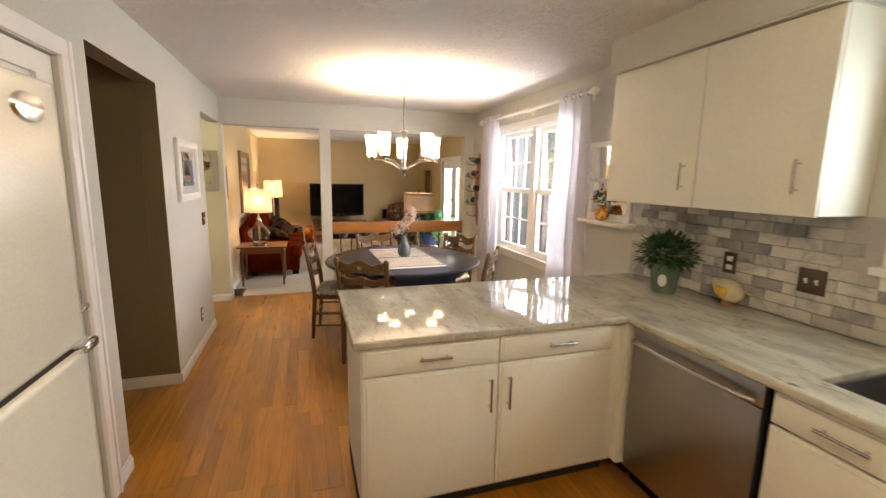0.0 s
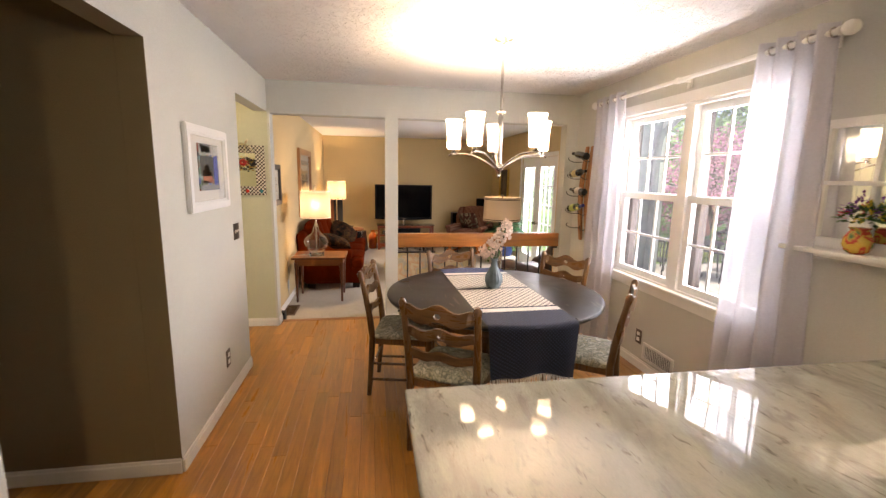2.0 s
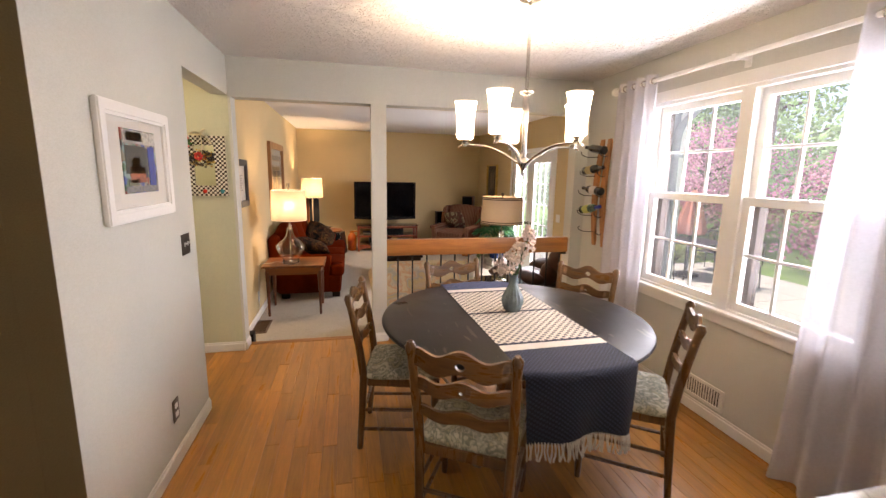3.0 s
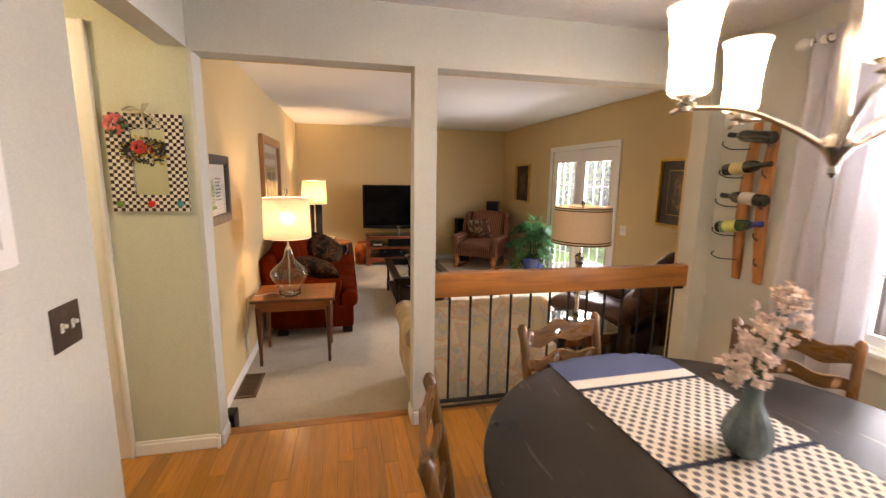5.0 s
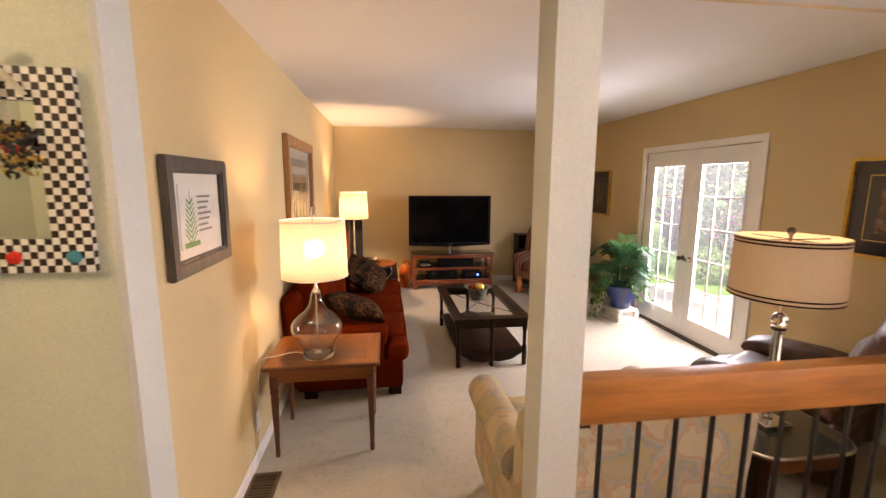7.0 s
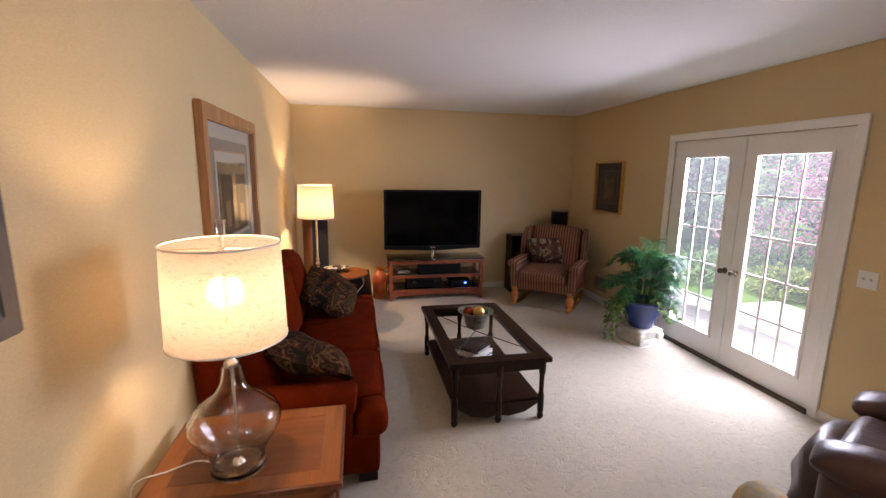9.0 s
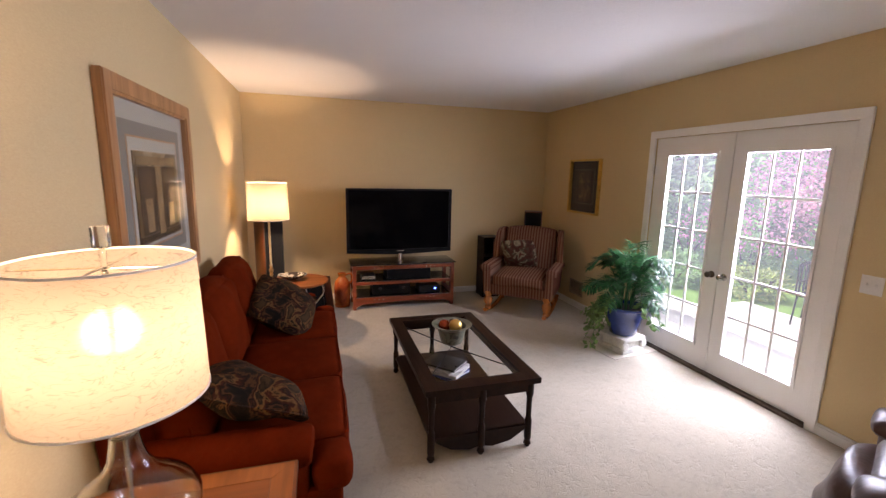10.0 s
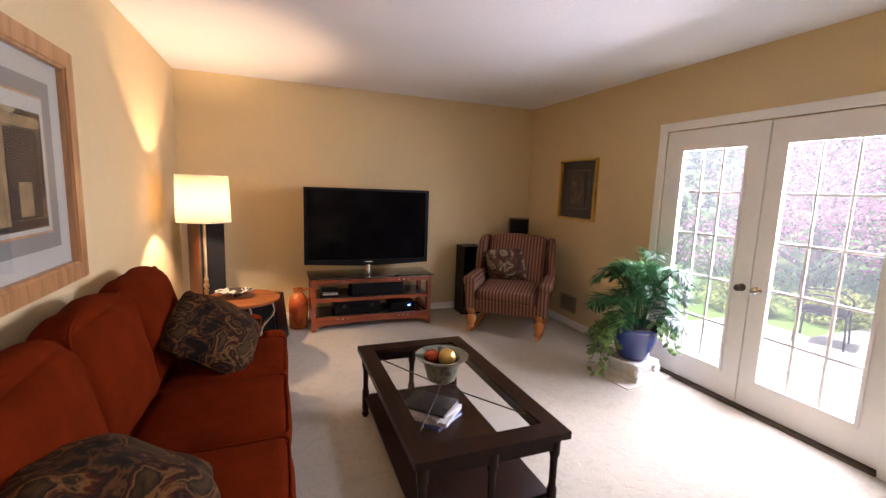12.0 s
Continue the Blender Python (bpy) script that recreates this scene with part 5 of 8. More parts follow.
for (hx, hy, hz), rad in (((-0.055, -0.02, 0.29), 0.055), ((-0.02, 0.0, 0.31), 0.05), ((0.03, 0.01, 0.35), 0.055), ((0.06, -0.02, 0.39), 0.055), ((0.075, 0.02, 0.43), 0.05), ((0.02, 0.03, 0.36), 0.05), ((0.085, 0.0, 0.47), 0.035), ((-0.085, 0.01, 0.265), 0.035)):
    tube(stems, curve_pts([(0, 0, 0.19), (hx * 0.4, hy * 0.4, 0.26), (hx, hy, hz)], 4), 0.003, 5)
    for k in range(24):
        d = rand_dir(rng)
        q = Vector((hx, hy, hz)) + d * rad * rng.uniform(0.5, 1)
        for f in range(4):
            leaf(bm, q, d + rand_dir(rng) * 0.9, d, 0.024, 0.02, 0.25)
part("blossom", bm, PETAL, vz, "pale pink blossom", smooth=False)
part("stems", stems, GREEN_LEAF, vz)

# ladder-back chairs
SEAT_CLOTH = pattern_cloth("leaf_pattern_seat", [(0.36, (0.42, 0.39, 0.27)), (0.43, (0.16, 0.17, 0.14)), (0.48, (0.50, 0.47, 0.36)), (0.54, (0.20, 0.21, 0.17)), (0.60, (0.54, 0.51, 0.40))], 15, 1.6)


def scalloped(bm, zc, h, y, bow, half=0.195, hole=0.0, wave=0.010):
    """A slat with a wavy top and bottom, bowed back, with a hole at its middle."""
    n, cols = 36, []
    for i in range(n + 1):
        u = 2 * i / n - 1
        x = half * u
        yy = y - bow * (1 - u * u)
        top = zc + h / 2 + wave * math.cos(u * math.pi * 2) - wave * 1.2 * (abs(u) ** 3)
        bot = zc - h / 2 + wave * 0.8 * math.cos(u * math.pi * 2)
        gap = hole * math.sqrt(max(0.0, 1 - (x / hole) ** 2)) if hole and abs(x) < hole else 0.0
        cols.append((x, yy, bot, zc - gap, zc + gap, top))
    for lo, hi in ((2, 3), (4, 5)):
        f = [[bm.verts.new((c[0], c[1] + d, c[k])) for c in cols] for d in (-0.009, 0.009) for k in (lo, hi)]
        for a, b in ((0, 1), (3, 2), (1, 3), (2, 0)):
            for i in range(n):
                bm.faces.new((f[a][i], f[a][i + 1], f[b][i + 1], f[b][i]))
        for i in (0, n):
            bm.faces.new((f[0][i], f[1][i], f[3][i], f[2][i]))
    bmesh.ops.remove_doubles(bm, verts=bm.verts[:], dist=0.0004)
    return bm


def back_y(z):
    return -0.205 - 0.075 * max(0.0, (z - 0.45) / 0.45) ** 1.3 - 0.03 * max(0.0, (0.42 - z) / 0.42)


chair = thing("dining_chair", 0, 0, 0, "dark-stained ladder-back dining chair with a patterned seat pad", "chair", "chairs round the table")
for s in (-1, 1):
    zs = [0.0, 0.15, 0.3, 0.45, 0.6, 0.75, 0.86, 0.905, 0.925]
    part("back_post", tube(bmesh.new(), [(s * (0.185 + 0.03 * z), back_y(z), z) for z in zs], [0.017, 0.019, 0.021, 0.023, 0.022, 0.020, 0.019, 0.024, 0.011], 10), WALNUT, chair)
    part("front_leg", tube(bmesh.new(), [(s * 0.205, 0.195, z) for z in (0.0, 0.05, 0.2, 0.34, 0.36, 0.44)], [0.014, 0.017, 0.020, 0.023, 0.025, 0.025], 10), WALNUT, chair)
    for z in (0.13, 0.25):
        part("stretcher", tube(bmesh.new(), [(s * 0.198, -0.21, z), (s * 0.203, 0.19, z)], 0.010, 8), WALNUT, chair)
part("stretcher", tube(bmesh.new(), [(-0.2, 0.195, 0.20), (0.2, 0.195, 0.20)], 0.011, 8), WALNUT, chair)
part("stretcher", tube(bmesh.new(), [(-0.19, -0.215, 0.22), (0.19, -0.215, 0.22)], 0.010, 8), WALNUT, chair)
part("crest_rail", scalloped(bmesh.new(), 0.855, 0.088, back_y(0.855), 0.028, 0.198, 0.017, 0.017), WALNUT_X, chair, "wavy crest rail with a pierced hole")
part("slat", scalloped(bmesh.new(), 0.735, 0.062, back_y(0.735), 0.026, 0.192, 0.010, 0.013), WALNUT_X, chair)
part("slat", scalloped(bmesh.new(), 0.605, 0.052, back_y(0.605), 0.024, 0.190, 0.0, 0.010), WALNUT_X, chair)
part("seat_frame", prism(bmesh.new(), [(-0.225, 0.215), (0.225, 0.215), (0.195, -0.215), (-0.195, -0.215)], 0.395, 0.440, slab_z), WALNUT, chair)
part("seat", cushion(bmesh.new(), 0.43, 0.42, 0.085, pose(0, 0.005, 0.455), 16, 0.4, e=6), SEAT_CLOTH, chair, "leaf-patterned upholstered seat pad")
for bx, by, fx, fy in ((0.165, 5.04, 0.97, -0.2), (0.545, 4.045, 0.50, 0.85), (1.80, 4.27, -0.80, 0.60), (0.905, 5.68, 0.22, -0.97), (1.87, 5.37, -0.80, -0.58)):
    q = math.hypot(fx, fy)
    m = pose(bx + 0.28 * fx / q, by + 0.28 * fy / q, 0, 0, 0, math.degrees(math.atan2(-fx, fy)))
    if (bx, by) == (0.165, 5.04):
        chair.matrix_world = m
    else:
        copy_thing(chair, m)

# wine rack of barrel staves with bottles
STAVE = timber("old_barrel_stave", (0.40, 0.165, 0.05), 0.5, 0.55, "z", 30, 0.0, 0.0, 0.2)
rack = thing("wine_rack", XR, 6.12, 0.93, "wall wine rack of two barrel staves with iron hooks", "wine rack", rz=-90)
for x0 in (-0.075, 0.075):
    bm, rows = bmesh.new(), []
    for j in range(15):
        v = j / 14
        z, x, y, hw = 0.98 * v, x0 * (1 - 0.25 * v) + 0.012 * math.sin(3 * v), -0.012 - 0.045 * math.sin(math.pi * v), 0.036 - 0.010 * abs(2 * v - 1)
        rows.append([bm.verts.new(p) for p in ((x - hw, y, z), (x + hw, y, z), (x + hw, y + 0.022, z), (x - hw, y + 0.022, z))])
    ring_join(bm, rows)
    bm.faces.new(rows[0]), bm.faces.new(rows[-1])
    part("stave", bm, STAVE, rack, "weathered oak barrel stave")
DARK_GLASS = plain("dark_bottle_glass", (0.012, 0.014, 0.010), 0.06, 0, 0.2, 5, 0.0, coat=0.5)
GREEN_GLASS = clear("green_bottle_glass", (0.35, 0.55, 0.40), 0.03)
bottle = [(0.002, 0.004), (0.030, 0.0), (0.037, 0.006), (0.037, 0.19), (0.030, 0.215), (0.016, 0.24), (0.0145, 0.25), (0.0145, 0.285), (0.016, 0.288), (0.016, 0.30), (0.011, 0.302)]
for k, (z, tilt, glass, lab, flip, foil) in enumerate(((1.80, 8, DARK_GLASS, None, -1, IRON), (1.625, -6, DARK_GLASS, (0.55, 0.45, 0.22), 1, DARK_GLASS), (1.445, 4, DARK_GLASS, (0.55, 0.50, 0.45), -1, DARK_GLASS), (1.26, -10, GREEN_GLASS, (0.5, 0.55, 0.15), 1, plain("blue_foil", (0.02, 0.03, 0.25), 0.3)))):
    words = ("dark wine bottle with black neck foil on the rack", "dark wine bottle with gold label on the rack", "dark wine bottle with cream label on the rack", "green glass wine bottle with yellow label and blue foil")[k]
    b = thing("wine_bottle", XR - 0.115, 6.12 + flip * 0.15, z + 0.0, words, "bottle", "bottles on the rack")
    b.matrix_world = pose(XR - 0.115, 6.12 + flip * 0.15, z, 90 * flip + tilt, 0, 0)
    part("bottle", lathe(bmesh.new(), bottle, 22), glass, b)
    if lab:
        part("label", lathe(bmesh.new(), [(0.0378, 0.06), (0.0378, 0.15)], 22, caps=False), plain("bottle_label", lab, 0.7), b, "paper label")
    part("foil", lathe(bmesh.new(), [(0.0155, 0.235), (0.0158, 0.25), (0.0168, 0.287), (0.0168, 0.3025), (0.004, 0.304)], 18), foil, b)
    for dx in (-0.13, 0.13):
        hk = bmesh.new()
        zz = z - 0.93 - 0.045
        tube(hk, curve_pts([(dx * 0.45, -0.02, zz), (dx * 0.7, -0.07, zz - 0.004), (dx, -0.115, zz - 0.002), (dx * 1.1, -0.16, zz + 0.02), (dx * 1.1, -0.165, zz + 0.045)], 5), 0.004, 6)
        part("hook", hk, IRON, rack, "curled iron hook")
for dx in (-0.13, 0.13):
    hk = bmesh.new()
    tube(hk, curve_pts([(dx * 0.45, -0.02, 0.13), (dx, -0.09, 0.125), (dx * 1.15, -0.14, 0.15), (dx * 1.1, -0.13, 0.175)], 5), 0.004, 6)
    part("hook", hk, IRON, rack, "empty iron hook")

# checkered mirror with a wreath, in the hall
mc, nodes, links, b = shader("black_white_checks")
ck = nodes.new("ShaderNodeTexChecker")
links.new(coords(nodes, links), ck.inputs["Vector"])
ck.inputs["Scale"].default_value = 1 / 0.0171
ck.inputs["Color1"].default_value, ck.inputs["Color2"].default_value = (0.70, 0.66, 0.56, 1), (0.035, 0.022, 0.016, 1)
links.new(ck.outputs[0], b.inputs["Base Color"])
b.inputs["Roughness"].default_value = 0.25
hm = thing("checkered_mirror", -1.005, YE, 1.36, "hand-painted checkered mirror with a flower wreath and ribbon", "mirror")
part("mirror_frame", cells([-0.171, -0.068, 0.086, 0.171], [0.0, 0.083, 0.405, 0.479], {(1, 1)}, -0.0215, -0.001, wall_y), mc, hm, "black and cream checkered frame")
part("mirror_pane", one(-0.07, 0.088, -0.012, -0.004, 0.08, 0.41), MIRROR, hm, smooth=False)
for x, col in ((-0.14, (0.16, 0.28, 0.05)), (0.0, (0.55, 0.03, 0.02)), (0.13, (0.05, 0.22, 0.25))):
    part("button", lathe(bmesh.new(), [(0.017, 0), (0.014, 0.008), (0.004, 0.012)], 16, m=pose(x, -0.0215, 0.038, 90, 0, 0)), plain("glazed_button", col, 0.15), hm, "glazed ceramic button")
rng = random.Random(21)
def rose(x, y, z, r, col, name, parent, lab):
    bm = bmesh.new()
    for k in range(26):
        a, q = k * 2.4, r * math.sqrt(k / 26)
        d = Vector((math.cos(a), -0.9 + q / r, math.sin(a)))
        leaf(bm, Vector((x + q * 0.7 * math.cos(a), y - 0.015 + 0.01 * q / r, z + q * 0.7 * math.sin(a))), d, Vector((0, -1, 0)), r * 0.6, r * 0.7, 0.25)
    return part(name, bm, leaf_mat(lab.replace(" ", "_"), col, 0.25), parent, lab, smooth=False)
rose(-0.125, -0.022, 0.425, 0.045, (0.65, 0.16, 0.14), "paper_rose", hm, "large pink paper rose")
bm = bmesh.new()
for d in ((0.6, -0.3, 0.3), (-0.3, -0.3, -0.8), (0.7, -0.3, -0.1)):
    leaf(bm, Vector((-0.115, -0.026, 0.42)), Vector(d), Vector((0, -1, 0)), 0.07, 0.035)
part("rose_leaves", bm, GREEN_LEAF, hm, smooth=False)
wr, fl = bmesh.new(), bmesh.new()
for k in range(230):
    a = rng.uniform(0, 6.283)
    p = Vector((-0.005 + 0.075 * math.cos(a) + rng.uniform(-.02, .02), -0.045 + rng.uniform(-.015, .02), 0.30 + 0.042 * math.sin(a) + rng.uniform(-.02, .02)))
    leaf(wr if k % 3 else fl, p, rand_dir(rng), Vector((0, -1, 0)), 0.022, 0.012)
part("wreath", wr, leaf_mat("dried_wreath", (0.035, 0.03, 0.025), 0.5), hm, "dark dried wreath", smooth=False)
part("wreath_flowers", fl, leaf_mat("yellow_dried_flowers", (0.42, 0.28, 0.06), 0.5), hm, smooth=False)
rose(-0.015, -0.06, 0.315, 0.03, (0.60, 0.05, 0.04), "red_rose", hm, "red fabric rose")
rb = bmesh.new()
for pts in ([(0.0, -0.03, 0.49), (0.005, -0.035, 0.40), (0.0, -0.04, 0.33)], [(0.0, -0.03, 0.49), (-0.04, -0.045, 0.505), (-0.08, -0.035, 0.49), (-0.04, -0.03, 0.485), (0.0, -0.03, 0.49)], [(0.0, -0.03, 0.49), (0.03, -0.045, 0.525), (0.01, -0.04, 0.52), (0.0, -0.03, 0.49)], [(0.0, -0.03, 0.49), (0.045, -0.04, 0.46), (0.075, -0.03, 0.415)]):
    tube(rb, curve_pts(pts, 6), 0.013, 8, flat=0.18)
part("ribbon", rb, cloth("cream_ribbon", (0.62, 0.55, 0.34), 0.08, 200), hm, "cream satin ribbon bow")


# ---------------------------------------------------------------- living room
CHERRY = timber("cherry_wood", (0.175, 0.050, 0.008), 0.75, 0.34, "x", 14, 0.08)
CHERRY_PALE = timber("pale_cherry_border", (0.235, 0.074, 0.012), 0.78, 0.34, "y", 14, 0.08)
# upright grain; shade on the end table's legs is put into this darker colour
CHERRY_Z = timber("shaded_cherry_upright", (0.120, 0.032, 0.007), 0.6, 0.32, "z", 20, 0.3)
ESPRESSO = timber("dark_espresso_wood", (0.016, 0.0062, 0.0026), 0.6, 0.34, "y", 24, 0.0)
ESPRESSO.node_tree.nodes["Principled BSDF"].inputs["Specular IOR Level"].default_value = 0.16
RED_CLOTH = cloth("rust_red_upholstery", (0.090, 0.0102, 0.0013), 0.18, 330, 0.35, 0.0)
RED_CLOTH.node_tree.nodes["Principled BSDF"].inputs["Specular IOR Level"].default_value = 0.02
PAISLEY = pattern_cloth("dark_paisley", [(0.36, (0.006, 0.004, 0.002)), (0.42, (0.014, 0.008, 0.004)), (0.45, (0.060, 0.024, 0.007)), (0.48, (0.008, 0.005, 0.003)), (0.53, (0.036, 0.009, 0.003)), (0.56, (0.115, 0.056, 0.016)), (0.59, (0.009, 0.006, 0.003)), (0.66, (0.040, 0.022, 0.008))], 8.5, 0.6, 0.88, 4.0)
GLASS = clear("clear_glass", (0.96, 0.98, 0.97), 0.0)

# end table with a drawer-less apron and tapered legs
et = thing("end_table", -0.535, 8.165, LZ, "cherry wood end table with turned legs and an inlaid top", "end table")
part("top", one(-0.365, 0.365, -0.285, 0.285, 0.612, 0.638, 0.006), CHERRY_Z, et, "cherry top with a moulded edge")
part("top_field", one(-0.272, 0.272, -0.192, 0.192, 0.637, 0.640), CHERRY, et, "figured cherry field")
for s in (-1, 1):
    part("border", prism(bmesh.new(), [(-0.352, s * 0.272), (0.352, s * 0.272), (0.274, s * 0.194), (-0.274, s * 0.194)], 0.637, 0.640, slab_z), CHERRY_PALE, et, "pale mitred border")
    part("border", prism(bmesh.new(), [(s * 0.352, -0.2715), (s * 0.352, 0.2715), (s * 0.2745, 0.1935), (s * 0.2745, -0.1935)], 0.637, 0.640, slab_z), CHERRY_PALE, et, "pale mitred border")
part("apron", cells([-0.325, -0.305, 0.305, 0.325], [-0.245, -0.225, 0.225, 0.245], {(1, 1)}, 0.52, 0.613, slab_z), CHERRY, et)
for sx in (-1, 1):
    for sy in (-1, 1):
        part("leg", lathe(bmesh.new(), [(0.013, 0.0), (0.017, 0.04), (0.014, 0.055), (0.025, 0.41), (0.020, 0.43), (0.029, 0.45), (0.024, 0.47), (0.029, 0.49), (0.029, 0.56)], 16, (sx * 0.305, sy * 0.225, 0)), CHERRY_Z, et)

SHADE_LIT = shade_mat("cream_crackle_shade", (0.37, 0.315, 0.245), 0.50, 0.0, True, 0.0, 0.06)
SHADE_FL = shade_mat("ivory_pleated_shade", (0.165, 0.138, 0.088), 0.48)
SHADE_DR = shade_mat("cream_drum_shade", (0.62, 0.54, 0.42), 0.25)


def drum(r0, r1, z0, z1, seg=48, thick=0.003):
    if not thick:
        return lathe(bmesh.new(), [(r0, z0), (r0 * 0.7 + r1 * 0.3, z0 * 0.7 + z1 * 0.3), (r1, z1)], seg, caps=False)
    return lathe(bmesh.new(), [(r0, z0), (r1, z1), (r1 - thick, z1), (r0 - thick, z0), (r0, z0)], seg, caps=False)


def shade_rims(parent, r0, r1, z0, z1, material):
    """The folded hems along a cloth shade's two edges."""
    for r, z in ((r0, z0 + 0.003), (r1, z1 - 0.003)):
        part("hem", lathe(bmesh.new(), [(r + 0.0015, z - 0.003), (r + 0.0015, z + 0.003), (r - 0.002, z + 0.003), (r - 0.002, z - 0.003), (r + 0.0015, z - 0.003)], 48, caps=False), material, parent)


tl = thing("table_lamp", -0.575, 8.05, LZ + 0.641, "clear glass table lamp with a lit crackled cream drum shade", "lamp")
body = [(0.004, 0.0), (0.004, 0.0), (0.098, 0.0), (0.103, 0.010), (0.097, 0.028), (0.099, 0.06), (0.116, 0.10), (0.148, 0.145), (0.167, 0.19), (0.166, 0.22), (0.145, 0.255), (0.105, 0.287), (0.068, 0.318), (0.046, 0.355), (0.037, 0.40), (0.033, 0.43)]
body = body[1:] + [(r - 0.004, z) for r, z in reversed(body[4:])] + [(0.088, 0.016), (0.004, 0.014)]
part("base", lathe(bmesh.new(), body, 40, caps=False), GLASS, tl, "clear blown glass base with a wide shoulder")
part("socket_disc", lathe(bmesh.new(), [(0.004, 0.016), (0.026, 0.018), (0.022, 0.03), (0.008, 0.04)], 20), CHROME, tl, "chrome fitting inside the base")
part("neck", lathe(bmesh.new(), [(0.026, 0.425), (0.027, 0.44), (0.012, 0.46), (0.008, 0.50), (0.008, 0.87), (0.003, 0.875)], 16), NICKEL, tl)
part("inner_stem", tube(bmesh.new(), [(0, 0, 0.017), (0, 0, 0.43)], 0.006, 8), NICKEL, tl)
part("finial", lathe(one(-0.016, 0.016, -0.016, 0.016, 0.93, 0.985, 0.004), [(0.006, 0.86), (0.008, 0.92), (0.004, 0.935)], 12), GLASS, tl, "square glass finial")
part("spider", tube(tube(bmesh.new(), [(-0.196, 0, 0.88), (0.196, 0, 0.88)], 0.0025, 6), [(0, -0.196, 0.882), (0, 0.196, 0.882)], 0.0025, 6), NICKEL, tl)
shade_rims(part("shade", drum(0.208, 0.198, 0.540, 0.902, 48, 0), SHADE_LIT, tl, "lit cream shade with a crackled weave"), 0.208, 0.198, 0.540, 0.902, IVORY)
part("socket", lathe(bmesh.new(), [(0.014, 0.60), (0.016, 0.62), (0.014, 0.66)], 14), NICKEL, tl)
part("cord", tube(bmesh.new(), curve_pts([(-0.08, 0.02, 0.004), (-0.17, 0.04, 0.012), (-0.27, 0.0, 0.004), (-0.345, -0.03, 0.004), (-0.372, -0.05, -0.06), (-0.375, -0.09, -0.35), (-0.378, -0.10, -0.55)], 6), 0.003, 6), WHITE_PLASTIC, tl)

# sofa along the tan wall, facing +x
sofa = thing("sofa", -0.42, 9.825, LZ, "rust-red three-seat sofa with loose back cushions", "sofa")
part("base", soft_box(bmesh.new(), 0.86, 2.38, 0.26, pose(0.0, 0, 0.205), 0.03, (0.01, 0, 0)), RED_CLOTH, sofa)
part("back", soft_box(bmesh.new(), 0.16, 2.36, 0.74, pose(-0.445, 0, 0.52, 0, -3, 0), 0.07), RED_CLOTH, sofa)
for s in (-1, 1):
    bm = soft_box(bmesh.new(), 0.74, 0.18, 0.44, pose(-0.09, s * 1.11, 0.32), 0.04)
    tube(bm, [(-0.42, s * 1.115, 0.535), (-0.40, s * 1.115, 0.535), (0.25, s * 1.115, 0.525), (0.285, s * 1.115, 0.52), (0.30, s * 1.115, 0.518)], [0.08, 0.103, 0.105, 0.096, 0.075], 24, flat=0.9)
    part("arm", bm, RED_CLOTH, sofa, "rolled sofa arm")
for k in (-1, 0, 1):
    y = k * 0.672
    m = pose(0.14, y, 0.395, 0, -1.5, 0)
    bm = soft_box(bmesh.new(), 0.66, 0.668, 0.165, m, 0.045, (0.012, 0.0, 0.030), 10, 0.006, k + 1.0)
    if k:
        soft_box(bm, 0.17, 0.22, 0.16, pose(0.385, k * 1.09, 0.39, 0, -1.5, 0), 0.045, (0.012, 0, 0.008), 6)
    seat_c = part("seat_cushion", bm, RED_CLOTH, sofa, "plump seat cushion")
    part("piping", tube(bmesh.new(), [m @ Vector((u, v, 0.070)) for u, v in rim_loop(0.655, 0.664, 0.05)], 0.005, 6), RED_CLOTH, seat_c)
    m = pose(-0.315, y, (0.715, 0.735, 0.74)[k + 1], 0, -11, 0) @ pose(0, 0, 0, (1.5, -1.0, 0.6)[k + 1], 0, 0)
    back_c = part("back_cushion", soft_box(bmesh.new(), 0.22, 0.672, 0.575, m, 0.085, (0.045, 0.004, 0.035), 12, 0.022, k * 2.3 + 5.0), RED_CLOTH, sofa, "loose back cushion")
    part("piping", tube(bmesh.new(), [m @ Vector((0.062, u, v + 0.033 * max(0.0, v / 0.3) ** 3 * (1 - (u / 0.336) ** 2))) for u, v in rim_loop(0.652, 0.555, 0.08, 10)], 0.0055, 6), RED_CLOTH, back_c)
for sx in (-0.33, 0.36):
    for sy in (-1.1, 1.1):
        part("foot", boxes((sx - 0.055, sx + 0.055, sy - 0.05, sy + 0.05, 0, 0.085), bevel=0.008), ESPRESSO, sofa)


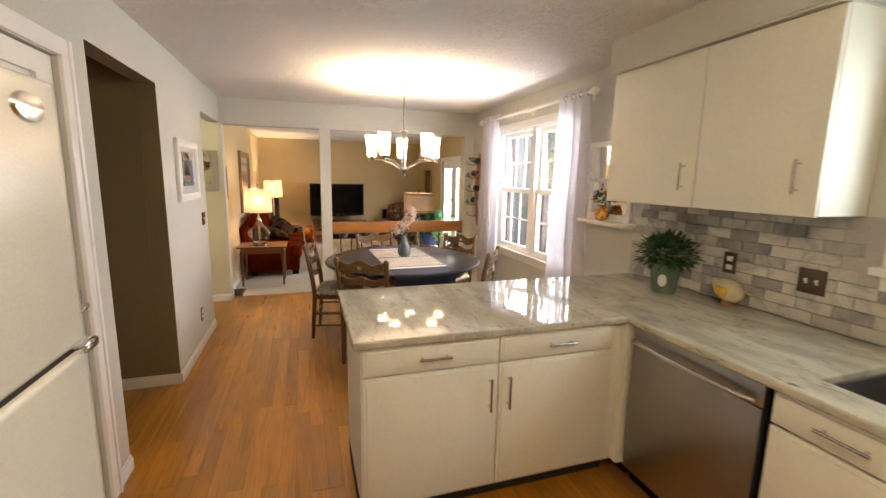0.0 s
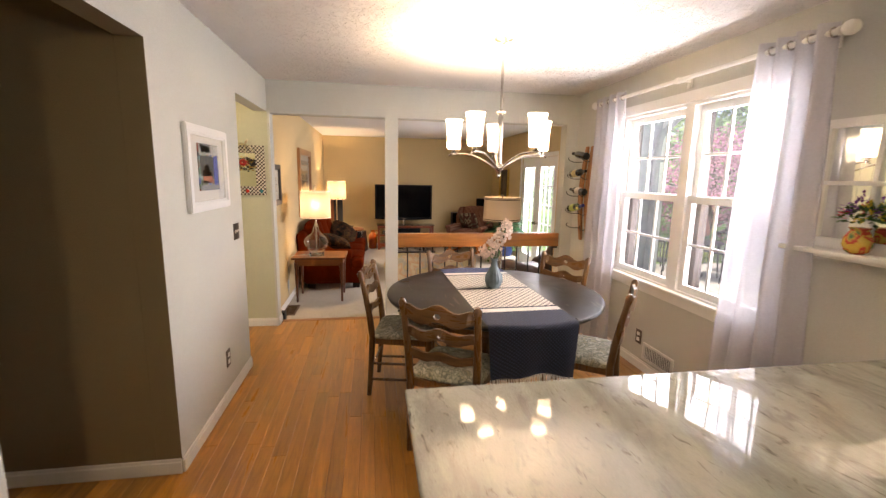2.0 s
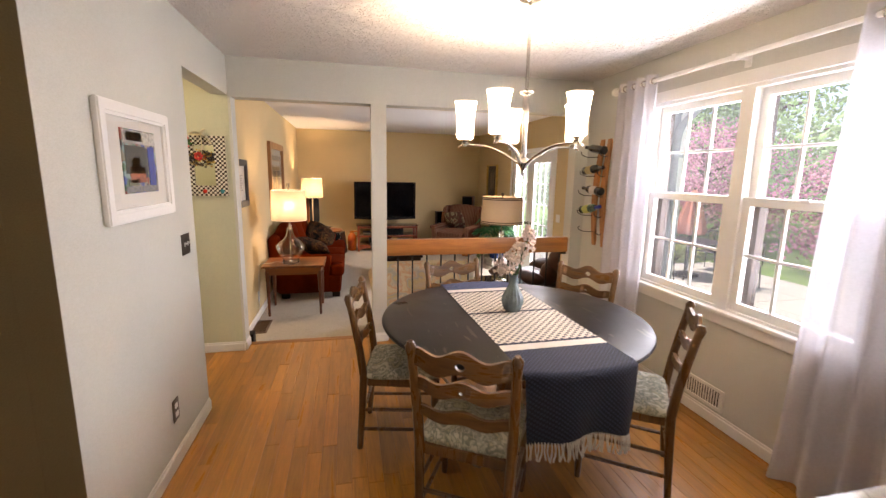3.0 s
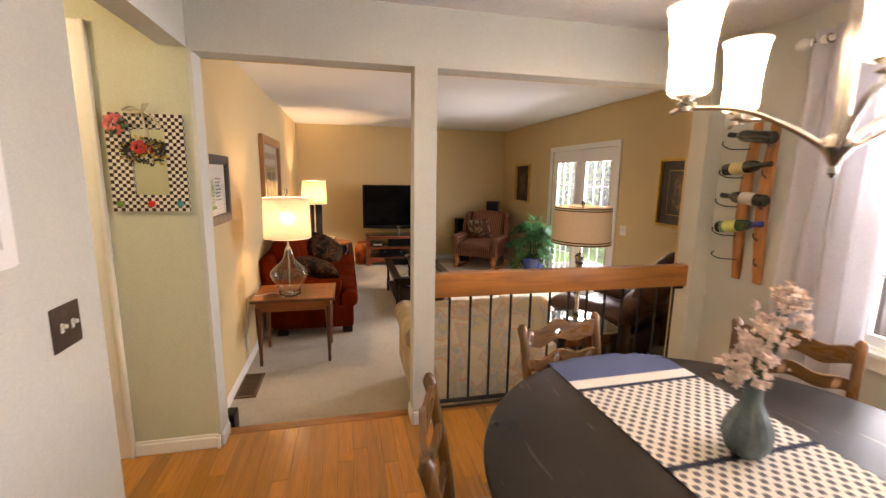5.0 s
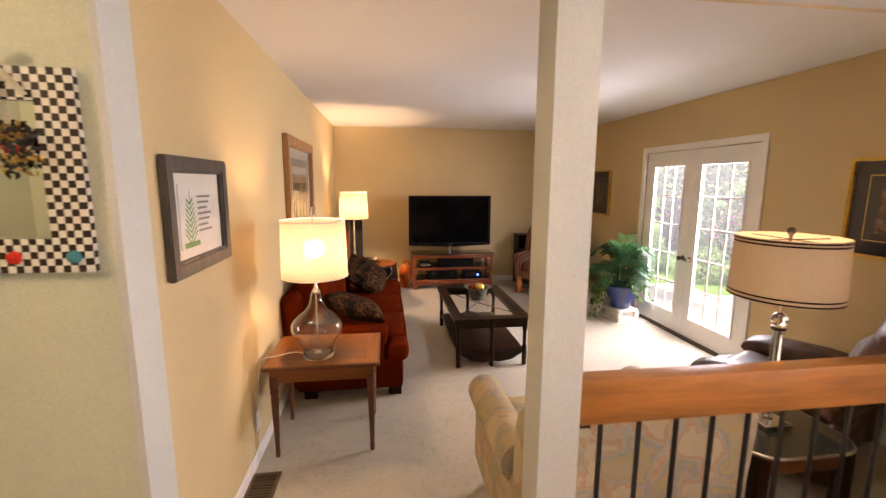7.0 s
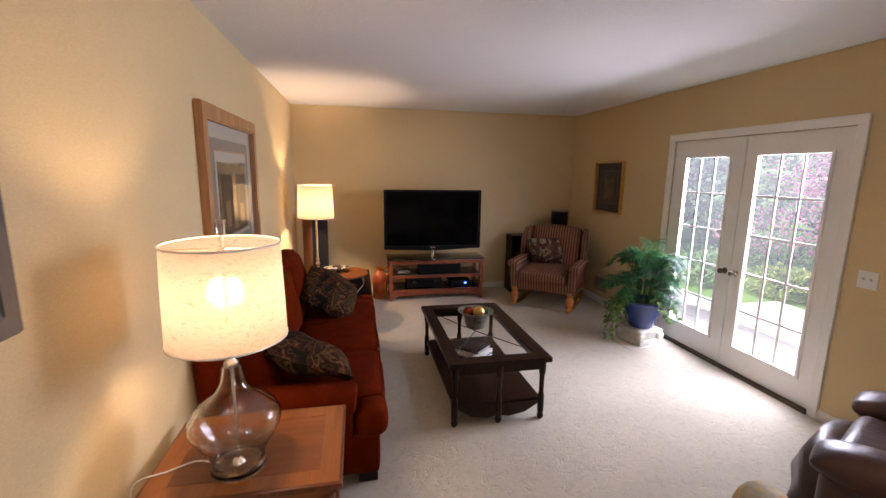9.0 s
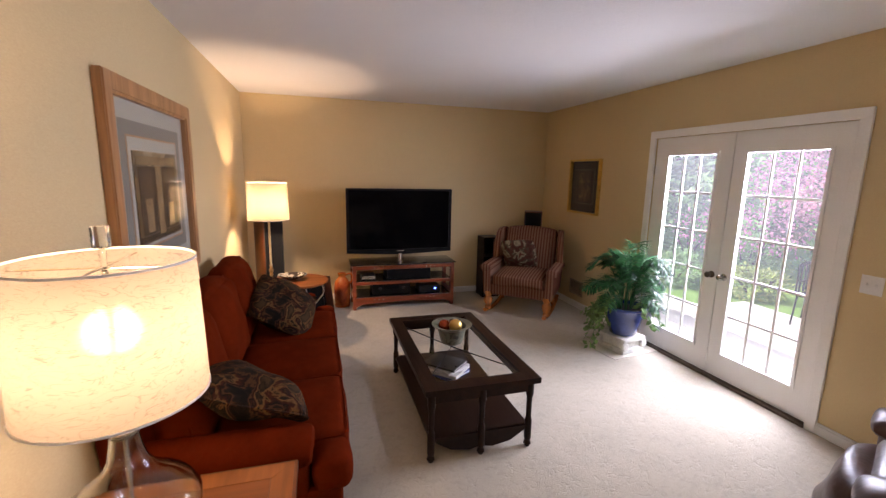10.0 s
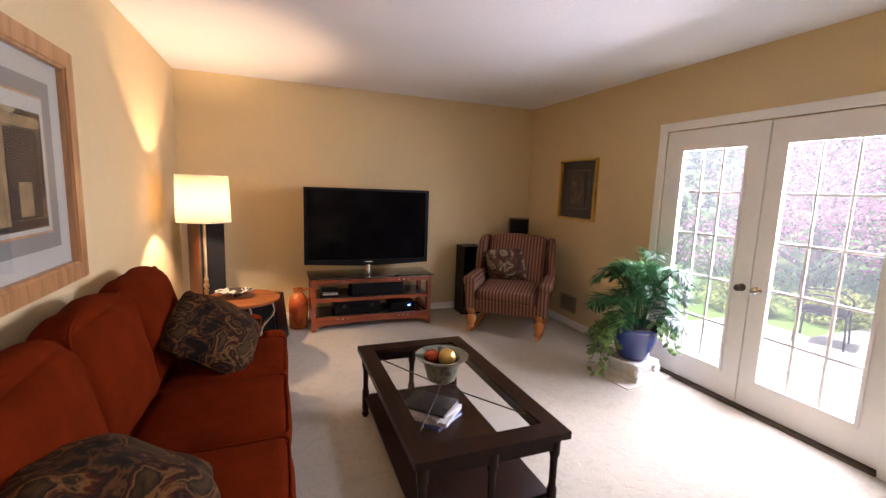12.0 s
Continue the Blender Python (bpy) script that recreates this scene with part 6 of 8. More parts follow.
def throw_pillow(at, face, across, size, thick, seed, words):
    """A pillow about a point, its broad side looking along face, one edge along across."""
    n = Vector(face).normalized()
    u = Vector(across)
    u = (u - n * u.dot(n)).normalized()
    p = thing("throw_pillow", *at, words, "pillow", "pillows on the sofa")
    p.matrix_world = Matrix.Translation(at) @ Matrix((u, n.cross(u), n)).transposed().to_4x4()
    part("pillow", cushion(bmesh.new(), size, size, thick, Matrix.Identity(4), 20, 1.0, 0.035, seed, 2.4), PAISLEY, p)
    part("seam", tube(bmesh.new(), [(size / 2 * math.sin(a) * (1 - 0.06 * (math.sin(a) * math.sin(b)) ** 2), size / 2 * math.sin(b) * (1 - 0.06 * (math.sin(a) * math.sin(b)) ** 2), 0.035 * noise.noise(Vector((2 * a / math.pi * 2 + seed, 2 * b / math.pi * 2, seed * 1.7)))) for a, b in
         [(math.pi / 2 * (2 * q / 16 - 1), -math.pi / 2) for q in range(16)] + [(math.pi / 2, math.pi / 2 * (2 * q / 16 - 1)) for q in range(16)] + [(math.pi / 2 * (1 - 2 * q / 16), math.pi / 2) for q in range(16)] + [(-math.pi / 2, math.pi / 2 * (1 - 2 * q / 16)) for q in range(17)]], 0.005, 6), PAISLEY, p)
    return p


throw_pillow((-0.41, 8.95, 0.50), (0.36, 0.22, 0.90), (1.0, 0.15, -0.42), 0.52, 0.20, 8.9, "dark paisley throw pillow at the arm by the lamp")
throw_pillow((-0.36, 10.43, 0.47), (0.48, -0.42, 0.78), (1.0, 0.10, -0.55), 0.52, 0.22, 10.4, "dark paisley throw pillow against the far arm")

BROWN_FRAME = timber("light_brown_frame", (0.36, 0.175, 0.065), 0.7, 0.4, "z", 24, 0.2)
SAGE = plain("pale_sage_mount", (0.38, 0.37, 0.31), 0.85, 0, 0.03, 4)
GREYM = plain("grey_mount", (0.19, 0.185, 0.155), 0.85)
SEPIA = print_mat("sepia_figures", [(0.0, (0.02, 0.013, 0.008)), (0.35, (0.07, 0.045, 0.022)), (0.55, (0.14, 0.095, 0.045)), (0.72, (0.035, 0.024, 0.014)), (0.9, (0.22, 0.17, 0.10))], 5)
lp = picture("large_framed_print", LXL, 9.665, 0.88, 90, 1.27, 1.10, 0.085, 0.045, BROWN_FRAME, [(0.085, SAGE), (0.185, GREYM), (0.255, BROWN_FRAME), (0.265, SAGE)], (0.30, 0.30, 0.285, 0.33), SEPIA, "large framed print with wide layered mounts")
INK, SAND = plain("sepia_ink", (0.022, 0.013, 0.007), 0.6, 0, 0.5, 14), plain("sepia_sand", (0.20, 0.135, 0.060), 0.6, 0, 0.4, 18)
for x0, x1, z0, z1, mt in ((-0.31, 0.31, 0.70, 0.745, SAND), (-0.29, -0.05, 0.33, 0.69, INK), (0.05, 0.29, 0.33, 0.69, INK), (-0.045, 0.045, 0.31, 0.695, SAND), (-0.33, 0.33, 0.295, 0.325, INK), (-0.22, -0.12, 0.34, 0.52, SAND), (0.12, 0.22, 0.34, 0.48, SAND)):
    part("printed_shape", one(x0, x1, -0.0178 if mt is SAND else -0.0174, -0.0165, z0, z1), mt, lp)
DARKF = timber("dark_grey_brown_frame", (0.055, 0.045, 0.035), 0.7, 0.45, "z", 24, 0.1)
bp = picture("framed_botanical_print", LXL, 7.31, 1.19, 90, 0.62, 0.492, 0.06, 0.032, DARKF, [(0.06, IVORY)], (0.12, 0.12, 0.11, 0.11), plain("print_paper", (0.70, 0.69, 0.64), 0.7), "dark framed print of a green leaf with lettering")
bm = bmesh.new()
for k in range(8):
    for s in (-1, 1):
        leaf(bm, Vector((-0.095, -0.0145 - 0.0004 * (k % 2), 0.125 + 0.024 * k)), Vector((0.75 * s, 0, 0.65)), Vector((0, -1, 0)), 0.085 - 0.006 * k, 0.030, 0.0)
box(bm, -0.097, -0.093, -0.0146, -0.0142, 0.11, 0.36)
box(bm, -0.165, -0.02, -0.0145, -0.0141, 0.112, 0.135)
part("green_leaf", bm, plain("printed_green", (0.10, 0.28, 0.05), 0.7), bp)
for k in range(7):
    part("lettering", one(-0.02, 0.12 - 0.02 * (k % 3), -0.0142, -0.0135, 0.32 - 0.025 * k, 0.33 - 0.025 * k), plain("printed_grey", (0.2, 0.2, 0.18), 0.7), bp)
ARTRED = print_mat("dark_woven_art", [(0.0, (0.020, 0.012, 0.010)), (0.3, (0.06, 0.03, 0.02)), (0.5, (0.10, 0.055, 0.03)), (0.7, (0.035, 0.025, 0.03)), (0.85, (0.16, 0.10, 0.05))], 16)
NAVYM = plain("dark_navy_mount", (0.022, 0.020, 0.026), 0.6)
picture("gilt_framed_art", LXR, 7.635, 1.066, -90, 0.74, 0.705, 0.016, 0.04, GOLD, [(0.016, NAVYM), (0.12, GOLD), (0.127, NAVYM)], (0.20, 0.20, 0.17, 0.17), ARTRED, "gilt framed art in dark mounts")
picture("gilt_framed_art", LXR, 11.71, 1.085, -90, 0.64, 0.70, 0.016, 0.05, GOLD, [(0.016, NAVYM), (0.13, GREYM), (0.138, NAVYM)], (0.19, 0.19, 0.17, 0.17), ARTRED, "gilt framed art in dark mounts beside the doors")

# floor lamp, tower speaker, side table in the far corner
BRASS = plain("aged_brass", (0.45, 0.32, 0.15), 0.3, 1.0, 0.1, 10, 0.02)
fl = thing("floor_lamp", -0.585, 11.75, LZ, "brass floor lamp with a lit ivory drum shade", "lamp")
part("base", lathe(bmesh.new(), [(0.14, 0), (0.14, 0.012), (0.10, 0.03), (0.03, 0.045), (0.016, 0.06)], 28), BRASS, fl)
part("pole", lathe(bmesh.new(), [(0.013, 0.05), (0.013, 0.62), (0.022, 0.63), (0.012, 0.65), (0.026, 0.68), (0.012, 0.71), (0.020, 0.73), (0.011, 0.75), (0.011, 1.33)], 16), BRASS, fl, "turned brass pole")
part("spider", tube(tube(bmesh.new(), [(-0.196, 0, 1.62), (0.196, 0, 1.62)], 0.0025, 6), [(0, 0, 1.32), (0, 0, 1.64)], 0.003, 6), BRASS, fl)
shade_rims(part("shade", drum(0.212, 0.200, 1.24, 1.635, 48, 0), SHADE_FL, fl, "lit ivory drum shade"), 0.212, 0.200, 1.24, 1.635, IVORY)
sp1 = thing("tower_speaker", -0.66, 12.36, LZ, "tall tower loudspeaker with cherry side and black grille", "speaker", rz=28)
part("cabinet", one(-0.115, 0.115, -0.14, 0.16, 0.0, 1.235, 0.006), CHERRY_Z, sp1, "reddish wood cabinet")
part("grille", one(-0.108, 0.108, -0.158, -0.139, 0.03, 1.22, 0.006), GRILLE, sp1, "black cloth grille")
part("side_grille", one(0.114, 0.124, -0.13, 0.15, 0.03, 1.22, 0.003), GRILLE, sp1)
st = thing("side_table", -0.30, 11.60, LZ, "round cherry side table with a scrolled metal frame", "side table")
part("top", lathe(bmesh.new(), [(0.30, 0.565), (0.315, 0.57), (0.318, 0.582), (0.31, 0.59), (0.05, 0.59)], 40), CHERRY, st, "round cherry top")
for k in range(4):
    a = radians(20 + 90 * k)
    part("leg", tube(bmesh.new(), curve_pts([(0.24 * math.cos(a), 0.24 * math.sin(a), 0.566), (0.28 * math.cos(a), 0.28 * math.sin(a), 0.42), (0.16 * math.cos(a), 0.16 * math.sin(a), 0.25), (0.26 * math.cos(a), 0.26 * math.sin(a), 0.0)], 7), 0.011, 8), NICKEL, st, "bent steel leg")
dishy = thing("decorative_dish", -0.36, 11.66, LZ + 0.591, "black and white patterned oval dish on the side table", "dish")
DISH = pattern_cloth("black_white_glaze", [(0.42, (0.03, 0.025, 0.02)), (0.46, (0.40, 0.37, 0.30)), (0.54, (0.40, 0.37, 0.30)), (0.58, (0.04, 0.03, 0.025))], 14, 0.5, 0.15)
part("bowl", lathe(bmesh.new(), [(0.05, 0.0), (0.06, 0.008), (0.13, 0.045), (0.138, 0.052), (0.132, 0.054), (0.06, 0.016), (0.004, 0.012)], 36, caps=False, wave=lambda a, k: 1 + 0.12 * math.cos(2 * a)), DISH, dishy)
rm = thing("remote_control", -0.47, 11.50, LZ + 0.5915, "white remote control on the side table", "remote", rz=30)
part("body", one(-0.02, 0.02, -0.075, 0.075, 0, 0.018, 0.006), WHITE_PLASTIC, rm)
sub = thing("subwoofer", -0.10, 12.10, LZ, "black tapered subwoofer on the carpet", "speaker", rz=-14)
part("cabinet", prism(bmesh.new(), [(-0.26, 0.0), (0.16, 0.0), (0.11, 0.47), (-0.18, 0.47)], -0.17, 0.17, lambda u, v, w: (u, w, v)), BLACK, sub)
part("grille", prism(bmesh.new(), [(-0.23, 0.03), (0.135, 0.03), (0.095, 0.44), (-0.16, 0.44)], -0.182, -0.169, lambda u, v, w: (u, w, v)), GRILLE, sub)
jug = thing("ceramic_jug", 0.205, 12.46, LZ, "orange glazed ceramic jug with a loop handle", "jug")
JUG = pattern_cloth("orange_streaked_glaze", [(0.30, (0.20, 0.035, 0.012)), (0.46, (0.45, 0.085, 0.018)), (0.58, (0.52, 0.17, 0.03)), (0.66, (0.26, 0.16, 0.07)), (0.75, (0.45, 0.08, 0.02))], 5, 0.8, 0.2)
part("body", lathe(bmesh.new(), [(0.095, 0), (0.10, 0.02), (0.105, 0.26), (0.095, 0.33), (0.06, 0.38), (0.045, 0.40), (0.048, 0.43), (0.058, 0.445), (0.045, 0.445), (0.036, 0.40)], 28), JUG, jug)
part("handle", tube(bmesh.new(), curve_pts([(0.045, -0.02, 0.425), (0.11, -0.03, 0.44), (0.135, -0.035, 0.38), (0.095, -0.02, 0.30)], 6), 0.012, 8), JUG, jug)

# television on its stand
STAND_WOOD = timber("red_cherry_stand", (0.22, 0.045, 0.013), 0.6, 0.3, "x", 20, 0.3)
STX, STY = 1.005, 12.44
stand = thing("tv_stand", STX, STY, LZ, "cherry television stand with glass shelves and open front", "tv stand")
for s in (-1, 1):
    part("side_panel", cells([-0.22, -0.16, 0.16, 0.22], [0.0, 0.13, 0.20, 0.53, 0.585], {(1, 0), (1, 2), (1, 1)} - {(1, 1)}, s * 0.655 - 0.022, s * 0.655 + 0.022, wall_x), STAND_WOOD, stand)
for z0, z1, nm in ((0.525, 0.575, "top_rail"), (0.325, 0.365, "middle_rail"), (0.10, 0.155, "bottom_rail")):
    part(nm, one(-0.635, 0.635, -0.218, -0.195, z0, z1, 0.003), STAND_WOOD, stand, "cherry front rail")
    for x in (-0.40, -0.345, -0.29, 0.29, 0.345, 0.40):
        if nm != "middle_rail":
            part("stud", lathe(bmesh.new(), [(0.011, 0), (0.009, 0.005)], 12, m=pose(x, -0.218, (z0 + z1) / 2, 90, 0, 0)), NICKEL, stand, "round metal stud")
part("skirt", prism(bmesh.new(), [(-0.635, 0.10), (-0.635, 0.03), (-0.55, 0.07), (0.0, 0.088), (0.55, 0.07), (0.635, 0.03), (0.635, 0.10)], -0.216, -0.197, lambda u, v, w: (u, w, v)), STAND_WOOD, stand)
SMOKE = plain("smoked_glass_shelf", (0.02, 0.022, 0.02), 0.05, 0, 0.1, 3, 0.0)
part("glass_top", one(-0.70, 0.70, -0.235, 0.23, 0.586, 0.596, 0.003), SMOKE, stand, "smoked glass top")
for z in (0.366, 0.156):
    part("glass_shelf", one(-0.632, 0.632, -0.19, 0.21, z, z + 0.008), SMOKE, stand)
AUDIO = thing("av_receiver", STX - 0.17, STY - 0.01, LZ + 0.165, "black audio receiver on the lower shelf", "receiver")
part("case", one(-0.25, 0.25, -0.16, 0.16, 0.01, 0.15, 0.004), BLACK, AUDIO)
for x in (-0.15, 0.16):
    part("dial", lathe(bmesh.new(), [(0.022, 0), (0.020, 0.014)], 20, m=pose(x, -0.16, 0.09, 90, 0, 0)), IRON, AUDIO)
part("display", one(-0.09, 0.10, -0.162, -0.158, 0.08, 0.115), SCREEN, AUDIO)
for x in (-0.21, 0.21):
    part("foot", one(x - 0.02, x + 0.02, -0.12, -0.08, 0, 0.011), BLACK, AUDIO)
cb = thing("cable_box", STX + 0.36, STY - 0.02, LZ + 0.165, "small black cable box with a blue indicator", "cable box")
part("case", one(-0.15, 0.15, -0.12, 0.12, 0, 0.09, 0.012, 3), BLACK, cb)
m_led, nodes, links, b = shader("blue_indicator")
b.inputs["Emission Color"].default_value, b.inputs["Emission Strength"].default_value = (0.05, 0.15, 1.0, 1), 6.0
part("indicator", one(0.06, 0.09, -0.123, -0.119, 0.04, 0.06), m_led, cb, "glowing blue indicator")
spk = thing("center_speaker", STX + 0.06, STY - 0.03, LZ + 0.375, "long black centre speaker on the middle shelf", "speaker")
part("case", one(-0.30, 0.30, -0.13, 0.14, 0, 0.145, 0.006), BLACK, spk)
part("grille", one(-0.285, 0.285, -0.142, -0.129, 0.01, 0.135, 0.005), GRILLE, spk)
dvd = thing("disc_player", STX - 0.47, STY - 0.05, LZ + 0.375, "small silver and black media player", "media player")
part("case", one(-0.09, 0.09, -0.1, 0.1, 0, 0.06, 0.004), BLACK, dvd)
part("front", one(-0.085, 0.085, -0.104, -0.099, 0.005, 0.05, 0.003), NICKEL, dvd)
tv = thing("television", 0.95, 12.285, LZ + 0.597, "large black flat-screen television, switched off", "television")
part("bezel", cells([-0.688, -0.655, 0.655, 0.688], [0.142, 0.185, 0.942, 0.968], {(1, 1)}, -0.022, 0.02, wall_y), BLACK, tv, "glossy black bezel")
part("screen", one(-0.66, 0.66, -0.008, 0.015, 0.18, 0.945), SCREEN, tv, smooth=False)
part("back_shell", boxes((-0.60, 0.60, 0.02, 0.07, 0.20, 0.90), bevel=0.02), BLACK, tv)
part("speaker_lip", prism(bmesh.new(), [(-0.688, 0.142), (0.688, 0.142), (0.10, 0.115), (-0.10, 0.115)], -0.015, 0.03, lambda u, v, w: (u, w, v)), BLACK, tv)
part("logo_bar", one(-0.045, 0.045, -0.0245, -0.021, 0.157, 0.168), NICKEL, tv)
part("neck", lathe(bmesh.new(), [(0.05, 0.015), (0.03, 0.03), (0.03, 0.13)], 20), CHROME, tv)
part("foot", lathe(bmesh.new(), [(0.17, 0), (0.17, 0.012), (0.05, 0.02)], 40, m=Matrix.Diagonal((2.1, 1.0, 1, 1))), SMOKE, tv, "glossy black oval foot")

# cube speaker on a wooden stand, dark media tower in the corner
cs = thing("corner_speaker", 2.94, 12.42, LZ, "black cube speaker on a tall wooden case", "speaker", rz=-28)
part("case", one(-0.13, 0.13, -0.12, 0.14, 0, 0.985, 0.005), CHERRY_Z, cs, "wooden speaker stand")
part("box", one(-0.125, 0.125, -0.13, 0.13, 0.986, 1.255, 0.006), CHERRY_Z, cs)
part("grille", one(-0.112, 0.112, -0.142, -0.129, 1.0, 1.243, 0.006), GRILLE, cs, "black grille")
mt = thing("media_tower", 2.32, 12.55, LZ, "dark narrow media tower behind the rocking chair", "shelf")
part("case", cells([-0.13, -0.11, 0.11, 0.13], [0, 0.02, 0.30, 0.32, 0.58, 0.60, 0.86, 0.88], {(1, 1), (1, 3), (1, 5)}, -0.12, 0.14, wall_y), ESPRESSO, mt)
part("back", one(-0.12, 0.12, 0.12, 0.141, 0.01, 0.87), BLACK, mt)

# wing-back rocking chair
STRIPE = striped_cloth("rust_striped_upholstery", (0.105, 0.034, 0.018), (0.185, 0.100, 0.062), 0.034, 0)
AMBER = timber("amber_wood", (0.42, 0.15, 0.035), 0.6, 0.22, "z", 24, 0.5)
rc = thing("rocking_chair", 2.48, 11.75, LZ, "wing-back rocking chair in rust striped cloth with amber wood legs", "rocking chair", rz=140)
part("seat_base", soft_box(bmesh.new(), 0.66, 0.64, 0.15, pose(0, 0.0, 0.365, -3, 0, 0), 0.02), STRIPE, rc)
m = pose(0, 0.03, 0.505, -4, 0, 0)
sc = part("seat_cushion", soft_box(bmesh.new(), 0.585, 0.62, 0.135, m, 0.035, (0, 0.01, 0.022), 9, 0.004, 2.0), STRIPE, rc, "box seat cushion")
for z in (-0.055, 0.055):
    part("piping", tube(bmesh.new(), [m @ Vector((u, v, z)) for u, v in rim_loop(0.585, 0.622, 0.04)], 0.005, 6), STRIPE, sc)
bm = soft_box(bmesh.new(), 0.64, 0.15, 0.70, pose(0, -0.345, 0.785, 13, 0, 0), 0.05, (0, 0.03, 0.0), 10, 0.005, 4.0)
for v in bm.verts:
    if v.co.z > 0.95:
        v.co.z += 0.035 * (1 - (v.co.x / 0.32) ** 2)
part("backrest", bm, STRIPE, rc)
for s in (-1, 1):
    bm = prism(bmesh.new(), [(-0.40, 0.64), (-0.17, 0.64), (-0.155, 0.70), (-0.185, 0.90), (-0.235, 1.06), (-0.30, 1.115), (-0.40, 1.13), (-0.47, 1.12)], -0.035, 0.035, lambda u, v, w: (s * (0.335 + 0.20 * max(0.0, u + 0.40) + 0.02) + w, u, v))
    bmesh.ops.bevel(bm, geom=bm.edges[:], offset=0.018, segments=3, profile=0.5, affect="EDGES")
    part("wing", bm, STRIPE, rc, "padded wing")
    bm = soft_box(bmesh.new(), 0.10, 0.66, 0.36, pose(s * 0.365, 0.0, 0.465, -2, s * 3, 0), 0.025)
    tube(bm, [(s * 0.385, -0.30, 0.655), (s * 0.385, 0.0, 0.655), (s * 0.385, 0.315, 0.645), (s * 0.385, 0.335, 0.645), (s * 0.385, 0.342, 0.645)], [0.062, 0.066, 0.068, 0.060, 0.045], 20, flat=0.85)
    part("arm", bm, STRIPE, rc, "rolled arm")
    part("front_leg", lathe(bmesh.new(), [(0.030, 0.055), (0.042, 0.085), (0.030, 0.105), (0.050, 0.16), (0.055, 0.20), (0.034, 0.245), (0.052, 0.275), (0.052, 0.315)], 18, (s * 0.345, 0.28, 0)), AMBER, rc, "turned amber wood leg")
    part("rear_leg", tube(bmesh.new(), [(s * 0.31, -0.28, 0.31), (s * 0.33, -0.33, 0.05)], 0.026, 10), AMBER, rc)
    part("rocker", tube(bmesh.new(), curve_pts([(s * 0.345, 0.40, 0.075), (s * 0.345, 0.20, 0.034), (s * 0.345, -0.05, 0.026), (s * 0.345, -0.30, 0.05), (s * 0.345, -0.55, 0.12)], 8), 0.026, 10, flat=0.9), AMBER, rc, "curved rocker")
rc.matrix_world = rc.matrix_world @ Matrix.Diagonal((1.08, 1.0, 0.935, 1))
rp = thing("floral_pillow", 2.33, 11.56, 0.52, "dark floral cushion on the rocking chair", "pillow")
rp.matrix_world = pose(2.48, 11.75, LZ, 0, 0, 140) @ pose(0.095, -0.125, 0.735, 68, 8, 0)
part("pillow", cushion(bmesh.new(), 0.45, 0.42, 0.16, Matrix.Identity(4), 16, 1.0, 0.02, 4.0, 2.6), pattern_cloth("dark_floral", [(0.36, (0.055, 0.020, 0.014)), (0.46, (0.085, 0.035, 0.022)), (0.52, (0.06, 0.055, 0.035)), (0.58, (0.26, 0.21, 0.13)), (0.64, (0.17, 0.15, 0.09)), (0.70, (0.10, 0.03, 0.02))], 11, 0.6), rp)

# coffee table with glass top
CX, CY = 0.89, 9.75
ct = thing("coffee_table", CX, CY, LZ, "dark espresso coffee table with a glass top and lower shelf", "coffee table")
part("top_frame", cells([-0.38, -0.285, 0.285, 0.38], [-0.67, -0.565, 0.565, 0.67], {(1, 1)}, 0.462, 0.498, slab_z), ESPRESSO, ct, "dark wooden top frame")
bm = bmesh.new()
bm.faces.new([bm.verts.new(p) for p in ((-0.29, -0.57, 0.490), (0.29, -0.57, 0.490), (0.29, 0.57, 0.490), (-0.29, 0.57, 0.490))])
g = part("glass_top", bm, PANE, ct, "clear glass panel", smooth=False)
g.visible_shadow = False
part("apron", cells([-0.345, -0.325, 0.325, 0.345], [-0.635, -0.615, 0.615, 0.635], {(1, 1)}, 0.395, 0.463, slab_z), ESPRESSO, ct)
part("shelf", one(-0.335, 0.335, -0.625, 0.625, 0.13, 0.155, 0.004), ESPRESSO, ct, "dark lower shelf")
for s in (-1, 1):
    part("end_panel", prism(bmesh.new(), [(-0.30, 0.155), (-0.30, 0.125), (-0.2, 0.065), (-0.08, 0.045), (0.0, 0.06), (0.08, 0.045), (0.2, 0.065), (0.30, 0.125), (0.30, 0.155)], s * 0.61, s * 0.63, lambda u, v, w: (u, w, v)), ESPRESSO, ct)
turned = [(0.016, 0.0), (0.026, 0.02), (0.018, 0.045), (0.024, 0.06), (0.024, 0.19), (0.017, 0.21), (0.019, 0.35), (0.026, 0.37), (0.026, 0.463)]
for x, y in ((-0.33, -0.62), (0.33, -0.62), (-0.33, 0.62), (0.33, 0.62), (0.0, -0.62), (0.0, 0.62)):
    part("leg", lathe(bmesh.new(), turned, 14, (x, y, 0)), ESPRESSO, ct, "turned dark leg")
for x0, y0, x1, y1 in ((-0.28, 0.5, 0.28, -0.42), (0.28, 0.5, -0.28, -0.42)):
    part("brace", tube(bmesh.new(), curve_pts([(x0, y0, 0.470), ((x0 + x1) / 2, (y0 + y1) / 2, 0.455), (x1, y1, 0.470)], 8), 0.004, 6), IRON, ct, "thin curved iron rod")
bowl = thing("bowl", 0.88, 9.765, LZ + 0.498, "mottled green-brown metal bowl of gilt balls", "bowl")
PATINA = pattern_cloth("mottled_patina", [(0.35, (0.05, 0.05, 0.035)), (0.5, (0.17, 0.16, 0.11)), (0.65, (0.09, 0.11, 0.08))], 22, 1.5, 0.35)
